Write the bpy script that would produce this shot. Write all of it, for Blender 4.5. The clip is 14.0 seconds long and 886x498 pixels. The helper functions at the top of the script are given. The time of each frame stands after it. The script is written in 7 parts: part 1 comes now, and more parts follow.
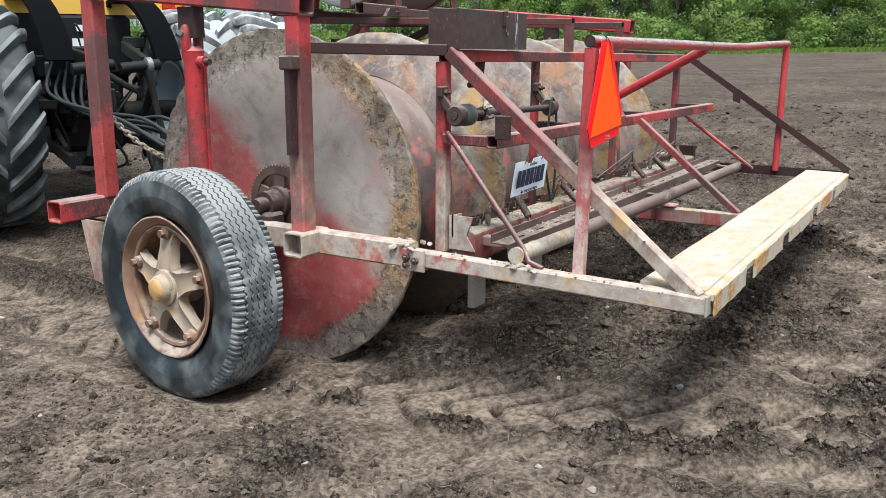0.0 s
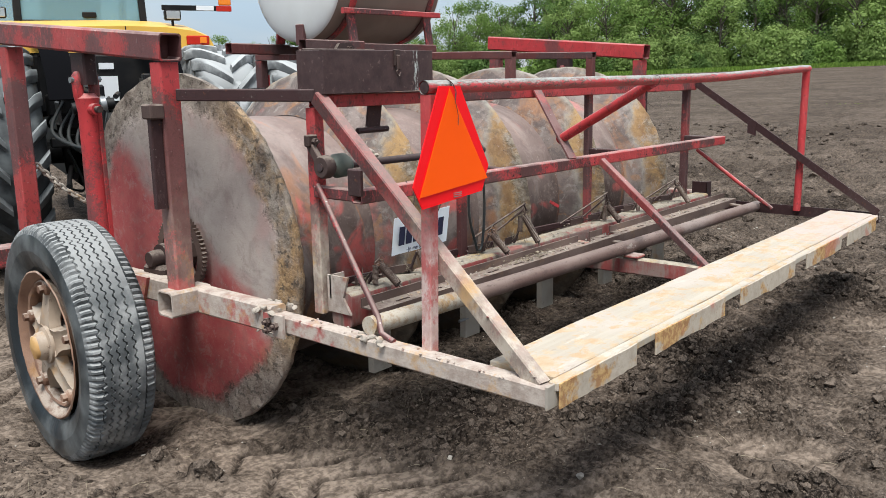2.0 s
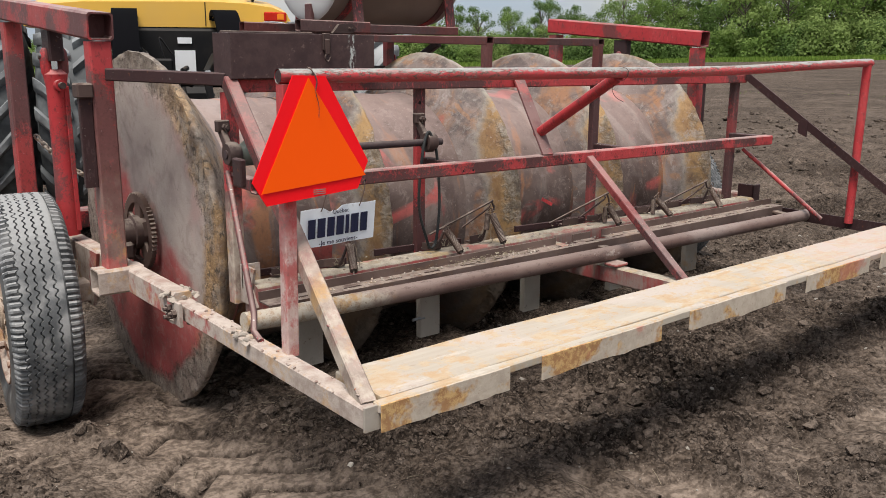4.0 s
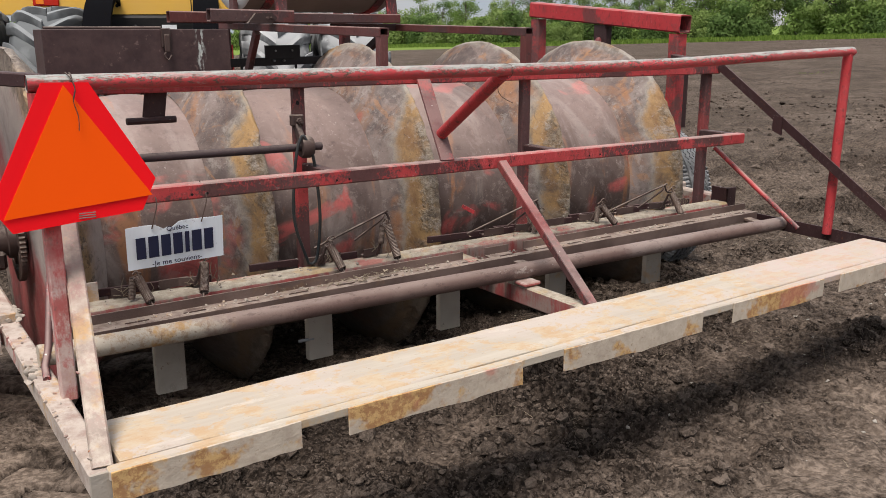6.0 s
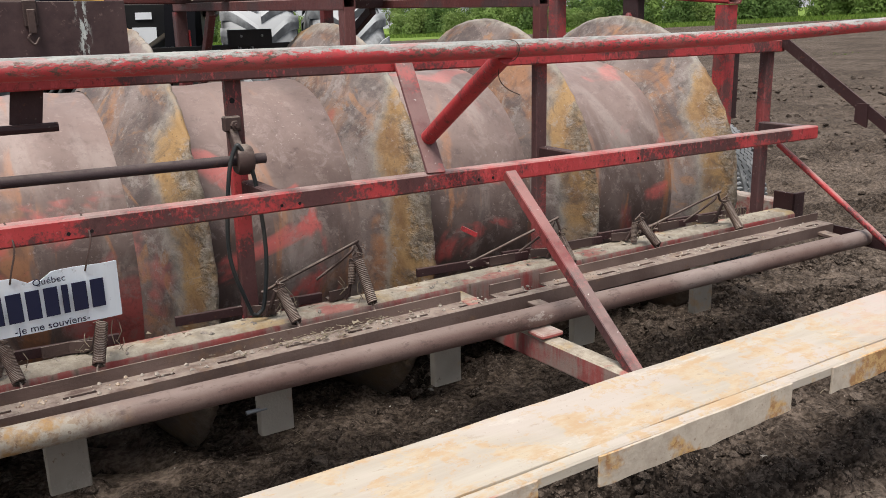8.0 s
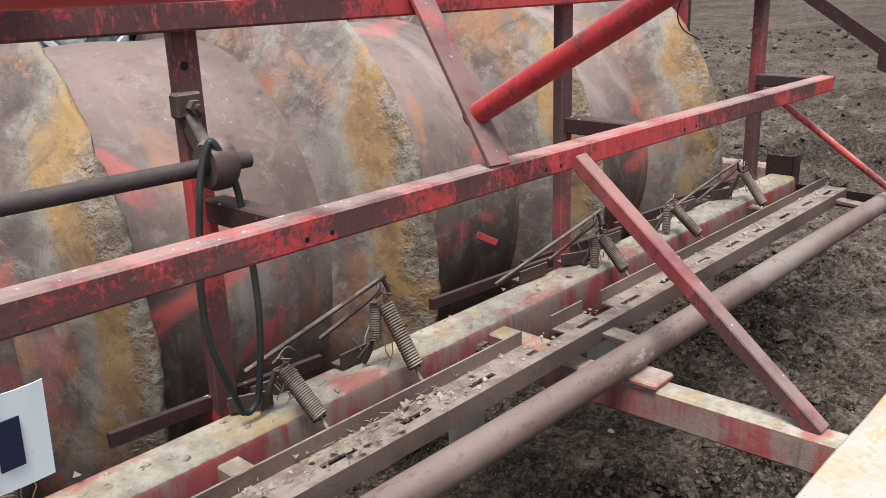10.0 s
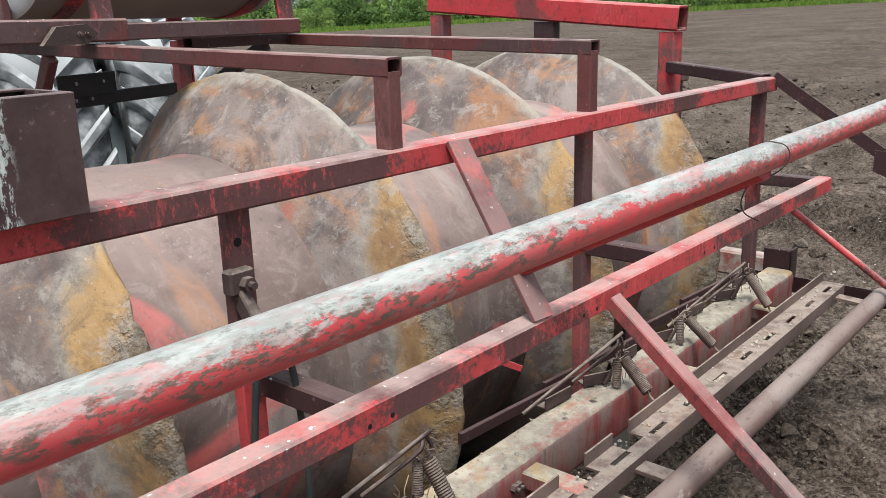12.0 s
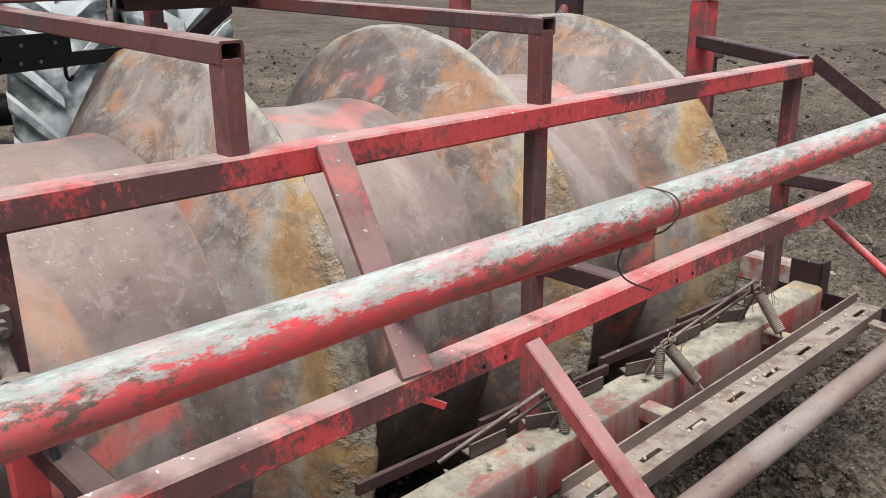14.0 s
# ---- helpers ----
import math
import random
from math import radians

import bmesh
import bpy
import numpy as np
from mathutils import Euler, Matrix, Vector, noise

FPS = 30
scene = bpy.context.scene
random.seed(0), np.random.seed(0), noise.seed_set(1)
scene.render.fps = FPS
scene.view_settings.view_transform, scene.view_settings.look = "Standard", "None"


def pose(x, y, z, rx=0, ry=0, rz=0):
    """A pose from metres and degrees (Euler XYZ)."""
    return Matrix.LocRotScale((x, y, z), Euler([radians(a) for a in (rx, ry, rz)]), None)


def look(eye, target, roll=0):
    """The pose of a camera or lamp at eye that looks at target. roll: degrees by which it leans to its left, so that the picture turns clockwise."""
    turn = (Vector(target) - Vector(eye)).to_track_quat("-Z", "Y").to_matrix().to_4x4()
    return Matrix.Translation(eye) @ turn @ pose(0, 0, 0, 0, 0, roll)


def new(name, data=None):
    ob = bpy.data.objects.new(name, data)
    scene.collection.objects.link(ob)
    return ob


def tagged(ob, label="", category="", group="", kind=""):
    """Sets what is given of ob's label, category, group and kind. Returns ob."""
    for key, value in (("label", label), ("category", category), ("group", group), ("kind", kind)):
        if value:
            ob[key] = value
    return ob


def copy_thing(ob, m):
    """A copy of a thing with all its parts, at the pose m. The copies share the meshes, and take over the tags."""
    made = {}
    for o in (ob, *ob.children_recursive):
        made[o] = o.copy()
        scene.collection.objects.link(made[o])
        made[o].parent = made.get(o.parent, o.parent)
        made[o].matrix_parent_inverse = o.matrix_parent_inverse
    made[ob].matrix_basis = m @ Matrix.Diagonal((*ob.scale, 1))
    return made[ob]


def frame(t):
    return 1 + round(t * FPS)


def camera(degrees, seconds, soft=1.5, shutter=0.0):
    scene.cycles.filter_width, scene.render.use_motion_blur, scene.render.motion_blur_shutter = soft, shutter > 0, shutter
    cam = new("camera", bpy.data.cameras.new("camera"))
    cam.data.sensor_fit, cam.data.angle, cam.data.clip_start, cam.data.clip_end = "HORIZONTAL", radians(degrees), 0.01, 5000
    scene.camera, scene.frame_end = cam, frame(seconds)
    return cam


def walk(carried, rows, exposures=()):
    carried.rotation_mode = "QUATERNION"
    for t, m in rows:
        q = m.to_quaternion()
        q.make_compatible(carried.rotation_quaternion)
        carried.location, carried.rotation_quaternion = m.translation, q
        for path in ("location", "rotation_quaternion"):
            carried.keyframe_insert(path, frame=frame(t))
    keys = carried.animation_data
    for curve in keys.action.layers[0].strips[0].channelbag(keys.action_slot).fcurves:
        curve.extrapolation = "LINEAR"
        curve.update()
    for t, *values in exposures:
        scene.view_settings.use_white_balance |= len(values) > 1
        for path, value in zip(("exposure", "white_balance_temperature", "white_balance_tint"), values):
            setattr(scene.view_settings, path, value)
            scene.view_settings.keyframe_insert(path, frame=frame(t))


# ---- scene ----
cam = camera(54.1, 14.0, 0.9)
# stops by which the picture brightens and darkens on the way
LIGHTEN = [(0.0, 0.70, 6050, 4), (1.5, 0.58, 6100, 5), (3.0, 0.36, 6560, 9), (6.5, 0.22, 6700, 13), (8.0, 0.28, 6550, 11), (11.0, 0.60, 6200, 7), (14.0, 0.58, 6250, 6)]
PATH = [
    (0, (-4.195, -1.82, 1.487), (-2.531, -0.804, 1.041), 0.3),
    (0.5, (-3.983, -1.974, 1.515), (-2.348, -0.903, 1.091), 0.2),
    (1, (-3.804, -2.188, 1.536), (-2.198, -1.069, 1.123), 0.3),
    (1.5, (-3.588, -2.299, 1.549), (-2.045, -1.099, 1.125), -0.3),
    (2, (-3.329, -2.388, 1.568), (-1.833, -1.124, 1.165), -1.0),
    (2.5, (-3.143, -2.549, 1.577), (-1.692, -1.229, 1.186), -0.8),
    (3, (-2.979, -2.698, 1.593), (-1.603, -1.306, 1.185), -0.1),
    (3.2, (-2.89, -2.738, 1.591), (-1.547, -1.316, 1.177), 0.3),
    (5.3, (-2.038, -2.959, 1.637), (-0.926, -1.372, 1.141), -1.1),
    (5.5, (-1.949, -2.965, 1.645), (-0.846, -1.372, 1.147), -1.0),
    (6, (-1.723, -2.984, 1.647), (-0.641, -1.376, 1.154), -0.1),
    (6.5, (-1.529, -2.909, 1.627), (-0.469, -1.286, 1.133), 0.5),
    (7, (-1.385, -2.704, 1.603), (-0.34, -1.073, 1.105), -0.1),
    (7.5, (-1.279, -2.538, 1.597), (-0.252, -0.901, 1.079), -0.9),
    (8, (-1.17, -2.342, 1.587), (-0.136, -0.709, 1.072), -1.4),
    (8.2, (-1.158, -2.238, 1.583), (-0.092, -0.627, 1.065), -1.6),
    (10.3, (-1.132, -1.196, 1.508), (0.305, 0.054, 0.899), -1.9),
    (10.5, (-1.13, -1.155, 1.516), (0.336, 0.064, 0.912), -1.8),
    (11, (-1.16, -1.11, 1.572), (0.353, 0.068, 1.005), -1.1),
    (11.5, (-1.173, -1.124, 1.666), (0.332, 0.078, 1.129), -1.2),
    (12, (-1.176, -1.12, 1.73), (0.296, 0.125, 1.199), -1.7),
    (12.5, (-1.164, -1.124, 1.764), (0.261, 0.172, 1.224), -2.7),
    (13, (-1.07, -1.166, 1.773), (0.325, 0.157, 1.224), -2.2),
    (13.5, (-0.919, -1.214, 1.765), (0.435, 0.136, 1.179), -0.8),
    (14, (-0.667, -1.145, 1.751), (0.653, 0.221, 1.127), -0.6),
]
walk(cam, [(t, look(eye, target, roll)) for t, eye, target, roll in PATH], LIGHTEN)

# ---- world, sun, exposure ----
world = bpy.data.worlds.new("sky_world")
scene.world = world
world.use_nodes = True
_wn, _wl = world.node_tree.nodes, world.node_tree.links
_sky = _wn.new("ShaderNodeTexSky")
_sky.sky_type, _sky.sun_disc = "NISHITA", False
_sky.sun_elevation, _sky.sun_rotation = radians(65), radians(200)
_sky.air_density, _sky.dust_density, _sky.ozone_density = 1.0, 4.0, 1.0
_soft = _wn.new("ShaderNodeMixRGB")
_soft.inputs[0].default_value = 0.62
# an overcast layer, brighter overhead than at the horizon
_tc = _wn.new("ShaderNodeTexCoord")
_sep = _wn.new("ShaderNodeSeparateXYZ")
_ramp = _wn.new("ShaderNodeMapRange")
_ramp.inputs["To Min"].default_value, _ramp.inputs["To Max"].default_value = 0.92, 1.20
_cloud = _wn.new("ShaderNodeMixRGB")
_cloud.blend_type = "MULTIPLY"
_cloud.inputs[0].default_value = 1.0
# thin cloud drawn out along the horizon
_map = _wn.new("ShaderNodeMapping")
_map.inputs["Scale"].default_value = (1.0, 1.0, 3.2)
_puff = _wn.new("ShaderNodeTexNoise")
_puff.inputs["Scale"].default_value, _puff.inputs["Detail"].default_value = 2.6, 5.0
_grey = _wn.new("ShaderNodeMixRGB")
_grey.inputs[1].default_value, _grey.inputs[2].default_value = (6.3, 7.7, 9.3, 1), (8.9, 9.1, 9.2, 1)
_edge = _wn.new("ShaderNodeMapRange")
_edge.inputs["From Min"].default_value, _edge.inputs["From Max"].default_value = 0.38, 0.62
_wl.new(_tc.outputs["Generated"], _map.inputs[0])
_wl.new(_map.outputs[0], _puff.inputs["Vector"])
_wl.new(_puff.outputs[0], _edge.inputs["Value"])
_wl.new(_edge.outputs[0], _grey.inputs[0])
_wl.new(_grey.outputs[0], _cloud.inputs[1])
_wl.new(_tc.outputs["Generated"], _sep.inputs[0])
_wl.new(_sep.outputs[2], _ramp.inputs["Value"])
_wl.new(_ramp.outputs[0], _cloud.inputs[2])
_wl.new(_cloud.outputs[0], _soft.inputs[2])
_wl.new(_sky.outputs[0], _soft.inputs[1])
_wl.new(_soft.outputs[0], _wn["Background"].inputs[0])
_wn["Background"].inputs[1].default_value = 0.084
sun = new("sun", bpy.data.lights.new("sun", "SUN"))
sun.data.energy, sun.data.angle, sun.data.color = 3.75, radians(24), (1.0, 0.965, 0.91)
# the sun stands high behind and to the west of the machine
sun.matrix_world = look((-4.2, -2.8, 11), (0, 0, 0))


# ---- material helpers ----


class Mat:
    """A small node builder for one material."""

    def __init__(self, name, rough=0.7, metal=0.0):
        self.m = bpy.data.materials.new(name)
        self.m.use_nodes = True
        self.n, self.l = self.m.node_tree.nodes, self.m.node_tree.links
        self.b = self.n["Principled BSDF"]
        self.b.inputs["Roughness"].default_value = rough
        self.b.inputs["Metallic"].default_value = metal
        # dusty, weathered surfaces shine little
        self.b.inputs["Specular IOR Level"].default_value = 0.06 if rough > 0.9 else 0.25
        tc = self.n.new("ShaderNodeTexCoord")
        info = self.n.new("ShaderNodeObjectInfo")
        self.rand = info.outputs["Random"]
        off = self.n.new("ShaderNodeVectorMath")
        off.operation = "ADD"
        comb = self.n.new("ShaderNodeCombineXYZ")
        mul = self.math("MULTIPLY", self.rand, 7.3)
        self.l.new(mul, comb.inputs[0])
        self.l.new(mul, comb.inputs[2])
        self.l.new(tc.outputs["Object"], off.inputs[0])
        self.l.new(comb.outputs[0], off.inputs[1])
        self.co = off.outputs[0]
        self.obj = tc.outputs["Object"]
        self.geo = self.n.new("ShaderNodeNewGeometry")

    def put(self, sock, v):
        if isinstance(v, bpy.types.NodeSocket):
            self.l.new(v, sock)
        elif isinstance(v, (tuple, list)) and len(v) == 3 and sock.type == "RGBA":
            sock.default_value = (*v, 1)
        else:
            sock.default_value = v

    def math(self, op, a, b=0.0, clamp=False):
        k = self.n.new("ShaderNodeMath")
        k.operation, k.use_clamp = op, clamp
        self.put(k.inputs[0], a)
        self.put(k.inputs[1], b)
        return k.outputs[0]

    def noise(self, scale, detail=4, rough=0.55, co=None, stretch=None, distort=0.0):
        k = self.n.new("ShaderNodeTexNoise")
        k.inputs["Scale"].default_value, k.inputs["Detail"].default_value = scale, detail
        k.inputs["Roughness"].default_value, k.inputs["Distortion"].default_value = rough, distort
        co = co or self.co
        if stretch:
            mp = self.n.new("ShaderNodeMapping")
            mp.inputs["Scale"].default_value = stretch
            self.l.new(co, mp.inputs[0])
            co = mp.outputs[0]
        self.l.new(co, k.inputs["Vector"])
        return k.outputs["Fac"]

    def mottle(self, c, dark, pale, amount=0.5):
        """Blots and specks from a few centimetres down to a millimetre, dark and pale."""
        a = self.noise(8, 8, 0.78, distort=0.7)
        b = self.noise(13, 8, 0.80, distort=0.5)
        s = self.noise(85, 5, 0.75)
        c = self.mix(self.math("MULTIPLY", self.step(a, 0.50, 0.62), amount), c, dark)
        c = self.mix(self.math("MULTIPLY", self.step(b, 0.52, 0.62), amount), c, pale)
        c = self.mix(self.math("MULTIPLY", self.step(s, 0.60, 0.66), amount * 0.9), c, tuple(0.6 * v for v in dark))
        return self.mix(self.math("MULTIPLY", self.step(self.noise(60, 4, 0.7), 0.64, 0.68), amount * 0.9), c, tuple(1.25 * v for v in pale))

    def crumbs(self, scale, co):
        """Cells like crumbs: distance from the cell's middle, and a random value for each."""
        k = self.n.new("ShaderNodeTexVoronoi")
        k.inputs["Scale"].default_value = scale
        self.l.new(co, k.inputs["Vector"])
        s = self.n.new("ShaderNodeSeparateColor")
        self.l.new(k.outputs["Color"], s.inputs[0])
        return k.outputs["Distance"], s.outputs[0]

    def step(self, v, lo, hi):
        k = self.n.new("ShaderNodeMapRange")
        k.interpolation_type = "SMOOTHSTEP"
        self.put(k.inputs["Value"], v)
        self.put(k.inputs["From Min"], lo)
        self.put(k.inputs["From Max"], hi)
        return k.outputs["Result"]

    def mix(self, f, a, b):
        k = self.n.new("ShaderNodeMixRGB")
        self.put(k.inputs[0], f)
        self.put(k.inputs[1], a)
        self.put(k.inputs[2], b)
        return k.outputs[0]

    def up(self, lo=0.35, hi=0.9):
        """1 on faces that look up, 0 on the others: where dust settles."""
        s = self.n.new("ShaderNodeSeparateXYZ")
        self.l.new(self.geo.outputs["Normal"], s.inputs[0])
        return self.step(s.outputs[2], lo, hi)

    def pos(self, axis):
        s = self.n.new("ShaderNodeSeparateXYZ")
        self.l.new(self.obj, s.inputs[0])
        return s.outputs[axis]

    def bump(self, h, strength=0.4, dist=0.004):
        k = self.n.new("ShaderNodeBump")
        k.inputs["Strength"].default_value, k.inputs["Distance"].default_value = strength, dist
        self.l.new(h, k.inputs["Height"])
        self.l.new(k.outputs[0], self.b.inputs["Normal"])

    def done(self, col=None, rough=None):
        if col is not None:
            self.put(self.b.inputs["Base Color"], col)
        if rough is not None:
            self.put(self.b.inputs["Roughness"], rough)
        return self.m


DUST = (0.41, 0.345, 0.29)


def painted(name, col, dark, wear=0.5, dust=0.6, rough=0.45, spots=True, mud=0.0, dusts=((0.46, 0.33, 0.30), (0.36, 0.27, 0.24)), muds=((0.48, 0.415, 0.345), (0.34, 0.28, 0.23)), even=0.52):
    """Old sprayed paint: worn through to dark primer in ragged patches, dusty on top; mud: dried splashes low down."""
    k = Mat(name, rough)
    big, mid, fine = k.noise(2.8, 3), k.noise(15, 5, 0.65), k.noise(95, 5, 0.75)
    f = k.math("ADD", k.math("MULTIPLY", big, 1.50), k.math("ADD", k.math("MULTIPLY", mid, 0.36), k.math("MULTIPLY", fine, 0.50)))
    lim = 1.180 + 1.4 * (0.17 - 0.26 * wear)
    w = k.step(f, lim - 0.05, lim + 0.07)
    col_v = k.mix(k.math("MULTIPLY", mid, 0.7), col, tuple(c * 0.55 for c in col))
    c = k.mix(w, col_v, k.mix(fine, dark, tuple(d * 2.0 for d in dark)))
    scuff = k.math("MULTIPLY", k.step(k.noise(75, 6, 0.78, stretch=(1, 1, 0.35)), 0.53, 0.60), k.step(k.noise(2.3, 4, 0.6), 0.44, 0.60))
    c = k.mix(k.math("MULTIPLY", scuff, 0.7), c, tuple(min(v * 1.15 + 0.02, 0.6) for v in col))
    c = k.mix(k.math("MULTIPLY", k.step(k.noise(48, 6, 0.8, stretch=(1, 1, 0.6)), 0.55, 0.62), 0.6), c, tuple(v * 0.9 for v in dark))
    rust = k.step(k.noise(38, 5, 0.7), 0.62, 0.70)
    c = k.mix(k.math("MULTIPLY", rust, 0.7), c, (0.15, 0.06, 0.03))
    d = k.math("MULTIPLY", k.up(), k.step(k.noise(9, 5, 0.6), 0.22, 0.58))
    film = k.math("MULTIPLY", k.step(k.noise(4.5, 5), 0.42, 0.8), 0.13)
    c = k.mix(k.math("MULTIPLY", k.math("MAXIMUM", d, film), dust), c, k.mix(mid, *dusts))
    if mud:
        s = k.n.new("ShaderNodeSeparateXYZ")
        k.l.new(k.geo.outputs["Position"], s.inputs[0])
        h = k.math("ADD", s.outputs[2], k.math("MULTIPLY", k.math("SUBTRACT", k.noise(5, 5, 0.65), 0.5), 0.55))
        low = k.math("SUBTRACT", 1.0, k.step(h, 0.90, 1.20))
        low = k.math("MULTIPLY", low, k.math("ADD", even, k.math("MULTIPLY", k.step(k.noise(17, 6, 0.78, stretch=(1, 1, 0.5)), 0.42, 0.58), 1.0 - even)))
        c = k.mix(k.math("MULTIPLY", low, mud), c, k.mix(k.step(mid, 0.35, 0.65), *muds))
        c = k.mix(k.math("MULTIPLY", k.math("MULTIPLY", low, k.step(k.noise(6, 5, 0.7), 0.54, 0.66)), 0.7), c, (0.46, 0.26, 0.09))
    if spots:
        sp = k.step(k.noise(75, 2, 0.4), 0.715, 0.735)
        c = k.mix(k.math("MULTIPLY", sp, k.math("ADD", k.math("MULTIPLY", k.up(), 0.85), 0.10)), c, (0.66, 0.64, 0.60))
    k.bump(k.math("ADD", mid, k.math("MULTIPLY", fine, 0.6)), 0.45, 0.003)
    return k.done(c, k.math("ADD", k.math("MULTIPLY", fine, 0.35), rough - 0.12))


RED = (0.49, 0.058, 0.062)
M_RED = painted("worn_red_paint", RED, (0.062, 0.027, 0.027), 0.66, 0.72)
M_REDMUD = painted("muddy_red_paint", RED, (0.075, 0.030, 0.029), 0.62, 0.6, 0.5, False, 0.92)
M_WORN = painted("dull_worn_red_paint", (0.40, 0.060, 0.060), (0.085, 0.036, 0.036), 0.70, 0.8)
M_POST = painted("scuffed_red_post_paint", RED, (0.10, 0.040, 0.038), 0.52, 0.5, 0.5, True, 0.30)
M_UPRIGHT = painted("mud_washed_red_paint", RED, (0.13, 0.052, 0.048), 0.30, 0.8, 0.5, False, 0.92, muds=((0.60, 0.50, 0.46), (0.45, 0.31, 0.28)), even=0.25)
M_DIAG = painted("dark_worn_diagonal_paint", (0.25, 0.050, 0.050), (0.058, 0.029, 0.028), 0.86, 0.5, 0.5, False, 0.95)
M_SCUFF = painted("dark_scuffed_red_paint", (0.27, 0.055, 0.055), (0.055, 0.028, 0.028), 0.70, 0.52)
M_BRIGHT = painted("bright_red_paint", (0.50, 0.046, 0.052), (0.11, 0.032, 0.032), 0.44, 0.5)
M_MAROON = painted("dark_oxide_paint", (0.050, 0.024, 0.025), (0.030, 0.018, 0.018), 0.35, 0.14)


def box_mat():
    """Dark maroon sheet metal with white paint scraped down the front."""
    k = Mat("dark_maroon_box_paint", 0.42)
    mid, fine = k.noise(16, 6, 0.7), k.noise(90, 4, 0.7)
    c = k.mix(k.step(mid, 0.3, 0.7), (0.046, 0.027, 0.028), (0.074, 0.045, 0.044))
    c = k.mix(k.math("MULTIPLY", k.step(k.noise(9, 6, 0.75), 0.56, 0.66), 0.6), c, (0.030, 0.018, 0.02))
    c = k.mix(k.math("MULTIPLY", k.step(k.noise(34, 5, 0.75), 0.60, 0.68), 0.7), c, (0.17, 0.115, 0.105))
    x = k.pos(0)
    near = k.math("SUBTRACT", 1.0, k.step(k.math("ABSOLUTE", k.math("SUBTRACT", x, 0.192)), 0.0, 0.022))
    s = k.math("MULTIPLY", near, k.step(k.noise(70, 5, 0.75, stretch=(1, 1, 0.35)), 0.53, 0.58))
    c = k.mix(s, c, k.mix(fine, (0.30, 0.36, 0.36), (0.62, 0.62, 0.58)))
    c = k.mix(k.math("MULTIPLY", k.up(), 0.35), c, (0.30, 0.24, 0.22))
    k.bump(k.math("ADD", mid, k.math("MULTIPLY", fine, 0.5)), 0.3, 0.003)
    return k.done(c)


M_BOX = box_mat()


def dusty_beam():
    k = Mat("dusty_red_beam", 0.85)
    big, mid, fine = k.noise(3.2, 4), k.noise(17, 6, 0.68), k.noise(120, 3)
    c = k.mix(k.step(mid, 0.35, 0.7), (0.47, 0.40, 0.35), (0.30, 0.235, 0.20))
    red = k.step(k.math("ADD", k.math("MULTIPLY", big, 0.7), k.math("MULTIPLY", mid, 0.4)), 0.56, 0.66)
    side = k.math("SUBTRACT", 1.0, k.math("MULTIPLY", k.up(), 0.85))
    c = k.mix(k.math("MULTIPLY", k.math("MULTIPLY", red, side), 0.8), c, (0.40, 0.075, 0.07))
    och = k.step(k.noise(6.5, 6, 0.72), 0.54, 0.66)
    c = k.mix(k.math("MULTIPLY", och, 0.62), c, (0.46, 0.26, 0.09))
    c = k.mix(k.step(k.noise(30, 5, 0.7), 0.62, 0.74), c, (0.12, 0.08, 0.06))
    k.bump(k.math("ADD", mid, k.math("MULTIPLY", fine, 0.6)), 0.6, 0.004)
    return k.done(c)


M_DUSTY = dusty_beam()
def beam_mat():
    """Cross beam: red sides smeared with grey dust, a thick pale crust of earth on top."""
    k = Mat("dust_crusted_red_beam", 0.85)
    big, mid, fine = k.noise(3.4, 5, 0.65), k.noise(24, 6, 0.7), k.noise(120, 4, 0.7)
    smear = k.noise(7, 5, 0.65, stretch=(0.6, 1, 1))
    drip = k.noise(26, 5, 0.65, stretch=(1, 1, 0.14))
    c = k.mix(k.step(big, 0.35, 0.65), (0.34, 0.070, 0.066), (0.22, 0.060, 0.056))
    c = k.mix(k.math("MULTIPLY", k.step(k.math("ADD", k.math("MULTIPLY", smear, 0.5), k.math("MULTIPLY", drip, 0.5)), 0.40, 0.58), 0.85), c, k.mix(mid, (0.31, 0.255, 0.22), (0.20, 0.160, 0.138)))
    c = k.mix(k.math("MULTIPLY", k.step(drip, 0.58, 0.68), 0.6), c, (0.11, 0.085, 0.062))
    crust = k.mix(k.step(mid, 0.35, 0.65), (0.30, 0.255, 0.20), (0.46, 0.405, 0.325))
    crust = k.mix(k.math("MULTIPLY", k.step(big, 0.52, 0.64), 0.75), crust, (0.44, 0.295, 0.125))
    crust = k.mix(k.math("MULTIPLY", k.step(smear, 0.56, 0.66), 0.8), crust, (0.38, 0.120, 0.105))
    top = k.step(k.math("ADD", k.up(0.2, 0.8), k.math("MULTIPLY", k.math("SUBTRACT", mid, 0.5), 0.9)), 0.35, 0.65)
    c = k.mix(top, c, crust)
    c = k.mix(k.math("MULTIPLY", k.step(fine, 0.60, 0.70), 0.6), c, (0.10, 0.075, 0.06))
    k.bump(k.math("ADD", mid, k.math("MULTIPLY", fine, 0.5)), 0.5, 0.005)
    return k.done(c)


M_BEAM = beam_mat()


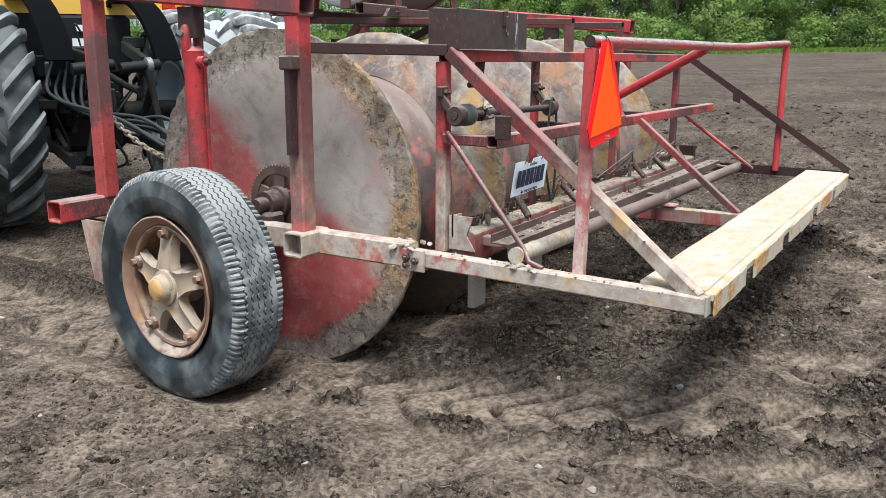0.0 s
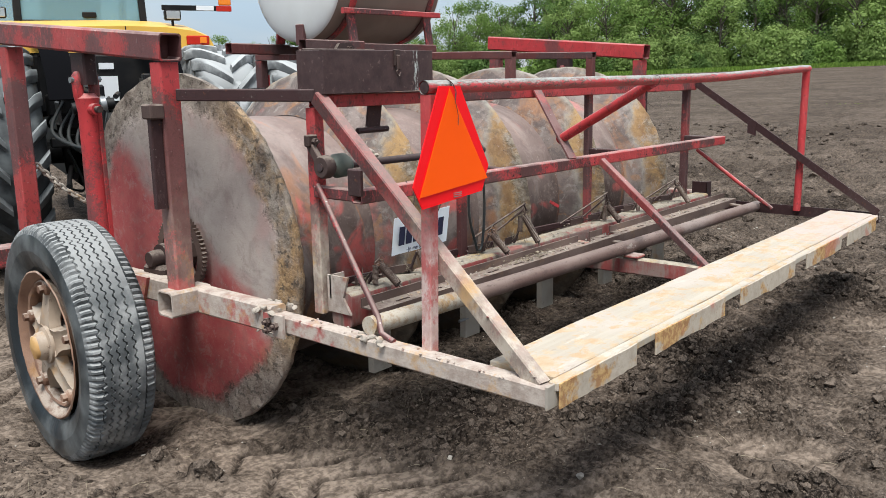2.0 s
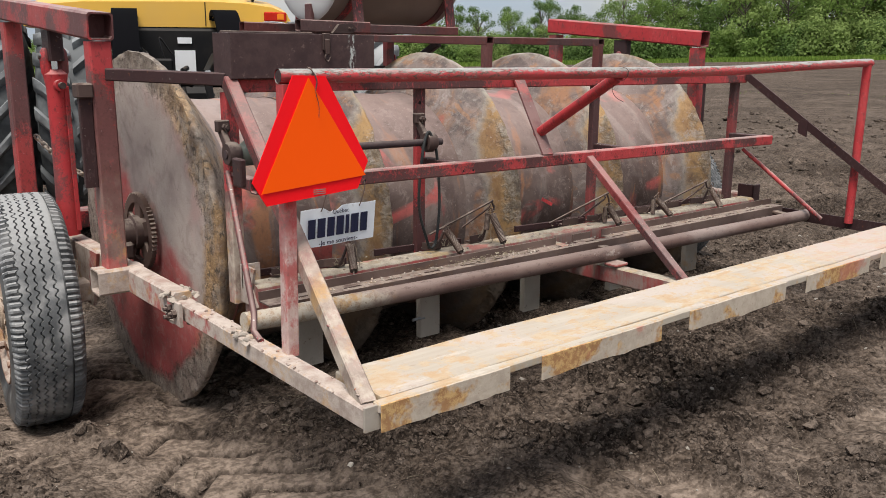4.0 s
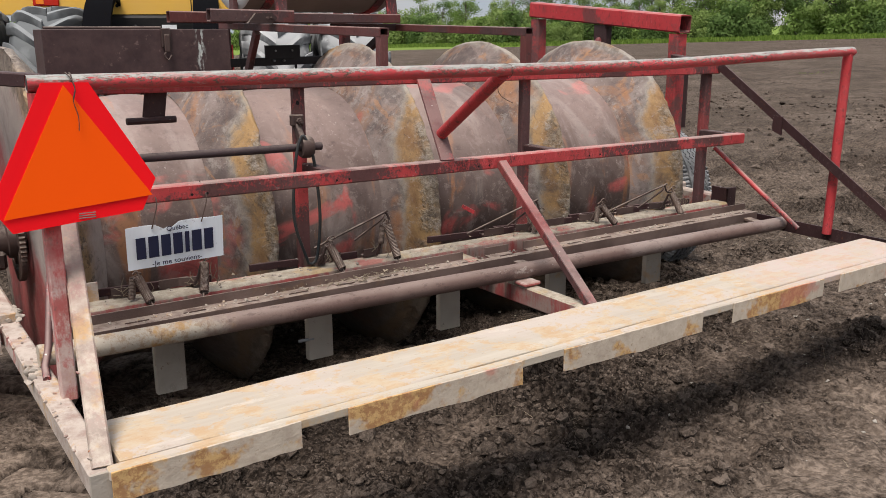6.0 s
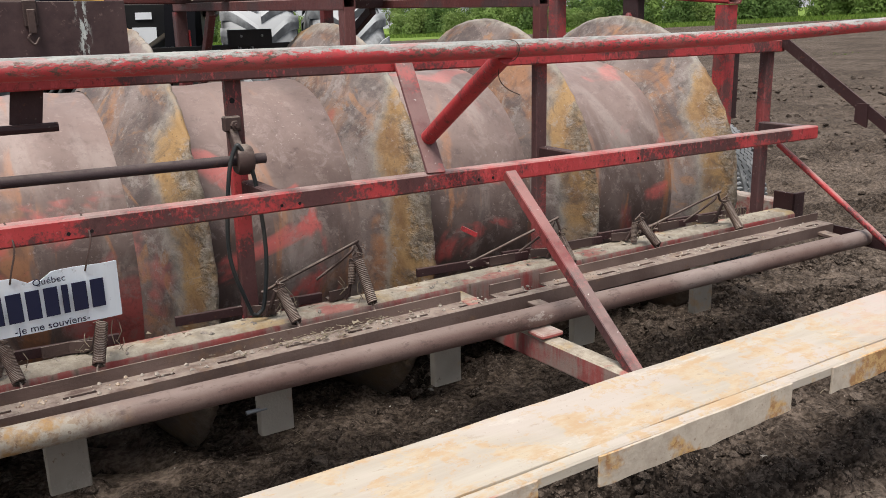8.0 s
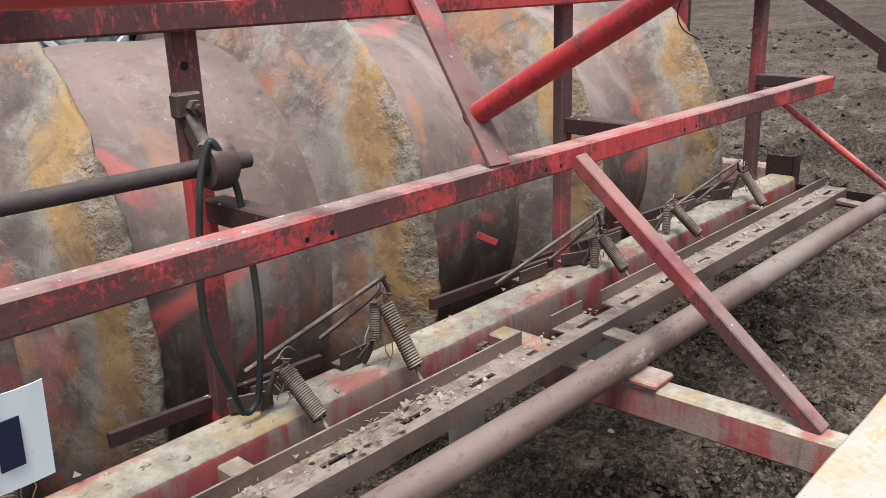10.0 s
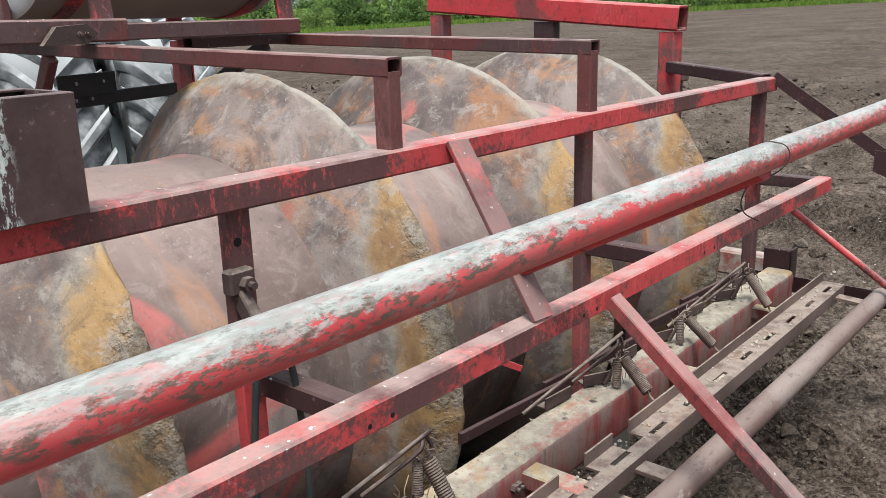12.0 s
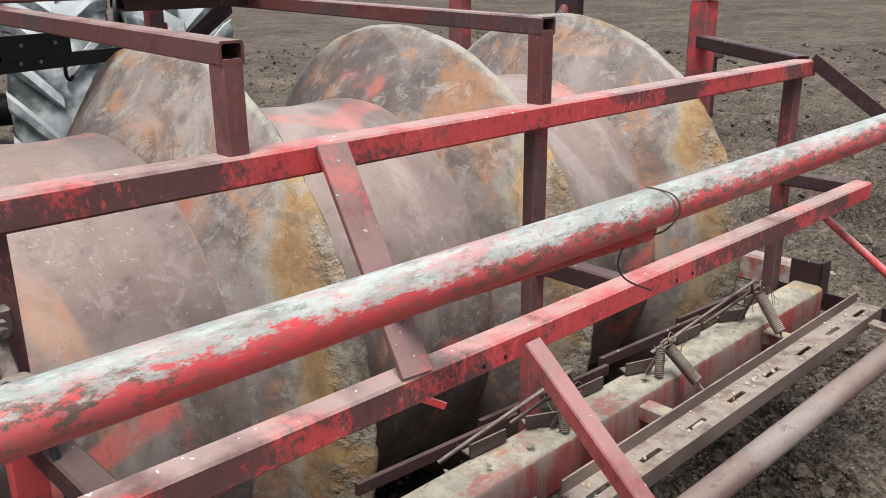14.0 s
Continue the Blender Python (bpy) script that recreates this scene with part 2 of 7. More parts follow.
def dusty_steel(name, base, light, ochre=0.0, dust=1.0):
    k = Mat(name, 0.75)
    big, mid, fine = k.noise(3.5, 4), k.noise(22, 6, 0.65), k.noise(130, 2)
    c = k.mix(k.step(big, 0.3, 0.7), base, light)
    c = k.mix(k.math("MULTIPLY", k.math("MULTIPLY", k.up(0.2, 0.85), k.step(mid, 0.3, 0.6)), dust), c, DUST)
    if ochre:
        c = k.mix(k.math("MULTIPLY", k.step(k.noise(8, 5, 0.7), 0.55, 0.68), ochre), c, (0.42, 0.22, 0.07))
    c = k.mix(k.step(mid, 0.62, 0.76), c, (0.10, 0.055, 0.04))
    k.bump(k.math("ADD", mid, fine), 0.4, 0.003)
    return k.done(c)


def pipe_mat():
    """Brown painted pipe, its outer end caked with pale and ochre mud."""
    k = Mat("dusty_brown_pipe", 0.6)
    big, mid, fine = k.noise(3.5, 4), k.noise(22, 6, 0.68), k.noise(130, 3)
    c = k.mix(k.step(big, 0.35, 0.65), (0.135, 0.082, 0.070), (0.190, 0.130, 0.112))
    c = k.mix(k.math("MULTIPLY", k.up(0.3, 0.95), 0.35), c, (0.36, 0.295, 0.26))
    c = k.mix(k.math("MULTIPLY", k.step(mid, 0.60, 0.70), 0.45), c, (0.09, 0.055, 0.045))
    worn = k.step(k.noise(9, 6, 0.75, stretch=(0.5, 1, 1)), 0.64, 0.70)
    c = k.mix(k.math("MULTIPLY", worn, 0.6), c, (0.42, 0.37, 0.33))
    c = k.mix(k.math("MULTIPLY", k.step(k.noise(5, 5, 0.7, stretch=(0.4, 1, 1)), 0.46, 0.62), 0.40), c, (0.33, 0.275, 0.25))
    c = k.mix(k.math("MULTIPLY", k.step(k.noise(48, 5, 0.75, stretch=(0.4, 1, 1)), 0.55, 0.63), 0.5), c, (0.085, 0.055, 0.048))
    reach = k.math("ADD", k.pos(0), k.math("MULTIPLY", k.math("SUBTRACT", k.noise(6, 5, 0.7), 0.5), 0.7))
    mud = k.math("SUBTRACT", 1.0, k.step(reach, -1.40, -1.20))
    cake = k.mix(k.step(k.noise(8, 5, 0.7), 0.48, 0.60), (0.44, 0.39, 0.32), (0.42, 0.25, 0.10))
    cake = k.mix(k.math("MULTIPLY", k.step(k.noise(38, 6, 0.75), 0.50, 0.60), 0.7), cake, (0.30, 0.20, 0.12))
    cake = k.mix(k.math("MULTIPLY", k.step(k.noise(70, 5, 0.75), 0.58, 0.66), 0.7), cake, (0.16, 0.10, 0.065))
    c = k.mix(k.math("MULTIPLY", mud, 0.9), c, cake)
    k.bump(k.math("ADD", mid, fine), 0.35, 0.003)
    return k.done(c)


M_PIPE = pipe_mat()
M_TRAY = dusty_steel("dusty_rusty_channel", (0.085, 0.055, 0.047), (0.165, 0.115, 0.098), 0.12, 0.5)
M_SCRAPER = dusty_steel("grey_muddy_scraper_steel", (0.25, 0.22, 0.19), (0.36, 0.315, 0.27), 0.55, 0.6)
M_LEG = dusty_steel("dusty_pale_scraper_leg", (0.30, 0.265, 0.225), (0.41, 0.37, 0.32), 0.45, 0.6)
M_LEGMUD = painted("mud_stained_scraper_leg", (0.40, 0.355, 0.305), (0.30, 0.27, 0.23), 0.4, 0.5, 0.7, False, 0.0)
M_RUST = dusty_steel("rusty_dark_steel", (0.045, 0.029, 0.027), (0.095, 0.062, 0.054), 0.0, 0.40)
M_SPRING = dusty_steel("rusty_spring_steel", (0.075, 0.046, 0.038), (0.17, 0.115, 0.092), 0.0, 0.6)
M_SHAFT = dusty_steel("dark_oiled_shaft_steel", (0.040, 0.028, 0.030), (0.062, 0.044, 0.046), 0.0, 0.12)


def hand_rail_mat():
    """Round rail: red paint, rubbed to pale primer on top, dark flakes along the border."""
    k = Mat("rubbed_red_rail_paint", 0.42)
    s = k.n.new("ShaderNodeSeparateXYZ")
    k.l.new(k.geo.outputs["Normal"], s.inputs[0])
    n1 = k.noise(50, 6, 0.75, stretch=(0.32, 1, 1))
    n2 = k.noise(4.5, 4, stretch=(0.5, 1, 1))
    n3 = k.noise(110, 5, 0.72, stretch=(0.4, 1, 1))
    h = k.math("ADD", s.outputs[2], k.math("MULTIPLY", k.math("SUBTRACT", n1, 0.5), 1.5))
    h = k.math("ADD", h, k.math("MULTIPLY", k.math("SUBTRACT", n2, 0.5), 1.6))
    h = k.math("ADD", h, k.math("MULTIPLY", k.math("SUBTRACT", n3, 0.5), 1.8))
    top = k.step(h, 0.36, 0.62)
    red = k.mix(k.step(n2, 0.3, 0.7), (0.58, 0.062, 0.072), (0.42, 0.050, 0.055))
    red = k.mix(k.math("MULTIPLY", k.step(k.noise(7, 6, 0.75, stretch=(0.25, 1, 1)), 0.46, 0.62), 0.38), red, (0.30, 0.165, 0.150))
    pale = k.mix(k.step(n1, 0.38, 0.62), (0.255, 0.265, 0.245), (0.385, 0.385, 0.36))
    pale = k.mix(k.math("MULTIPLY", k.step(n3, 0.50, 0.62), 0.35), pale, (0.36, 0.17, 0.155))
    pale = k.mix(k.math("MULTIPLY", k.step(k.noise(16, 6, 0.75, stretch=(0.3, 1, 1)), 0.52, 0.60), 0.55), pale, (0.46, 0.16, 0.155))
    pale = k.mix(k.math("MULTIPLY", k.step(k.noise(90, 6, 0.8, stretch=(0.3, 1, 1)), 0.55, 0.60), 0.6), pale, (0.13, 0.125, 0.105))
    c = k.mix(top, red, pale)
    edge = k.math("MULTIPLY", k.step(h, -0.75, 0.0), k.math("SUBTRACT", 1.0, k.step(h, 0.35, 0.85)))
    fl = k.math("MULTIPLY", k.math("MULTIPLY", edge, k.step(k.noise(2.0, 3), 0.32, 0.52)), k.step(k.noise(115, 6, 0.78, stretch=(0.45, 1, 1)), 0.49, 0.55))
    c = k.mix(k.math("MULTIPLY", fl, 0.9), c, (0.075, 0.078, 0.060))
    c = k.mix(k.math("MULTIPLY", k.step(k.noise(150, 4, 0.7, stretch=(0.5, 1, 1)), 0.57, 0.65), 0.5), c, (0.15, 0.125, 0.11))
    c = k.mix(k.math("MULTIPLY", k.step(k.noise(42, 6, 0.78, stretch=(0.35, 1, 1)), 0.57, 0.63), 0.6), c, (0.27, 0.245, 0.225))
    k.bump(n1, 0.35, 0.002)
    return k.done(c)


M_RAIL = hand_rail_mat()


def drum_mat():
    """Bare roller steel: earth-polished grey-brown, with red paint left in patches and rust runs round it."""
    k = Mat("earth_polished_roller_steel", 0.5)
    big = k.noise(1.9, 5, 0.6, distort=0.8)
    band = k.noise(3.4, 4, 0.55, stretch=(1.6, 0.42, 0.42), distort=1.6)
    mid, fine = k.noise(24, 6, 0.68), k.noise(130, 3)
    c = k.mix(k.step(big, 0.30, 0.66), (0.064, 0.041, 0.035), (0.180, 0.136, 0.122))
    c = k.mix(k.math("MULTIPLY", k.step(k.noise(3.1, 5, 0.6, stretch=(1.2, 0.5, 0.5), distort=1.0), 0.50, 0.66), 0.6), c, (0.33, 0.285, 0.26))
    c = k.mix(k.math("MULTIPLY", k.step(band, 0.55, 0.67), 0.62), c, (0.39, 0.165, 0.065))
    c = k.mix(k.math("MULTIPLY", k.step(k.noise(2.6, 4, 0.55, distort=1.2), 0.57, 0.67), 0.8), c, (0.55, 0.115, 0.105))
    c = k.mix(k.math("MULTIPLY", k.step(k.noise(5.5, 6, 0.7, stretch=(1.2, 0.6, 0.6)), 0.52, 0.68), 0.6), c, (0.072, 0.050, 0.047))
    c = k.mix(k.math("MULTIPLY", k.step(mid, 0.58, 0.70), 0.35), c, (0.08, 0.055, 0.05))
    c = k.mottle(c, (0.085, 0.062, 0.058), (0.30, 0.245, 0.225), 0.42)
    spat = k.math("MULTIPLY", k.step(k.noise(55, 5, 0.75), 0.60, 0.66), k.step(k.noise(3.3, 3), 0.52, 0.62))
    c = k.mix(k.math("MULTIPLY", spat, 0.7), c, (0.46, 0.40, 0.37))
    c = k.mix(k.math("MULTIPLY", k.math("MULTIPLY", k.up(0.1, 0.95), k.step(mid, 0.15, 0.5)), 0.42), c, (0.43, 0.315, 0.280))
    k.bump(k.math("ADD", mid, k.math("MULTIPLY", fine, 0.4)), 0.22, 0.003)
    k.b.inputs["Metallic"].default_value = 0.12
    return k.done(c, k.math("ADD", k.math("MULTIPLY", mid, 0.3), 0.36))


M_DRUM = drum_mat()


def flange_mat():
    """Sloping side of a ridge: purple-grey steel near the drum, then bands of pale dust, rust and caked earth to the rim."""
    k = Mat("flange_steel_with_dried_earth", 0.72)
    big, mid, fine = k.noise(2.2, 5, 0.6, distort=0.6), k.noise(22, 6, 0.68), k.noise(140, 3)
    vc = k.n.new("ShaderNodeVertexColor")
    vc.layer_name = "rim"
    sep = k.n.new("ShaderNodeSeparateColor")
    k.l.new(vc.outputs[0], sep.inputs[0])
    wob = k.math("SUBTRACT", k.noise(3.0, 5, 0.62), 0.5)
    high = k.step(k.math("ADD", k.pos(2), k.math("MULTIPLY", wob, 0.4)), 0.36, 0.58)
    e = k.math("ADD", k.math("SUBTRACT", sep.outputs[0], k.math("MULTIPLY", high, 0.55)), k.math("ADD", k.math("MULTIPLY", wob, 0.75), k.math("MULTIPLY", k.math("SUBTRACT", mid, 0.5), 0.22)))
    c = k.mix(k.step(big, 0.3, 0.66), (0.100, 0.074, 0.067), (0.215, 0.168, 0.152))
    c = k.mix(k.math("MULTIPLY", k.step(k.noise(3.0, 5, 0.6, stretch=(1, 0.6, 0.6), distort=1.8), 0.50, 0.64), 0.75), c, (0.30, 0.140, 0.066))
    c = k.mix(k.math("MULTIPLY", k.step(k.noise(2.9, 4, 0.6), 0.60, 0.68), 0.7), c, (0.40, 0.12, 0.105))
    swirl = k.noise(3.0, 5, 0.6, distort=2.2)
    c = k.mix(k.math("MULTIPLY", k.step(swirl, 0.46, 0.66), 0.30), c, (0.31, 0.265, 0.245))
    c = k.mix(k.math("MULTIPLY", k.step(k.noise(2.6, 5, 0.65, distort=2.5), 0.48, 0.66), 0.65), c, (0.078, 0.062, 0.060))
    c = k.mix(k.math("MULTIPLY", k.step(k.noise(3.6, 4, 0.6, distort=3.0), 0.55, 0.66), 0.5), c, (0.36, 0.175, 0.075))
    c = k.mix(k.math("MULTIPLY", k.step(sep.outputs[0], 0.955, 0.985), 0.5), c, (0.45, 0.41, 0.35))
    pale = k.mix(k.step(mid, 0.35, 0.65), (0.21, 0.19, 0.165), (0.32, 0.295, 0.255))
    c = k.mix(k.math("MULTIPLY", k.step(e, 0.30, 0.50), 0.85), c, pale)
    ochre = k.mix(k.step(k.noise(9, 6, 0.7, stretch=(1, 0.5, 0.5)), 0.38, 0.62), (0.19, 0.095, 0.034), (0.37, 0.220, 0.085))
    amount = k.math("MULTIPLY", k.step(e, 0.42, 0.58), k.step(k.noise(1.7, 4, 0.6), 0.30, 0.48))
    c = k.mix(k.math("MULTIPLY", amount, 0.85), c, ochre)
    crust = k.math("MULTIPLY", k.step(e, 0.72, 0.86), k.step(k.noise(7, 5, 0.7), 0.34, 0.56))
    c = k.mix(k.math("MULTIPLY", crust, 0.85), c, k.mix(k.step(mid, 0.4, 0.62), (0.13, 0.105, 0.08), (0.31, 0.275, 0.225)))
    c = k.mottle(c, (0.080, 0.068, 0.064), (0.32, 0.287, 0.262), 0.52)
    # shade on the lower part of the ridges, painted as a dark brown tone
    low_shade = k.math("SUBTRACT", 1.0, k.step(k.math("ADD", k.pos(2), k.math("MULTIPLY", wob, 0.5)), -0.38, -0.12))
    c = k.mix(k.math("MULTIPLY", low_shade, 0.82), c, k.mix(mid, (0.030, 0.022, 0.018), (0.085, 0.064, 0.050)))
    c = k.mix(k.math("MULTIPLY", k.step(mid, 0.60, 0.72), k.math("ADD", k.math("MULTIPLY", crust, 0.5), 0.15)), c, (0.09, 0.07, 0.055))
    k.bump(k.math("ADD", k.math("MULTIPLY", mid, k.math("ADD", k.math("MULTIPLY", crust, 0.9), 0.16)), k.math("MULTIPLY", fine, 0.08)), 0.9, 0.016)
    return k.done(c)


M_FLANGE = flange_mat()


def end_disc_mat():
    """Outer face of the end disc: grey earth-stained steel above, faded red paint below and towards the front, crusted rim."""
    k = Mat("end_disc_paint", 0.6)
    big, mid, fine = k.noise(2.0, 5, 0.6, distort=0.5), k.noise(18, 6, 0.68), k.noise(120, 3)
    vc = k.n.new("ShaderNodeVertexColor")
    vc.layer_name = "rim"
    sep = k.n.new("ShaderNodeSeparateColor")
    k.l.new(vc.outputs[0], sep.inputs[0])
    e = k.math("ADD", sep.outputs[0], k.math("MULTIPLY", k.math("SUBTRACT", k.noise(4, 6, 0.68), 0.5), 0.26))
    c = k.mix(k.step(big, 0.28, 0.66), (0.22, 0.170, 0.160), (0.41, 0.350, 0.315))
    c = k.mix(k.math("MULTIPLY", k.step(k.noise(3.1, 4, 0.6), 0.52, 0.66), 0.45), c, (0.40, 0.235, 0.215))
    low = k.math("ADD", k.math("MULTIPLY", k.pos(2), -1.05), k.math("ADD", k.math("MULTIPLY", k.pos(1), 0.80), k.math("MULTIPLY", k.math("SUBTRACT", big, 0.5), 0.9)))
    c = k.mix(k.math("MULTIPLY", k.step(low, -0.20, 0.00), 0.85), c, k.mix(k.step(mid, 0.3, 0.7), (0.36, 0.030, 0.038), (0.42, 0.075, 0.070)))
    c = k.mix(k.math("MULTIPLY", k.step(k.noise(2.4, 5, 0.65, distort=0.8), 0.54, 0.68), 0.65), c, (0.10, 0.070, 0.062))
    rim = k.step(e, 0.80, 0.87)
    c = k.mix(k.math("MULTIPLY", rim, 0.95), c, k.mix(k.step(mid, 0.35, 0.65), (0.165, 0.135, 0.112), (0.30, 0.258, 0.215)))
    c = k.mix(k.math("MULTIPLY", k.step(e, 0.76, 0.84), k.math("MULTIPLY", k.math("MULTIPLY", k.step(k.noise(3.4, 5, 0.7), 0.42, 0.58), k.math("SUBTRACT", 1.0, k.step(k.math("ADD", k.pos(1), k.math("MULTIPLY", k.pos(2), 0.5)), -0.35, 0.25))), k.math("MULTIPLY", k.step(k.pos(2), -0.50, -0.15), 0.78))), c, k.mix(k.step(mid, 0.4, 0.6), (0.20, 0.115, 0.050), (0.37, 0.225, 0.095)))
    c = k.mottle(c, (0.16, 0.115, 0.105), (0.40, 0.345, 0.315), 0.30)
    pit = k.math("MULTIPLY", k.step(e, 0.74, 0.86), k.step(k.noise(26, 6, 0.75), 0.53, 0.60))
    c = k.mix(k.math("MULTIPLY", pit, 0.85), c, (0.075, 0.060, 0.048))
    c = k.mix(k.math("MULTIPLY", k.step(k.noise(40, 5, 0.7), 0.64, 0.71), 0.5), c, (0.11, 0.085, 0.07))
    k.bump(k.math("ADD", k.math("MULTIPLY", mid, k.math("ADD", rim, 0.08)), k.math("MULTIPLY", fine, 0.06)), 0.8, 0.014)
    return k.done(c)


M_ENDDISC = end_disc_mat()


def wood_mat():
    """Plank: pale dusty boards with ochre earth trodden in."""
    k = Mat("pale_dusty_plank", 0.9)
    grain = k.noise(26, 6, 0.6, stretch=(0.06, 1, 1))
    blot, mid = k.noise(9.0, 6, 0.74, stretch=(0.8, 1, 1), distort=0.3), k.noise(24, 6, 0.7, stretch=(0.5, 1, 1))
    c = k.mix(k.step(grain, 0.35, 0.7), (0.395, 0.346, 0.285), (0.455, 0.405, 0.336))
    c = k.mix(k.math("MULTIPLY", k.step(k.noise(2.4, 4), 0.45, 0.62), 0.65), c, (0.47, 0.405, 0.36))
    c = k.mix(k.math("MULTIPLY", k.step(blot, 0.47, 0.56), 0.85), c, k.mix(k.step(mid, 0.35, 0.65), (0.44, 0.295, 0.165), (0.47, 0.385, 0.275)))
    c = k.mix(k.math("MULTIPLY", k.step(k.noise(8, 6, 0.72, stretch=(0.4, 1, 1)), 0.58, 0.68), 0.6), c, (0.55, 0.50, 0.435))
    c = k.mix(k.math("MULTIPLY", k.step(mid, 0.60, 0.72), 0.55), c, (0.29, 0.215, 0.155))
    c = k.mix(k.math("MULTIPLY", k.step(k.noise(70, 5, 0.7), 0.62, 0.70), 0.5), c, (0.20, 0.15, 0.11))
    # red paint rubbed into the far boards
    far = k.math("MULTIPLY", k.step(k.math("ADD", k.pos(0), k.math("MULTIPLY", k.math("SUBTRACT", k.noise(3, 5, 0.7), 0.5), 1.6)), 0.35, 1.1), 0.5)
    c = k.mix(far, c, k.mix(k.step(mid, 0.4, 0.6), (0.47, 0.345, 0.315), (0.44, 0.375, 0.335)))
    k.bump(k.math("ADD", grain, k.math("MULTIPLY", mid, 0.8)), 0.5, 0.004)
    return k.done(c)


M_WOOD = wood_mat()


def fascia_mat():
    k = Mat("flaking_fascia_board", 0.9)
    mid, blot = k.noise(22, 6, 0.7), k.noise(4.2, 5, 0.65)
    c = k.mix(k.step(mid, 0.35, 0.7), (0.50, 0.43, 0.35), (0.40, 0.33, 0.265))
    c = k.mix(k.math("MULTIPLY", k.step(blot, 0.48, 0.55), 0.85), c, k.mix(k.step(k.noise(48, 5, 0.75), 0.42, 0.58), (0.33, 0.150, 0.045), (0.54, 0.33, 0.12)))
    c = k.mix(k.math("MULTIPLY", k.step(k.noise(5.6, 4), 0.56, 0.64), 0.6), c, (0.44, 0.15, 0.11))
    c = k.mix(k.math("MULTIPLY", k.step(k.noise(60, 5, 0.7), 0.60, 0.68), 0.6), c, (0.20, 0.13, 0.08))
    k.bump(mid, 0.7, 0.005)
    return k.done(c)


M_FASCIA = fascia_mat()


def soil_mat():
    """Dark peaty field: moist dark crumbs, dry paler crust where it was pressed; grass past the field's far edge."""
    k = Mat("peaty_field_soil", 0.95)
    p = k.geo.outputs["Position"]
    big, mid = k.noise(0.55, 4, 0.6, co=p), k.noise(4.5, 6, 0.65, co=p)
    fine, grit = k.noise(42, 2, 0.55, co=p), k.noise(120, 1, 0.5, co=p)
    att = k.n.new("ShaderNodeVertexColor")
    att.layer_name = "press"
    sep = k.n.new("ShaderNodeSeparateColor")
    k.l.new(att.outputs[0], sep.inputs[0])
    clod = k.noise(9, 3, 0.6, co=p)
    lump = k.noise(19, 2, 0.55, co=p)
    c = k.mix(k.step(fine, 0.36, 0.64), (0.031, 0.0232, 0.0178), (0.094, 0.0710, 0.0550))
    dry = k.math("ADD", k.math("MULTIPLY", big, 0.45), k.math("MULTIPLY", mid, 0.6))
    c = k.mix(k.math("MULTIPLY", k.step(dry, 0.48, 0.60), 0.85), c, k.mix(k.step(fine, 0.38, 0.62), (0.103, 0.0785, 0.0620), (0.208, 0.162, 0.130)))
    c = k.mix(k.math("MULTIPLY", k.step(clod, 0.50, 0.58), 0.55), c, (0.021, 0.0155, 0.0125))
    c = k.mix(k.math("MULTIPLY", k.step(lump, 0.52, 0.60), 0.45), c, (0.018, 0.0132, 0.0105))
    c = k.mix(k.math("MULTIPLY", k.step(grit, 0.56, 0.64), 0.35), c, (0.150, 0.120, 0.100))
    c = k.mix(k.step(k.noise(75, 2, 0.4, co=p), 0.71, 0.74), c, (0.24, 0.195, 0.160))
    c = k.mix(k.math("MULTIPLY", k.math("MULTIPLY", sep.outputs[0], k.step(k.math("ADD", k.math("MULTIPLY", mid, 0.6), k.math("MULTIPLY", clod, 0.4)), 0.34, 0.54)), 0.85), c, k.mix(k.step(fine, 0.38, 0.62), (0.152, 0.117, 0.0925), (0.275, 0.216, 0.173)))
    # dark loose earth, with the shade under the machine painted in alongside
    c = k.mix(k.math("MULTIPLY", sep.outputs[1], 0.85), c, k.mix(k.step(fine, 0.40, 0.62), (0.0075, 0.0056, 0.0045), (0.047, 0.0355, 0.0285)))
    # crumb structure at two sizes
    d0, r0 = k.crumbs(27, p)
    d1, r1 = k.crumbs(62, p)
    d2, r2 = k.crumbs(120, p)
    grain = k.math("ADD", k.math("MULTIPLY", r1, 0.6), k.math("MULTIPLY", r2, 0.5))
    c = k.mix(k.math("MULTIPLY", k.step(grain, 0.64, 0.98), k.math("SUBTRACT", 0.5, k.math("MULTIPLY", sep.outputs[0], 0.40))), c, (0.135, 0.106, 0.087))
    c = k.mix(k.math("MULTIPLY", k.step(k.math("SUBTRACT", 1.0, grain), 0.50, 0.85), k.math("SUBTRACT", 0.5, k.math("MULTIPLY", sep.outputs[0], 0.35))), c, (0.010, 0.0075, 0.006))
    wav = k.math("MULTIPLY", k.math("SUBTRACT", k.noise(0.06, 3, co=p), 0.5), 9.0)
    g = k.math("ADD", sep.outputs[2], k.math("MULTIPLY", wav, 0.02))
    grass = k.mix(k.noise(0.9, 5, co=p), (0.10, 0.165, 0.03), (0.20, 0.27, 0.065))
    c = k.mix(k.step(g, 0.47, 0.53), c, grass)
    h = k.math("ADD", k.math("MULTIPLY", fine, 0.45), k.math("MULTIPLY", k.math("ADD", clod, lump), 1.3))
    h = k.math("SUBTRACT", h, k.math("ADD", k.math("ADD", k.math("MULTIPLY", d1, 0.60), k.math("MULTIPLY", d2, 0.28)), k.math("MULTIPLY", d0, k.math("SUBTRACT", 0.75, k.math("MULTIPLY", sep.outputs[0], 0.6)))))
    h = k.math("MULTIPLY", h, k.math("SUBTRACT", 1.0, k.math("MULTIPLY", sep.outputs[0], 0.72)))
    k.bump(h, 0.75, 0.024)
    return k.done(c)


M_SOIL = soil_mat()


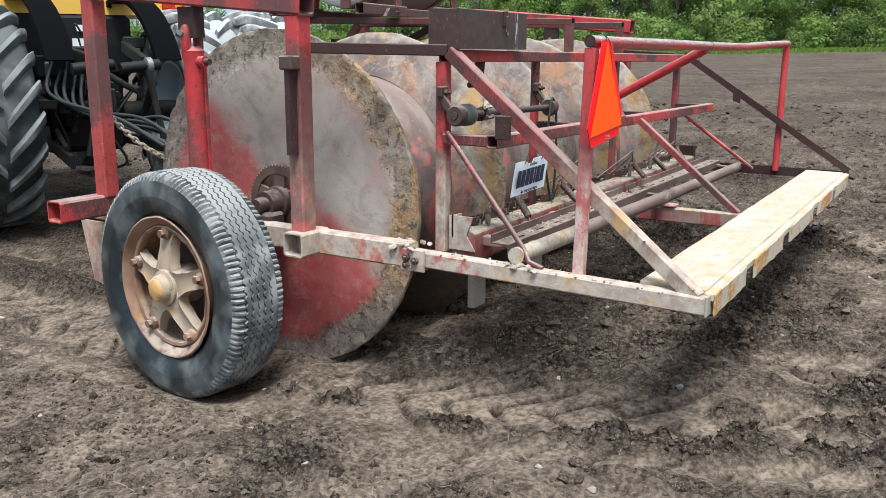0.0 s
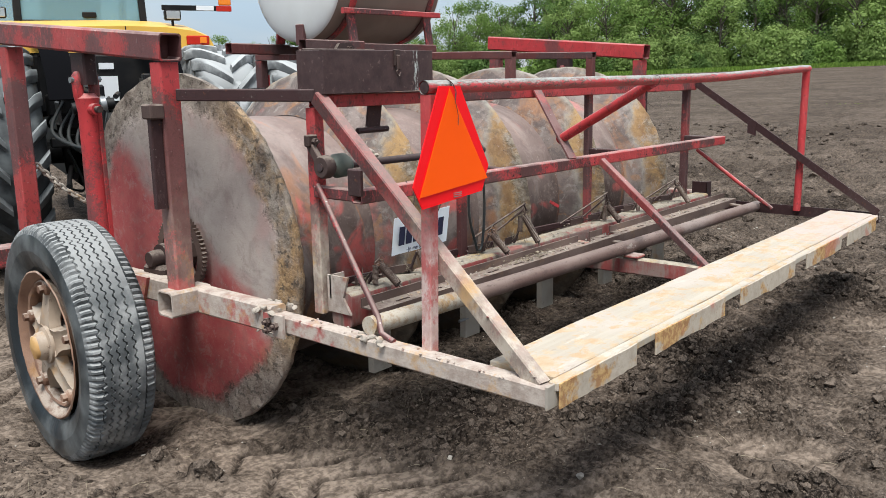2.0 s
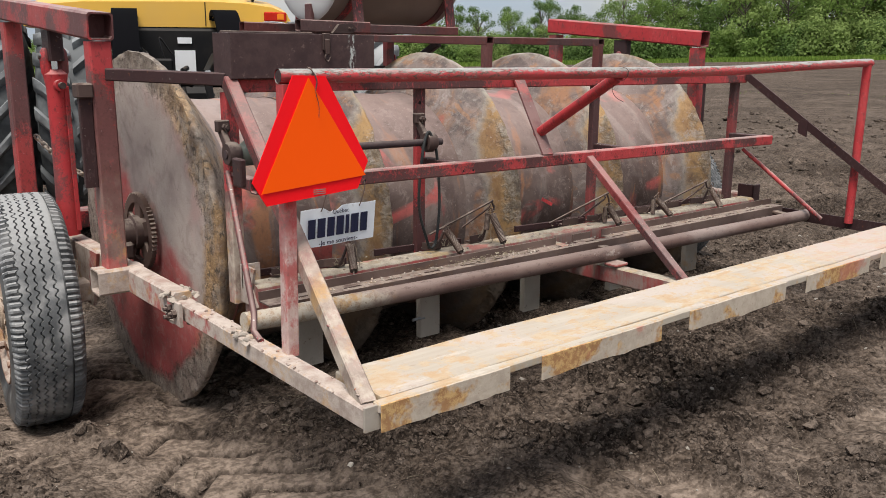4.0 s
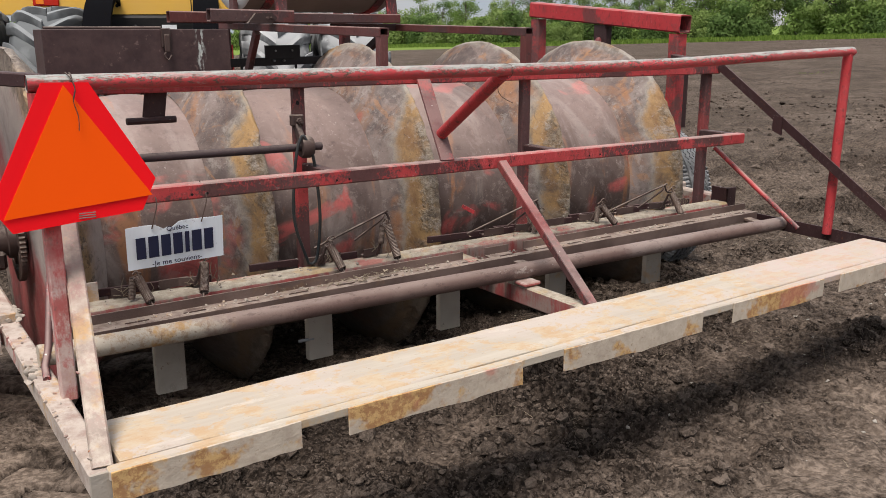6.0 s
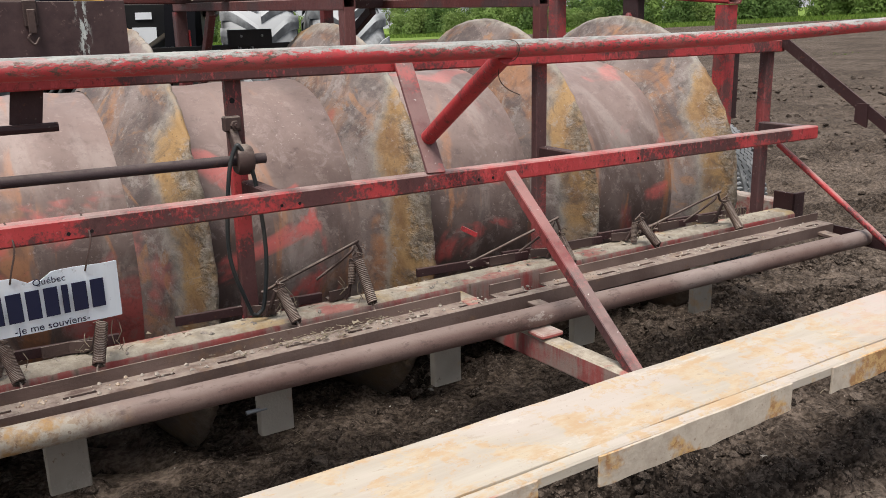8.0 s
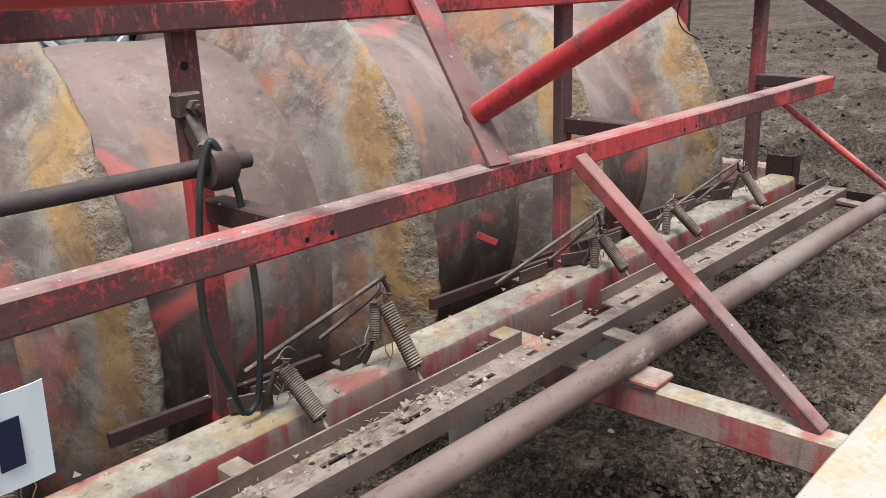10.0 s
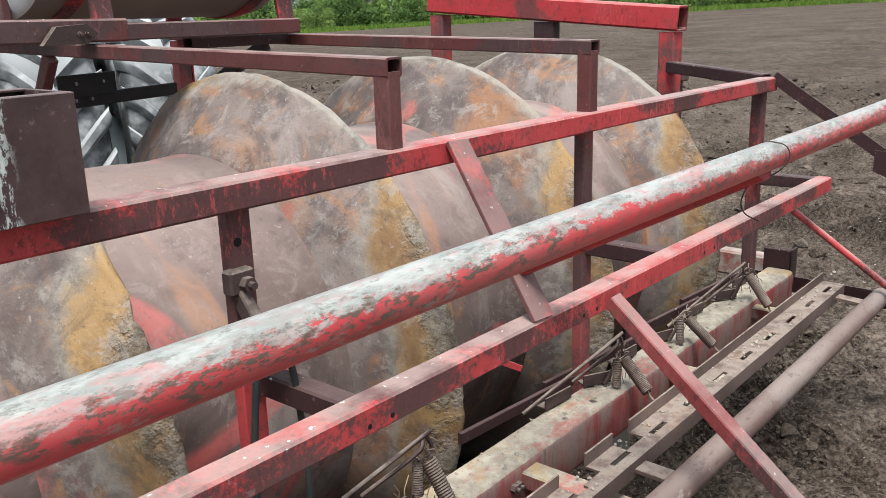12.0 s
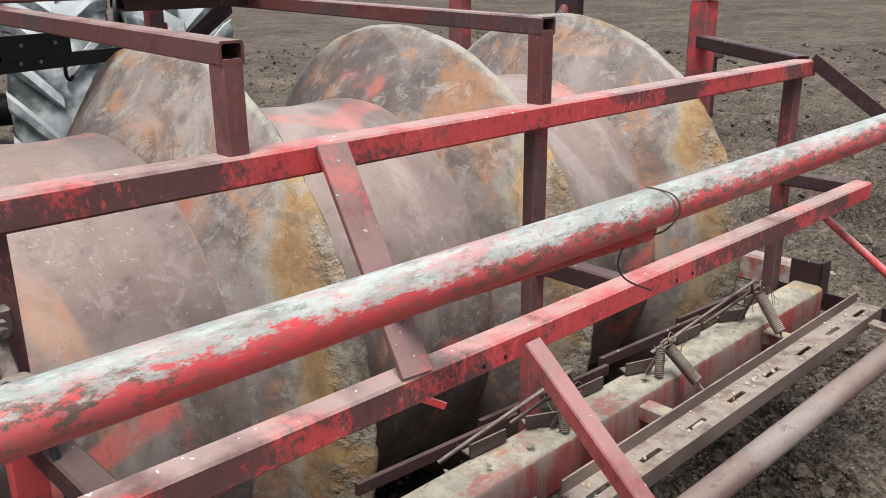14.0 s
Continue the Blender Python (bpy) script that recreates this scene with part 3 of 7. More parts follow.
def plain(name, col, rough=0.6, metal=0.0, var=0.35, scale=12, dust=0.0, bump=0.2, spec=0.3, dustcol=DUST):
    k = Mat(name, rough, metal)
    a, b = k.noise(scale, 5, 0.6), k.noise(scale * 7, 3)
    c = k.mix(k.math("MULTIPLY", a, var * 1.6), col, tuple(x * (1 - var) for x in col))
    if dust:
        c = k.mix(k.math("MULTIPLY", k.math("MAXIMUM", k.up(), k.step(k.noise(scale * 0.5, 5), 0.4, 0.7)), dust), c, dustcol)
    k.b.inputs["Specular IOR Level"].default_value = spec
    k.bump(k.math("ADD", a, k.math("MULTIPLY", b, 0.5)), bump, 0.003)
    return k.done(c)


def clod_mat():
    k = Mat("soil_crumb", 0.95)
    c = k.mix(k.geo.outputs["Random Per Island"], (0.016, 0.012, 0.0096), (0.165, 0.130, 0.106))
    c = k.mix(k.math("MULTIPLY", k.step(k.noise(120, 5, 0.75), 0.48, 0.60), 0.6), c, (0.22, 0.172, 0.140))
    c = k.mix(k.math("MULTIPLY", k.step(k.noise(70, 5, 0.75), 0.52, 0.62), 0.6), c, (0.014, 0.011, 0.009))
    k.bump(k.noise(140, 5, 0.75), 0.8, 0.012)
    return k.done(c)


M_CLOD = clod_mat()
M_STONE = plain("pale_stone", (0.34, 0.31, 0.27), 0.85, 0, 0.4, 30)
M_STRAW = plain("dry_straw", (0.30, 0.25, 0.18), 0.85, 0, 0.5, 40)
M_TYRE = plain("dusty_black_rubber", (0.022, 0.034, 0.044), 0.34, 0, 0.8, 14, 0.42, 0.25, 0.55, (0.27, 0.295, 0.305))
M_TREAD = plain("worn_dusty_tread_rubber", (0.118, 0.126, 0.132), 0.75, 0, 0.7, 22, 0.60, 0.5, 0.4, (0.41, 0.41, 0.405))
M_WHEEL = dusty_steel("dried_mud_on_wheel_spider", (0.30, 0.225, 0.165), (0.46, 0.375, 0.30), 0.55)
M_WRIM = dusty_steel("rusty_muddy_rim", (0.13, 0.065, 0.042), (0.30, 0.18, 0.125), 0.35)
M_HUBCAP = dusty_steel("rusty_orange_hub_cap", (0.42, 0.20, 0.07), (0.50, 0.30, 0.12), 0.5)
M_YELLOW = plain("tractor_yellow_paint", (0.72, 0.42, 0.07), 0.35, 0, 0.12, 3, 0.10, 0.05)
M_BLACK = plain("black_tractor_parts", (0.005, 0.005, 0.006), 0.55, 0, 0.4, 10, 0.02, 0.2, 0.25)
M_MATT = plain("matt_black_plastic", (0.004, 0.004, 0.005), 0.95, 0, 0.3, 10, 0.0, 0.1, 0.04)
M_GREEN = plain("worn_dark_green_paint", (0.050, 0.085, 0.075), 0.5, 0, 0.5, 22, 0.2)
M_IRON = plain("dark_greasy_iron", (0.030, 0.030, 0.032), 0.45, 0.3, 0.5, 16, 0.06)
M_CRADLE = painted("rusty_maroon_cradle_paint", (0.125, 0.040, 0.038), (0.048, 0.027, 0.027), 0.56, 0.55)
M_BAR = plain("black_hitch_paint", (0.012, 0.012, 0.013), 0.45, 0, 0.4, 10, 0.03)
M_TTYRE = plain("dusty_tractor_tyre", (0.034, 0.037, 0.040), 0.7, 0, 0.5, 9, 0.50, 0.4, 0.4, (0.20, 0.215, 0.22))
M_TLUG = plain("earthy_tractor_lug", (0.095, 0.100, 0.104), 0.7, 0, 0.7, 7, 0.75, 0.4, 0.4, (0.27, 0.285, 0.29))
M_TDUST = plain("earth_dusted_tractor_tyre", (0.055, 0.057, 0.06), 0.75, 0, 0.6, 12, 0.85, 0.4, 0.3, (0.40, 0.41, 0.415))
M_TLUGP = plain("pale_dusty_tractor_lug", (0.16, 0.165, 0.17), 0.75, 0, 0.6, 12, 0.85, 0.4, 0.3, (0.46, 0.47, 0.47))
M_TRIM = plain("pale_grey_wheel_disc", (0.44, 0.52, 0.57), 0.4, 0.0, 0.25, 6, 0.15)
M_HOSE = plain("black_rubber_hose", (0.018, 0.022, 0.024), 0.4, 0, 0.3, 30, 0.05)
M_STEEL = plain("bare_grey_steel", (0.30, 0.31, 0.32), 0.4, 0.6, 0.4, 30)
M_WHITE = plain("white_sticker", (0.74, 0.76, 0.78), 0.5, 0, 0.1, 20)
M_TANK = plain("grey_white_tank_end", (0.66, 0.67, 0.67), 0.4, 0, 0.30, 5, 0.10, 0.1)
M_TANKB = plain("dull_brown_tank_shell", (0.20, 0.155, 0.13), 0.5, 0, 0.35, 5, 0.25, 0.1)
M_ORANGE = plain("fluorescent_orange_sheet", (1.0, 0.100, 0.002), 0.6, 0, 0.05, 20, 0.0, 0.05, 0.12)
M_REFLEX = plain("red_reflective_border", (0.92, 0.008, 0.014), 0.5, 0, 0.08, 40, 0.0, 0.05, 0.15)
M_BARK = plain("grey_brown_bark", (0.11, 0.09, 0.075), 0.9, 0, 0.4, 6)
M_LENS_RED = plain("red_lamp_lens", (0.45, 0.02, 0.01), 0.15, 0, 0.1, 30)
M_LENS_ORANGE = plain("orange_lamp_lens", (0.8, 0.22, 0.02), 0.15, 0, 0.1, 30)
M_CHROME = plain("lamp_glass", (0.55, 0.56, 0.57), 0.15, 0.7, 0.2, 30)


def plate_mat():
    k = Mat("weathered_white_plate", 0.45)
    f = k.step(k.noise(24, 5, 0.7), 0.62, 0.72)
    return k.done(k.mix(k.math("MULTIPLY", f, 0.6), (0.80, 0.86, 0.92), (0.25, 0.24, 0.24)))


M_PLATE = plate_mat()
M_INK = plain("dark_blue_ink", (0.018, 0.022, 0.06), 0.5, 0, 0.3, 60)


def glass_mat():
    k = Mat("cab_glass", 0.05)
    k.b.inputs["Transmission Weight"].default_value = 0.55
    k.b.inputs["IOR"].default_value = 1.45
    return k.done((0.24, 0.38, 0.42))


M_GLASS = glass_mat()


def leaf_mat(name, dark, light):
    k = Mat(name, 0.75)
    k.b.inputs["Specular IOR Level"].default_value = 0.05
    r = k.geo.outputs["Random Per Island"]
    c = k.mix(r, dark, light)
    c = k.mix(k.math("MULTIPLY", k.rand, 0.5), c, tuple(d * 0.75 for d in dark))
    k.b.inputs["Subsurface Weight"].default_value = 0.0
    k.put(k.b.inputs["Base Color"], c)
    tr = k.n.new("ShaderNodeBsdfTranslucent")
    k.put(tr.inputs[0], c)
    mx = k.n.new("ShaderNodeMixShader")
    mx.inputs[0].default_value = 0.45
    k.l.new(k.b.outputs[0], mx.inputs[1])
    k.l.new(tr.outputs[0], mx.inputs[2])
    k.l.new(mx.outputs[0], k.n["Material Output"].inputs[0])
    return k.m


M_LEAF_A = leaf_mat("spring_leaf", (0.160, 0.245, 0.066), (0.235, 0.335, 0.098))
M_LEAF_B = leaf_mat("dark_leaf", (0.110, 0.178, 0.057), (0.165, 0.250, 0.081))
M_LEAF_C = leaf_mat("pale_leaf", (0.210, 0.290, 0.092), (0.30, 0.39, 0.137))
M_GRASS = leaf_mat("meadow_grass", (0.10, 0.17, 0.03), (0.25, 0.34, 0.08))

# ---- mesh helpers ----
V = Vector


def thing(name, at, label, category, group="", kind=""):
    ob = new(name)
    ob.empty_display_size = 0.05
    ob.location = at
    return tagged(ob, label, category, group, kind)


def base_of(ob):
    p = V((0, 0, 0))
    while ob is not None:
        p = p + ob.location
        ob = ob.parent
    return p


def part(name, bm, mat, parent=None, label="", smooth=None):
    """Links a bmesh in world coordinates as one mesh object, under parent if given."""
    me = bpy.data.meshes.new(name)
    if parent is not None:
        bmesh.ops.translate(bm, vec=-base_of(parent), verts=bm.verts)
    if smooth is not None:
        for f in bm.faces:
            f.smooth = True
        for e in bm.edges:
            if len(e.link_faces) == 2 and e.calc_face_angle(0) > radians(smooth):
                e.smooth = False
    bm.to_mesh(me)
    bm.free()
    for m in mat if isinstance(mat, (list, tuple)) else [mat]:
        me.materials.append(m)
    ob = new(name, me)
    ob.parent = parent
    if label:
        ob["label"] = label
    return ob


def basis(a, b, up=(0, 0, 1)):
    """A frame whose z runs from a to b, with y as near to up as it goes."""
    a, b = V(a), V(b)
    z = (b - a).normalized()
    u = V(up)
    if abs(z.dot(u)) > 0.95:
        u = V((0, 1, 0))
    x = u.cross(z).normalized()
    y = z.cross(x)
    return Matrix((x, y, z)).transposed().to_4x4(), (b - a).length


def prism(bm, a, b, outline, up=(0, 0, 1), inner=None, depth=0.0):
    """Sweeps an outline (x, y pairs) from a to b. inner: an outline sunk by depth into both ends, for open tubes."""
    m, ln = basis(a, b, up)
    m = Matrix.Translation(V(a)) @ m
    n = len(outline)
    lo = [bm.verts.new(m @ V((x, y, 0))) for x, y in outline]
    hi = [bm.verts.new(m @ V((x, y, ln))) for x, y in outline]
    for i in range(n):
        bm.faces.new((lo[i], lo[(i + 1) % n], hi[(i + 1) % n], hi[i]))
    if inner is None:
        bm.faces.new(lo[::-1])
        bm.faces.new(hi)
        return
    for ring, z0, z1, flip in ((lo, 0, min(depth, ln * 0.45), False), (hi, ln, ln - min(depth, ln * 0.45), True)):
        rim = [bm.verts.new(m @ V((x, y, z0))) for x, y in inner]
        deep = [bm.verts.new(m @ V((x, y, z1))) for x, y in inner]
        for i in range(n):
            j = (i + 1) % n
            for q in ((ring[j], ring[i], rim[i], rim[j]), (rim[j], rim[i], deep[i], deep[j])):
                bm.faces.new(q[::-1] if flip else q)
        bm.faces.new(deep if flip else deep[::-1])


def chamfered(w, h, c):
    w, h = w / 2, h / 2
    return [(-w + c, -h), (w - c, -h), (w, -h + c), (w, h - c), (w - c, h), (-w + c, h), (-w, h - c), (-w, -h + c)]


def tube_bm(a, b, w, h, wall=0.004, up=(0, 0, 1), bm=None):
    """Rectangular steel tube with rounded corners and open ends."""
    bm = bm or bmesh.new()
    c = min(w, h) * 0.09
    prism(bm, a, b, chamfered(w, h, c), up, chamfered(w - 2 * wall, h - 2 * wall, c), 0.08)
    return bm


def bar_bm(a, b, w, h, up=(0, 0, 1), bm=None, c=None):
    bm = bm or bmesh.new()
    prism(bm, a, b, chamfered(w, h, c or min(w, h) * 0.12), up)
    return bm


def angle_bm(a, b, w, h, t=0.006, up=(0, 0, 1), sx=1, sy=1, bm=None):
    """Angle iron: an L of two flanges; sx, sy turn its corner."""
    bm = bm or bmesh.new()
    o = [(0, 0), (w, 0), (w, t), (t, t), (t, h), (0, h)]
    o = [(x * sx, y * sy) for x, y in o]
    if sx * sy < 0:
        o = o[::-1]
    prism(bm, a, b, o, up)
    return bm


def rod_bm(pts, r, seg=12, bm=None, closed_ends=True):
    """Round bar or pipe along a line of points."""
    bm = bm or bmesh.new()
    pts = [V(p) for p in pts]
    rings = []
    up = None
    for i, p in enumerate(pts):
        d = (pts[min(i + 1, len(pts) - 1)] - pts[max(i - 1, 0)]).normalized()
        if up is None:
            up = V((0, 0, 1)) if abs(d.z) < 0.9 else V((0, 1, 0))
        x = up.cross(d).normalized()
        up = d.cross(x).normalized()
        rr = r[i] if isinstance(r, (list, tuple)) else r
        rings.append([bm.verts.new(p + (x * math.cos(2 * math.pi * k / seg) + up * math.sin(2 * math.pi * k / seg)) * rr) for k in range(seg)])
    for a, b in zip(rings, rings[1:]):
        for k in range(seg):
            bm.faces.new((a[k], a[(k + 1) % seg], b[(k + 1) % seg], b[k]))
    if closed_ends:
        bm.faces.new(rings[0][::-1])
        bm.faces.new(rings[-1])
    return bm


def curve_pts(ctrl, n=24):
    """A smooth line through control points."""
    c = [V(p) for p in ctrl]
    c = [c[0] * 2 - c[1]] + c + [c[-1] * 2 - c[-2]]
    out = []
    for i in range(1, len(c) - 2):
        for k in range(n):
            t = k / n
            a, b, d, e = c[i - 1], c[i], c[i + 1], c[i + 2]
            out.append(0.5 * ((2 * b) + (d - a) * t + (2 * a - 5 * b + 4 * d - e) * t * t + (3 * b - a - 3 * d + e) * t ** 3))
    return out + [c[-2]]


def lathe_bm(center, axis, profile, seg=64, bm=None, close=False, arc=2 * math.pi):
    """Turns a profile of (along, radius) about an axis through center ('x' or 'y')."""
    bm = bm or bmesh.new()
    cx = V(center)
    full = abs(arc - 2 * math.pi) < 1e-6
    n = seg if full else seg + 1
    rings = []
    for s, r in profile:
        ring = []
        for k in range(n):
            a = arc * k / seg
            if axis == "x":
                p = V((s, r * math.cos(a), r * math.sin(a)))
            elif axis == "y":
                p = V((r * math.cos(a), s, r * math.sin(a)))
            else:
                p = V((r * math.cos(a), r * math.sin(a), s))
            ring.append(bm.verts.new(cx + p))
        rings.append(ring)
    pairs = list(zip(rings, rings[1:])) + ([(rings[-1], rings[0])] if close else [])
    for a, b in pairs:
        for k in range(seg):
            j = (k + 1) % n
            bm.faces.new((a[k], b[k], b[j], a[j]))
    return bm


def box_bm(lo, hi, bevel=0.0, bm=None):
    bm = bm or bmesh.new()
    lo, hi = V(lo), V(hi)
    r = bmesh.ops.create_cube(bm, size=1, matrix=Matrix.Translation((lo + hi) / 2) @ Matrix.Diagonal((*(hi - lo), 1)))
    if bevel:
        es = list({e for v in r["verts"] for e in v.link_edges})
        bmesh.ops.bevel(bm, geom=es, offset=bevel, segments=1, affect="EDGES")
    return bm


def plate_bm(pts, thick, bm=None):
    """A flat plate from a closed outline of points, thick along its normal."""
    bm = bm or bmesh.new()
    pts = [V(p) for p in pts]
    nrm = (pts[1] - pts[0]).cross(pts[2] - pts[0]).normalized() * thick
    a = [bm.verts.new(p) for p in pts]
    b = [bm.verts.new(p + nrm) for p in pts]
    bm.faces.new(a[::-1])
    bm.faces.new(b)
    n = len(pts)
    for i in range(n):
        bm.faces.new((a[i], a[(i + 1) % n], b[(i + 1) % n], b[i]))
    return bm


def bolt(parent, p, direction, r=0.012, name="bolt", mat=None):
    """Hexagon bolt head with its end."""
    d = V(direction).normalized()
    bm = rod_bm([V(p), V(p) + d * r * 1.1], r, 6)
    rod_bm([V(p) + d * r * 1.1, V(p) + d * r * 1.9], r * 0.5, 8, bm)
    return part(name, bm, mat or M_RUST, parent)


def rough_up(bm, amount, scale=8.0, seed=0):
    """Shifts vertices by noise, for worn and earth-caked surfaces."""
    for v in bm.verts:
        q = v.co * scale + V((seed, seed * 2.1, -seed))
        v.co += V((noise.noise(q), noise.noise(q + V((9, 1, 4))), noise.noise(q + V((3, 7, 8))))) * amount


# ---- ground ----
def ground_z(x, y):
    return 0.152 + 0.018 * x - 0.020 * y


def lattice(seed):
    g = np.random.default_rng(seed)
    return g.random((256, 256))


_LAT = [lattice(s) for s in range(6)]


def vnoise(x, y, k=0):
    """Smooth value noise on arrays."""
    xi, yi = np.floor(x).astype(int), np.floor(y).astype(int)
    fx, fy = x - xi, y - yi
    fx, fy = fx * fx * (3 - 2 * fx), fy * fy * (3 - 2 * fy)
    t = _LAT[k % 6]
    a, b = t[xi % 256, yi % 256], t[(xi + 1) % 256, yi % 256]
    c, d = t[xi % 256, (yi + 1) % 256], t[(xi + 1) % 256, (yi + 1) % 256]
    return (a * (1 - fx) + b * fx) * (1 - fy) + (c * (1 - fx) + d * fx) * fy


def relief(x, y):
    """Height of the worked soil above its plane, and how far it is pressed dry or loose and dark, painted shade by the
    machine included.
    """
    # a wheel track along the machine's left side, and more of them behind
    fade = np.exp(-(np.hypot(x + 0.5, y + 0.5) / 9.0) ** 2)
    wob = 0.10 * (vnoise(y * 0.7, y * 0 + 3.3, 1) - 0.5)
    press = np.zeros_like(x)
    tread = np.zeros_like(x)
    for cx, w, phase, hold in ((-1.42, 0.27, 0.0, 0.27), (-1.86, 0.07, 0.5, 0.30), (-0.75, 0.20, 0.3, 0.42), (0.15, 0.26, 0.1, 0.38), (1.0, 0.24, 0.6, 0.32), (1.9, 0.26, 0.2, 0.30)):
        u = x - cx - wob - 0.40 * np.logaddexp(0, (-0.35 - y) / 0.15) * 0.15
        inside = 1 / (1 + np.exp(np.clip((np.abs(u) - w) / 0.025, -40, 40)))
        gone = np.clip((0.7 * vnoise(x * 2.3 + cx, y * 1.6, 2) + 0.3 * vnoise(x * 9, y * 9, 4) - hold) / 0.15, 0, 1)
        inside = inside * gone
        if cx > 0:
            inside = inside / (1 + np.exp(np.clip((y + 1.15) / 0.06, -40, 40)))
        press = np.maximum(press, inside)
        s = ((y + np.abs(u) * 0.9 + phase) / 0.215) % 1.0
        lug = 1 / (1 + np.exp(np.clip((np.abs(s - 0.5) - 0.09) / 0.03, -40, 40)))
        lug = lug * np.clip((vnoise(x * 5, y * 5, 3) - 0.18) / 0.2, 0, 1)
        tread = np.where(inside > 0.3, lug * inside, tread)
    # dry trodden crust left of the machine
    dry = np.clip((-1.15 - x + 0.9 * (vnoise(x * 2.6, y * 2.6, 4) - 0.5)) / 0.5, 0, 1) * np.clip((vnoise(x * 3.7 + 4, y * 3.7, 0) - 0.20) / 0.25, 0, 1)
    press = np.maximum(press, 0.6 * dry)
    # where the tractor turned behind the platform
    turn = np.exp(-((x - 0.95) / 0.55) ** 2 - ((y + 1.50) / 0.24) ** 2) * np.clip((vnoise(x * 2.2, y * 7.5, 2) - 0.25) / 0.25, 0, 1)
    press = np.maximum(press, 0.85 * turn)
    h = 0.060 * (vnoise(x * 1.1, y * 1.1, 0) - 0.5) + 0.050 * (vnoise(x * 3.1, y * 3.1, 1) - 0.5)
    rough = 0.040 * (vnoise(x * 8.3, y * 8.3, 2) - 0.5) + 0.040 * (vnoise(x * 19, y * 19, 3) - 0.5) + 0.026 * (vnoise(x * 41, y * 41, 4) - 0.5)
    loose = (0.65 * vnoise(x * 1.9 + 7, y * 1.9 + 2, 5) + 0.35 * vnoise(x * 6.1, y * 6.1 + 5, 1) - 0.45) * 3.6
    # drier ground beside the machine; behind it loose earth plus painted shade from the machine
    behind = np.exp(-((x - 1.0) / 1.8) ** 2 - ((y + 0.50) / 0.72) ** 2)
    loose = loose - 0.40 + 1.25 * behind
    # dark crumbs thrown up along the first track
    spoil = np.exp(-((x + 1.68 - wob - 0.06 * np.logaddexp(0, (-0.35 - y) / 0.15)) / 0.075) ** 2) * np.clip((vnoise(x * 5.1 + 2, y * 3.3, 4) - 0.38) / 0.12, 0, 1) * (y < 0.35)
    press = press * (1 - spoil)
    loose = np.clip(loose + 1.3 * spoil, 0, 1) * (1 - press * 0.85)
    h = h + rough * (1 - 0.85 * press) * (0.65 + 1.2 * loose) + 0.035 * loose
    h = h - (0.03 * press + 0.030 * tread) * fade
    # where the road wheel stands
    foot = np.exp(-(((x + 1.69) / 0.24) ** 4 + ((y - 1.0) / 0.42) ** 4))
    h = h * (1 - foot) - 0.075 * foot
    return h, press * fade * (1 - 0.75 * tread), np.clip(loose * 1.1 + 0.9 * tread * press, 0, 1) * fade


def open_relief(x, y):
    """Clods of the open field, away from the machine."""
    r = np.hypot(x, y)
    amount = np.clip((r - 3.0) / 2.5, 0, 1) * np.clip((80 - r) / 30, 0, 1)
    return amount * (0.050 * (vnoise(x * 6.0, y * 6.0, 4) - 0.5) + 0.045 * (vnoise(x * 14, y * 14, 5) - 0.5) + 0.035 * (vnoise(x * 1.6, y * 0.5, 2) - 0.5))


def graded(lo, hi, step, far, grow_lo, grow_hi):
    """Even steps from lo to hi, then growing ones out to far on both sides."""
    core = list(np.arange(lo, hi, step))
    out_hi, s, x = [], step, core[-1]
    while x < far:
        s *= grow_hi
        x += s
        out_hi.append(x)
    out_lo, s, x = [], step, lo
    while x > -far:
        s *= grow_lo
        x -= s
        out_lo.append(x)
    return np.array(out_lo[::-1] + core + out_hi)


FIELD_EDGE = 89.0   # metres to the meadow beyond the field


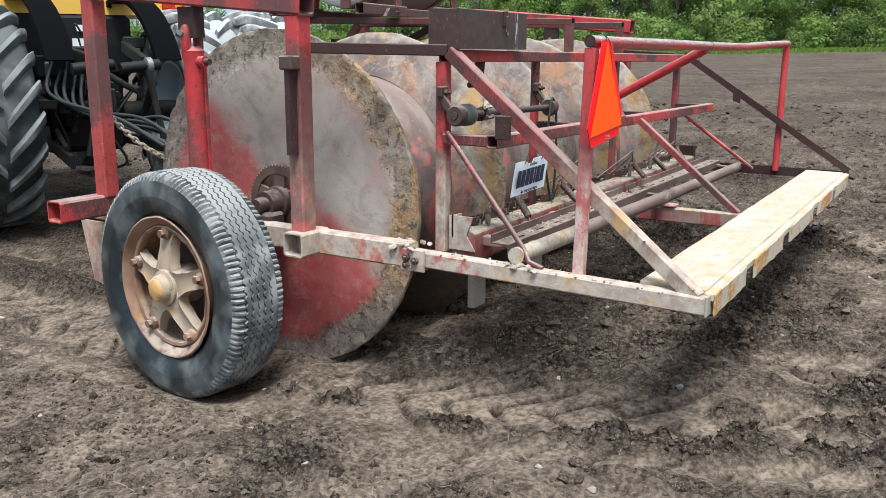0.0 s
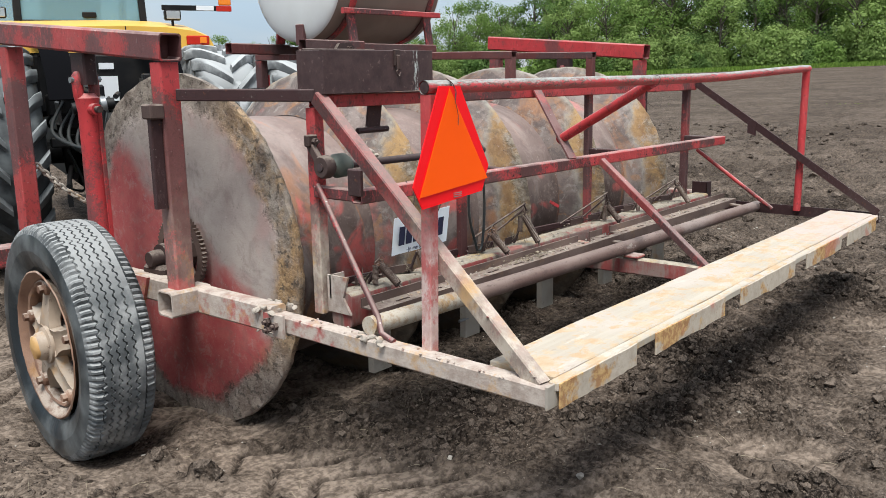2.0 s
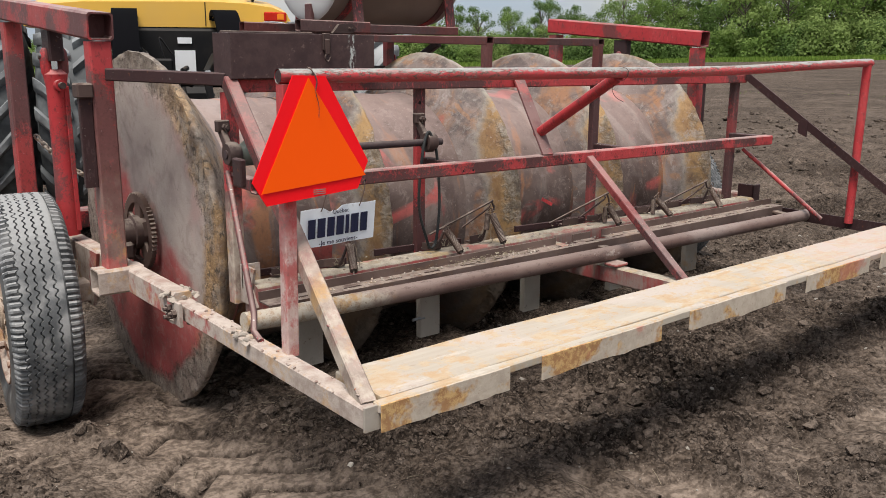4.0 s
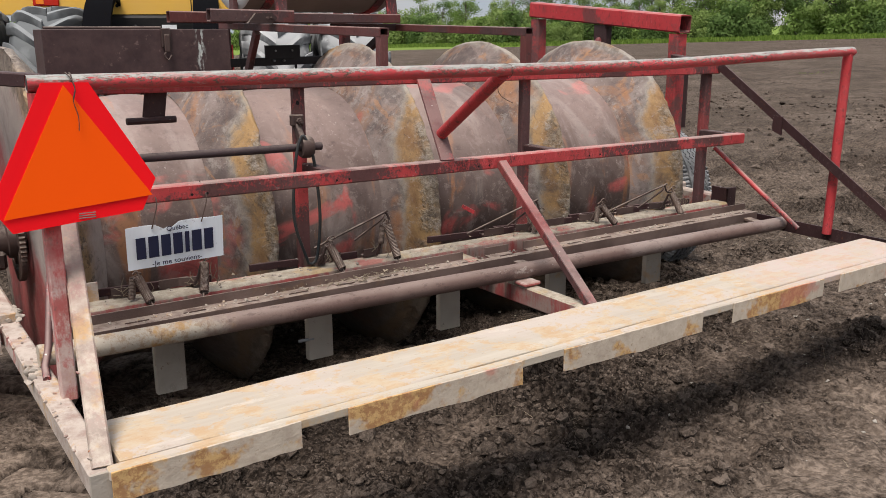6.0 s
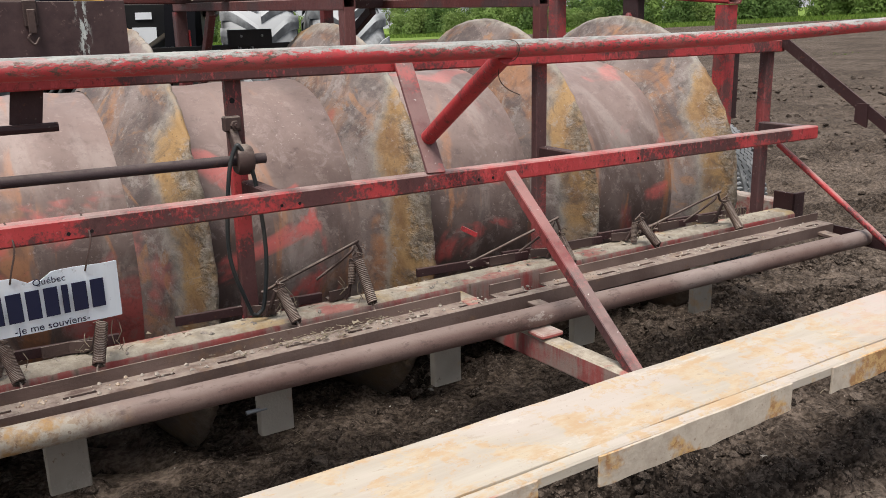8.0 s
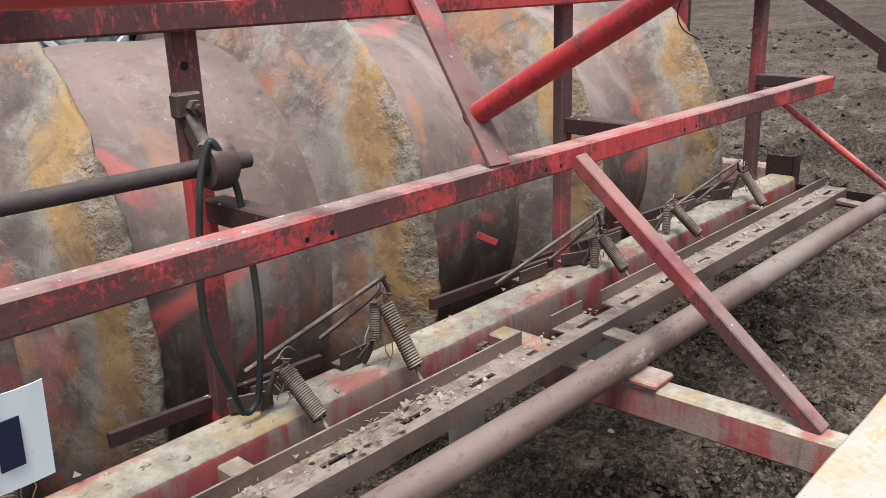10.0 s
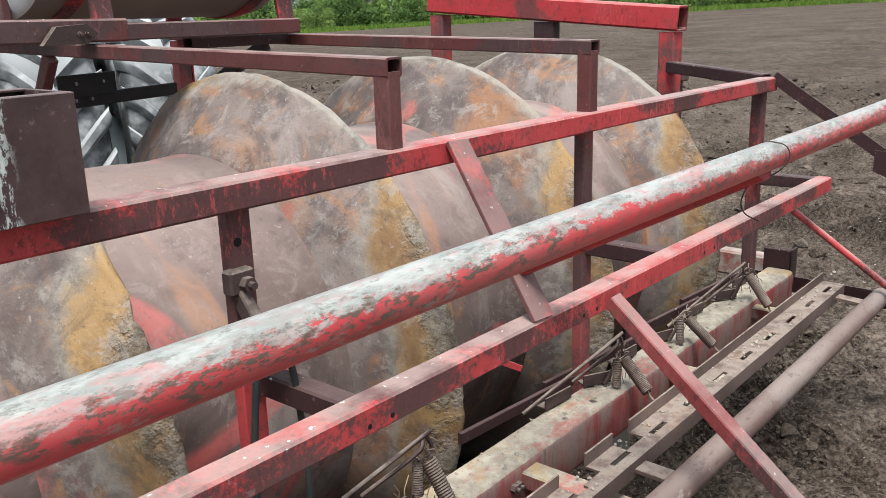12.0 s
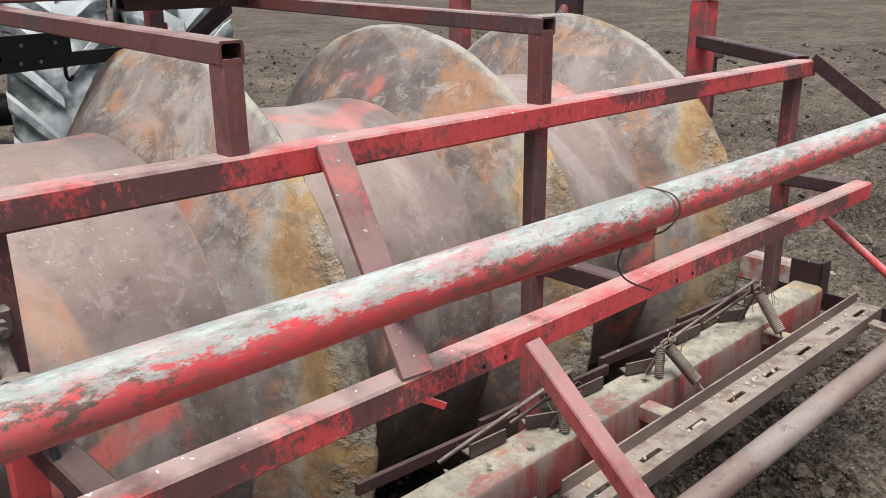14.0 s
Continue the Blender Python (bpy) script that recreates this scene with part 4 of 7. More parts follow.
def build_ground():
    xs, ys = graded(-3.3, 4.2, 0.0145, 900, 1.16, 1.04), graded(-2.8, 2.2, 0.0145, 900, 1.16, 1.07)
    gx, gy = np.meshgrid(xs, ys, indexing="ij")
    r = np.hypot(gx, gy)
    h, press, loose = relief(gx, gy)
    # the open field to the right and ahead has dried paler
    open_dry = np.clip((gx - 2.6 + 0.25 * gy) / 1.6, 0, 1) * (0.07 + 0.36 * vnoise(gx * 0.9, gy * 0.4, 3))
    press = np.maximum(press, open_dry * (1 - loose))
    far = np.clip((r - 8) / 30, 0, 1)
    z = ground_z(gx, gy) + h * (1 - far)
    z = z + open_relief(gx, gy)
    nx, ny = gx.shape
    co = np.stack([gx, gy, z], -1).reshape(-1, 3)
    idx = np.arange(nx * ny).reshape(nx, ny)
    quads = np.stack([idx[:-1, :-1], idx[1:, :-1], idx[1:, 1:], idx[:-1, 1:]], -1).reshape(-1, 4)
    me = bpy.data.meshes.new("ground")
    me.vertices.add(len(co))
    me.vertices.foreach_set("co", co.ravel())
    me.loops.add(quads.size)
    me.loops.foreach_set("vertex_index", quads.ravel())
    me.polygons.add(len(quads))
    me.polygons.foreach_set("loop_start", np.arange(0, quads.size, 4))
    me.polygons.foreach_set("loop_total", np.full(len(quads), 4))
    me.update(calc_edges=True)
    me.polygons.foreach_set("use_smooth", np.ones(len(quads), bool))
    col = me.color_attributes.new("press", "FLOAT_COLOR", "POINT")
    edge = 1 / (1 + np.exp(np.clip(-(r - FIELD_EDGE) / 3.0, -40, 40)))
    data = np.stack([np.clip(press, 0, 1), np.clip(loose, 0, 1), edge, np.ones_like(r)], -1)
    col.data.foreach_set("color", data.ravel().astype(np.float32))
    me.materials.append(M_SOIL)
    tagged(new("ground", me), "dark peaty ploughed soil with tyre tracks and crumbs", "ground", kind="structure")


build_ground()


def lumps(name, count, area, size, mat, seed, label, category, flat=0.7, core=None, small=False):
    """Many small stones or crumbs, joined into one object, lying on the soil."""
    g = np.random.default_rng(seed)
    phi = (1 + 5 ** 0.5) / 2
    iv = np.array([(-1, phi, 0), (1, phi, 0), (-1, -phi, 0), (1, -phi, 0), (0, -1, phi), (0, 1, phi), (0, -1, -phi), (0, 1, -phi), (phi, 0, -1), (phi, 0, 1), (-phi, 0, -1), (-phi, 0, 1)]) / 1.9
    tri = [(0, 11, 5), (0, 5, 1), (0, 1, 7), (0, 7, 10), (0, 10, 11), (1, 5, 9), (5, 11, 4), (11, 10, 2), (10, 7, 6), (7, 1, 8), (3, 9, 4), (3, 4, 2), (3, 2, 6), (3, 6, 8), (3, 8, 9), (4, 9, 5), (2, 4, 11), (6, 2, 10), (8, 6, 7), (9, 8, 1)]
    if small:
        iv = np.array([(1, 0, 0), (-1, 0, 0), (0, 1, 0), (0, -1, 0), (0, 0, 1), (0, 0, -1)]) * 1.0
        tri = [(0, 2, 4), (2, 1, 4), (1, 3, 4), (3, 0, 4), (2, 0, 5), (1, 2, 5), (3, 1, 5), (0, 3, 5)]
    nv = len(iv)
    x = g.uniform(area[0], area[1], count)
    y = g.uniform(area[2], area[3], count)
    if core is not None:
        keep = 0.75 * relief(x, y)[2] + 0.5 * g.random(count) - 0.35 * relief(x, y)[1] + 0.40 * np.clip((-1.80 - x) / 0.2, 0, 1) > core
        x, y = x[keep], y[keep]
    n = len(x)
    s = size[0] + (size[1] - size[0]) * g.random(n) ** 4.5
    h, _, _ = relief(x, y)
    z = ground_z(x, y) + h + open_relief(x, y) + s * 0.05
    jit = 1 + 1.1 * (g.random((n, nv, 3)) - 0.5)
    ax = g.random(n) * 6.283
    p = iv[None] * jit * s[:, None, None]
    p[:, :, 2] *= flat
    c, d = np.cos(ax)[:, None], np.sin(ax)[:, None]
    q = np.stack([p[:, :, 0] * c - p[:, :, 1] * d, p[:, :, 0] * d + p[:, :, 1] * c, p[:, :, 2]], -1)
    q += np.stack([x, y, z], -1)[:, None]
    f = (np.array(tri)[None] + (np.arange(n) * nv)[:, None, None]).reshape(-1, 3)
    me = bpy.data.meshes.new(name)
    me.from_pydata(q.reshape(-1, 3), [], f)
    me.materials.append(mat)
    tagged(new(name, me), label, category, kind="stuff")


lumps("soil_crumbs", 110000, (-3.3, 4.2, -2.8, 2.2), (0.0028, 0.0135), M_CLOD, 5, "loose dark crumbs of soil scattered on the field", "soil", 0.8, 0.45)
lumps("soil_clods", 11000, (-3.0, 3.6, -2.6, 1.2), (0.009, 0.032), M_CLOD, 8, "rounded clods of dark peaty soil", "soil", 0.75, 0.40)
lumps("field_clods", 9000, (2.2, 15.0, -3.0, 15.0), (0.010, 0.050), M_CLOD, 15, "dark clods strewn over the open field", "soil", 0.7)
lumps("pebbles", 420, (-3.6, 5.0, -3.0, 3.0), (0.004, 0.018), M_STONE, 6, "small pale stones lying in the soil", "pebbles", 0.7)


def straw():
    g = random.Random(4)
    bm = bmesh.new()
    for _ in range(420):
        x, y = g.uniform(-3.2, 3.6), g.uniform(-2.6, 1.5)
        z = ground_z(x, y) + float(relief(np.array([x]), np.array([y]))[0][0])
        a, ln = g.uniform(0, 6.28), g.uniform(0.02, 0.09)
        d = V((math.cos(a), math.sin(a), g.uniform(-0.05, 0.5))) * ln
        p = V((x, y, z + 0.003))
        rod_bm([p, p + d * 0.5 + V((0, 0, 0.004)), p + d], 0.0009, 3, bm)
    tagged(part("straw_bits", bm, M_STRAW), "dry roots and bits of straw on the soil", "straw", kind="stuff")


straw()

# ---- the roller: drums with ridge flanges ----
AXIS_Y, AXIS_Z = 0.896, 0.806
RIM_R, DRUM_R = 0.771, 0.565
DISC_X = (-1.206, -0.418, 0.352, 1.113, 1.908)
END = len(DISC_X) - 1


def paint_rim(me, inner, outer):
    """Stores how near each vertex lies to the rim."""
    col = me.color_attributes.new("rim", "FLOAT_COLOR", "POINT")
    for i, v in enumerate(me.vertices):
        r = math.hypot(v.co.y, v.co.z)
        e = min(max((r - inner) / (outer - inner), 0), 1)
        col.data[i].color = (e, e, e, 1)


def caked(bm, cx, r0, amount, seed):
    """Dried earth: uneven relief that grows towards the rim."""
    for v in bm.verts:
        r = math.hypot(v.co.y - AXIS_Y, v.co.z - AXIS_Z)
        w = min(max((r - r0) / (RIM_R - r0), 0), 1)
        q = v.co * 21 + V((seed, 0, 0))
        n = noise.noise(q) * 0.6 + noise.noise(q * 2.7) * 0.5 + noise.noise(v.co * 5) * 0.25
        v.co.x += n * amount * w * w
        if w > 0.9:
            k = 1 + (noise.noise(v.co * 13) * 0.6 + noise.noise(v.co * 34) * 0.4) * 0.008
            v.co.y = AXIS_Y + (v.co.y - AXIS_Y) * k
            v.co.z = AXIS_Z + (v.co.z - AXIS_Z) * k


def build_roller():
    root = thing("field_roller", (0.385, AXIS_Y, AXIS_Z), "rusty steel bed roller of four drums with ridge flanges", "roller")
    for i, x in enumerate(DISC_X):
        if i == 0:
            prof = [(x - 0.006, r) for r in np.linspace(0.05, RIM_R, 40)] + [(x + 0.004, RIM_R + 0.002), (x + 0.02, RIM_R)]
            prof += [(x + 0.02 + (0.17 * k / 10), RIM_R - (RIM_R - DRUM_R) * k / 10) for k in range(1, 11)]
        elif i == END:
            prof = [(x - 0.17 + 0.17 * k / 16, DRUM_R + (RIM_R - DRUM_R) * k / 16) for k in range(17)]
            prof += [(x + 0.02, RIM_R)] + [(x + 0.024, r) for r in np.linspace(RIM_R - 0.01, 0.05, 14)]
        else:
            prof = [(x - 0.17 + 0.165 * k / 24, DRUM_R + (RIM_R - DRUM_R) * k / 24) for k in range(25)]
            prof += [(x + 0.002, RIM_R + 0.002), (x + 0.009, RIM_R - 0.004)]
            prof += [(x + 0.009 + 0.035 * k / 12, RIM_R - 0.004 - (RIM_R - DRUM_R) * k / 12) for k in range(1, 13)]
        bm = lathe_bm((0, AXIS_Y, AXIS_Z), "x", prof, 190)
        caked(bm, x, 0.62 if i else 0.66, 0.013, i * 5.0)
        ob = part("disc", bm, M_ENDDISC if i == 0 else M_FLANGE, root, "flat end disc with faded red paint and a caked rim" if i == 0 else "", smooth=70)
        paint_rim(ob.data, DRUM_R if i else 0.0, RIM_R)
    for i in range(END):
        a, b = DISC_X[i] + (0.02 if i else 0.15), DISC_X[i + 1] - 0.13
        n = 10
        prof = [(a + (b - a) * k / n, DRUM_R + (0.004 * math.sin(k * 1.3 + i))) for k in range(n + 1)]
        bm = lathe_bm((0, AXIS_Y, AXIS_Z), "x", prof, 128)
        rough_up(bm, 0.004, 3.0, i)
        part("drum", bm, M_DRUM, root, smooth=60)
    for x0, x1 in ((-1.28, -1.20), (1.90, 2.25)):
        part("axle", rod_bm([(x0, AXIS_Y, AXIS_Z), (x1, AXIS_Y, AXIS_Z)], 0.035, 20), M_RUST, root, smooth=40)
    return root


build_roller()


def build_sprocket():
    """Drive sprocket: toothed ring, three spokes with openings, hub and shaft end."""
    c = V((-1.245, 0.855, 0.812))
    root = thing("drive_sprocket", c, "dark rusty toothed chain sprocket on the roller side", "sprocket")
    bm = bmesh.new()
    n, ro, ri, w = 56, 0.172, 0.128, 0.022
    rings = []
    for x in (-w / 2, w / 2):
        o = []
        for k in range(n * 2):
            a = math.pi * k / n
            r = ro if k % 2 == 0 else ro - 0.011
            o.append((bm.verts.new(c + V((x, r * math.cos(a), r * math.sin(a)))), bm.verts.new(c + V((x, ri * math.cos(a), ri * math.sin(a))))))
        rings.append(o)
    m = n * 2
    for k in range(m):
        j = (k + 1) % m
        a, b = rings
        bm.faces.new((a[k][0], a[k][1], a[j][1], a[j][0]))
        bm.faces.new((b[k][0], b[j][0], b[j][1], b[k][1]))
        bm.faces.new((a[k][0], a[j][0], b[j][0], b[k][0]))
        bm.faces.new((a[k][1], b[k][1], b[j][1], a[j][1]))
    part("tooth_ring", bm, M_SPRING, root)
    for k in range(5):
        a = 0.35 + k * 2 * math.pi / 5
        d = V((0, math.cos(a), math.sin(a)))
        part("spoke", bar_bm(c + d * 0.03, c + d * 0.134, 0.062, 0.014, (1, 0, 0)), M_SPRING, root)
    part("hub", lathe_bm(c, "x", [(-0.16, 0.0), (-0.16, 0.030), (-0.145, 0.034), (-0.105, 0.036), (-0.105, 0.056), (-0.04, 0.060), (-0.035, 0.072), (0.03, 0.072), (0.05, 0.05)], 24), M_RUST, root, smooth=40)
    bm = box_bm(c + V((-0.15, -0.075, -0.105)), c + V((-0.05, 0.075, -0.03)), 0.012)
    part("bearing_block", bm, M_RUST, root)


build_sprocket()

# ---- the frame ----
frame_root = thing("implement_frame", (0.385, 0.0, 0.69), "worn red welded tube frame carried behind a tractor", "frame")
FR = frame_root


def tube(name, a, b, w, h, mat=None, up=(0, 0, 1), wall=0.004, label=""):
    return part(name, tube_bm(a, b, w, h, wall, up), mat or M_RED, FR, label)


# upper rail along the back, with its posts
def top_z(x):
    """The old frame is out of true: its rails drop a little towards the far side."""
    return 1.467 - 0.0072 * (x + 1.205)


def mid_z(x):
    return 1.143 - 0.0080 * (x + 1.24)


tube("top_rail", (-1.205, 0, top_z(-1.205)), (1.975, 0, top_z(1.975)), 0.058, 0.048)
for x, w, d in ((-1.197, 0.048, 0.048), (-0.355, 0.046, 0.026), (0.725, 0.046, 0.030), (1.92, 0.046, 0.040)):
    tube("rail_post", (x, 0.012, 0.68), (x, 0.012, top_z(x) - 0.0235), w, d, M_REDMUD if x < -1 else M_SCUFF if x > 0.5 else M_RED, (0, 1, 0), 0.003)
# middle rail and the stubs that hold it
MIDY = -0.235
tube("middle_rail", (-1.24, MIDY, mid_z(-1.24)), (1.905, MIDY, mid_z(1.905)), 0.05, 0.05)
for x in (-1.21, -0.335, 0.735, 1.895):
    tube("rail_stub", (x, -0.005, mid_z(x)), (x, MIDY + 0.025, mid_z(x)), 0.042, 0.042, M_RED if x < -1 else M_MAROON)
# flat bar from the top rail to the middle rail, round strut, brace
part("flat_strap", bar_bm((0.158, -0.036, 1.478), (0.132, -0.258, 1.158), 0.010, 0.058, (1, 0, 0.1)), M_WORN, FR)
part("round_strut", rod_bm([(0.150, -0.175, 1.240), (0.068, -0.675, 1.500)], 0.0225, 18), M_BRIGHT, FR, smooth=40)
part("brace", tube_bm((0.390, -0.262, 1.126), (0.392, -0.812, 0.668), 0.040, 0.030, 0.003, (0, 0.5, 1)), M_SCUFF, FR)
# round rail at the back, bent a little towards its far end
RAILPTS = [(-1.372, -0.672, 1.517), (-0.9, -0.675, 1.515), (-0.45, -0.68, 1.514), (0.2, -0.683, 1.511), (0.75, -0.684, 1.512), (1.05, -0.684, 1.518), (1.5, -0.682, 1.530), (2.02, -0.678, 1.540), (2.045, -0.678, 1.536)]
bm = bmesh.new()
rod_bm(curve_pts([(x, y, z + 0.0025) for x, y, z in RAILPTS], 10), 0.0206, 28, bm, False)
part("round_rail", bm, M_RAIL, FR, "round red rail rubbed pale along its top", smooth=50)
part("rail_lining", rod_bm([(-1.371, -0.672, 1.5195), (-1.28, -0.672, 1.519)], 0.0172, 20), M_MAROON, FR, smooth=50)
tube("rail_upright", (-1.355, -0.660, 0.700), (-1.350, -0.672, 1.498), 0.040, 0.040, M_UPRIGHT, (0, 1, 0))
part("rail_upright", rod_bm([(2.02, -0.678, 0.70), (2.035, -0.678, 1.53)], 0.0215, 18), M_BRIGHT, FR, smooth=40)
# diagonals down to the platform's corners
part("diagonal", tube_bm((-1.212, -0.030, 1.480), (-1.372, -1.092, 0.683), 0.046, 0.052), M_DIAG, FR)
part("diagonal", angle_bm((1.955, -0.01, 1.452), (1.980, -1.13, 0.715), 0.042, 0.042, 0.006, (0, 0.5, 1), -1, -1), M_MAROON, FR)
part("hook_lug", plate_bm([(1.955, -0.375, 1.235), (1.955, -0.425, 1.235), (1.955, -0.425, 1.145), (1.955, -0.375, 1.165)], 0.012), M_MAROON, FR)
part("tie_rod", rod_bm([(-1.235, -0.03, 1.170), (-1.358, -0.435, 0.775), (-1.378, -0.47, 0.728), (-1.385, -0.53, 0.712)], 0.0105, 10), M_RED, FR, smooth=40)
part("tie_rod", rod_bm([(1.925, -0.07, 1.05), (2.005, -0.535, 0.70)], 0.012, 10), M_RED, FR, smooth=40)
# tubes from the back frame to the side frames
part("corner_tube", tube_bm((-1.452, 0.47, 1.496), (-1.205, -0.01, 1.488), 0.045, 0.045), M_MAROON, FR)
part("corner_tube", tube_bm((2.225, 0.50, 1.478), (1.965, 0.01, 1.455), 0.045, 0.045), M_MAROON, FR)


def mirrored(f):
    """The side frame is built for both sides of the machine."""
    for s in (0, 1):
        f(s, lambda x: x if s == 0 else 0.77 - x + 0.03)


def side_frame(s, X):
    # long beam, its bolted rear part, cross stubs
    part("side_beam", bar_bm((X(-1.405), 1.95, 0.70), (X(-1.405), 0.02, 0.70), 0.07, 0.10), M_DUSTY, FR, "dusty side beam crusted with earth" if s == 0 else "")
    if s == 0:
        part("rear_beam", tube_bm((-1.40, 0.06, 0.692), (-1.376, -1.128, 0.666), 0.06, 0.062), M_DUSTY, FR)
        # earth caked on the bolted joint and on the beam below the pipe
        g = random.Random(3)
        for k in range(30):
            c = V((-1.41 + g.uniform(-0.045, 0.045), g.uniform(-0.10, 0.14), g.choice((0.745, 0.73, 0.655)))) if k < 22 else V((-1.40 + g.uniform(-0.03, 0.02), -0.44 + g.uniform(-0.09, 0.06), 0.712))
            bm = bmesh.new()
            bmesh.ops.create_icosphere(bm, subdivisions=2, radius=g.uniform(0.006, 0.017), matrix=Matrix.Translation(c))
            for v in bm.verts:
                v.co.z = c.z + (v.co.z - c.z) * 0.6
            rough_up(bm, 0.012, 55, k)
            part("mud_clod", bm, M_SCRAPER, FR)
        # crumbs of dried earth along the rear beam and its diagonal
        for k in range(44):
            f = g.random()
            if k % 4:
                c = V((-1.40 + 0.024 * f + g.choice((-0.029, -0.024, 0.0, 0.02)), 0.06 - 1.16 * f, 0.7235 - 0.027 * f))
            else:
                c = V((-1.212 - 0.160 * f, -0.030 - 1.062 * f, 1.480 - 0.797 * f)) + V((-0.024, -0.005, 0.022))
                if f < 0.6:
                    continue
            bm = bmesh.new()
            bmesh.ops.create_icosphere(bm, subdivisions=1, radius=g.uniform(0.003, 0.0065), matrix=Matrix.Translation(c))
            rough_up(bm, 0.006, 70, k)
            part("mud_crumb", bm, M_DUSTY, FR)
        part("end_cap", box_bm((-1.409, -1.135, 0.632), (-1.343, -1.127, 0.702), 0.002), M_LEG, FR)
        part("joint_plate", bar_bm((-1.445, 0.05, 0.688), (-1.445, -0.055, 0.688), 0.012, 0.085), M_DUSTY, FR)
        for y, z in ((0.02, 0.70), (0.02, 0.67), (-0.02, 0.69)):
            bolt(FR, (-1.45, y, z), (-1, 0, 0), 0.015)
    else:
        part("rear_beam", angle_bm((2.05, 0.06, 0.665), (2.015, -1.14, 0.668), 0.06, 0.06, 0.007, (0, 0, 1), 1, 1), M_MAROON, FR)
    tube("cross_stub", (X(-1.555), 0.515, 0.705), (X(-1.375), 0.515, 0.705), 0.10, 0.10, M_DUSTY, wall=0.006)
    tube("cross_stub", (X(-1.755), 1.785, 0.745), (X(-1.38), 1.785, 0.745), 0.10, 0.10, M_RED, wall=0.006)
    # upright posts and the beam on top
    tube("side_post", (X(-1.47), 0.525, 0.755), (X(-1.47), 0.525, 1.615), 0.082, 0.072, M_POST, (0, 1, 0))
    tube("side_post", (X(-1.47), 1.765, 0.79), (X(-1.47), 1.765, 1.706), 0.080, 0.080, M_WORN, (0, 1, 0))
    tube("head_beam", (X(-1.470), 0.475, 1.668), (X(-1.470), 1.808, 1.771), 0.095, 0.10, M_WORN if s == 0 else M_BRIGHT, wall=0.006)
    # lifting screw between head beam and wheel arm
    x, JY = X(-1.462), 1.13
    part("jack_bracket", bar_bm((x, JY, 1.665), (x, JY, 1.535), 0.06, 0.11, (0, 1, 0)), M_MAROON, FR)
    for o in (-0.034, 0.034):
        part("jack_fork", rod_bm([(x + o, JY, 1.590), (x + o, JY, 1.575), (x + o * 1.05, JY, 1.545), (x + o, JY, 1.49), (x + o * 0.5, JY, 1.445)], [0.010, 0.020, 0.023, 0.022, 0.018], 14), M_BRIGHT, FR, smooth=40)
    part("jack_body", rod_bm([(x, JY, 1.500), (x, JY, 1.480), (x, JY, 1.42), (x, JY, 1.10), (x, JY, 0.78)], [0.030, 0.050, 0.041, 0.042, 0.046], 22), M_BRIGHT, FR, "bright red lifting jack", smooth=40)
    part("jack_rib", bar_bm((x + 0.030, JY - 0.030, 1.43), (x + 0.033, JY - 0.032, 0.80), 0.020, 0.020), M_BRIGHT, FR)
    part("jack_pin", rod_bm([(x - 0.066, JY, 1.556), (x + 0.066, JY, 1.556)], 0.013, 10), M_STEEL, FR, smooth=40)
    part("jack_port", rod_bm([(x, JY - 0.03, 1.435), (x, JY - 0.075, 1.435)], 0.024, 14), M_BRIGHT, FR, smooth=40)
    part("jack_port", rod_bm([(x, JY - 0.07, 1.435), (x, JY - 0.10, 1.435)], 0.014, 10), M_RUST, FR, smooth=40)
    part("wheel_arm", tube_bm((X(-1.42), 0.97, 0.56), (X(-1.64), 0.97, 0.56), 0.09, 0.09), M_DUSTY, FR)
    part("arm_plate", plate_bm([(X(-1.44), 0.80, 0.75), (X(-1.44), 1.10, 0.75), (X(-1.44), 1.05, 0.50), (X(-1.44), 0.90, 0.50)], 0.014), M_DUSTY, FR)
    # hanging channel beside the rear post, skid plate at the front
    part("hanging_channel", bar_bm((X(-1.535), 0.515, 1.42), (X(-1.535), 0.515, 1.075), 0.048, 0.025, (0, 1, 0)), M_MAROON, FR)
    part("clamp", box_bm((X(-1.54) - 0.030, 0.480, 1.41), (X(-1.54) + 0.030, 0.545, 1.465), 0.006), M_RUST, FR)
    part("skid_plate", plate_bm([(X(-1.45), 2.02, 0.64), (X(-1.45), 1.80, 0.64), (X(-1.45), 1.80, 0.30), (X(-1.45), 1.95, 0.33)], 0.012), M_REDMUD, FR)
    part("joint_lug", box_bm((X(-1.465), 1.66, 0.72), (X(-1.44), 1.60, 0.79), 0.006), M_RUST, FR)


mirrored(side_frame)
tube("front_cross_beam", (-1.40, 1.93, 0.70), (2.19, 1.93, 0.70), 0.10, 0.10, M_RED)
for x in (-0.5, 1.27):
    part("drawbar", tube_bm((x, 1.98, 0.70), (0.42, 3.2, 0.62), 0.09, 0.09), M_MAROON, FR)

# lower cross beam, slotted channel, pipe
BEAM = thing("scraper_beam", (0.36, -0.06, 0.69), "dusty red cross beam with sprung scrapers under the frame", "beam")
bm = bmesh.new()
_o = [(math.copysign(0.034, c) + 0.019 * math.cos(a), math.copysign(0.046, s) + 0.019 * math.sin(a)) for a, c, s in ((radians(d), math.cos(radians(q)), math.sin(radians(q))) for q in (45, 135, 225, 315) for d in (q - 45, q - 15, q + 15, q + 45))]
prism(bm, (-1.190, -0.083, 0.703), (1.98, -0.083, 0.703), _o)
part("cross_beam", bm, M_BEAM, BEAM, "red cross beam under a crust of dust and earth", smooth=35)
TRAY_Y = -0.276


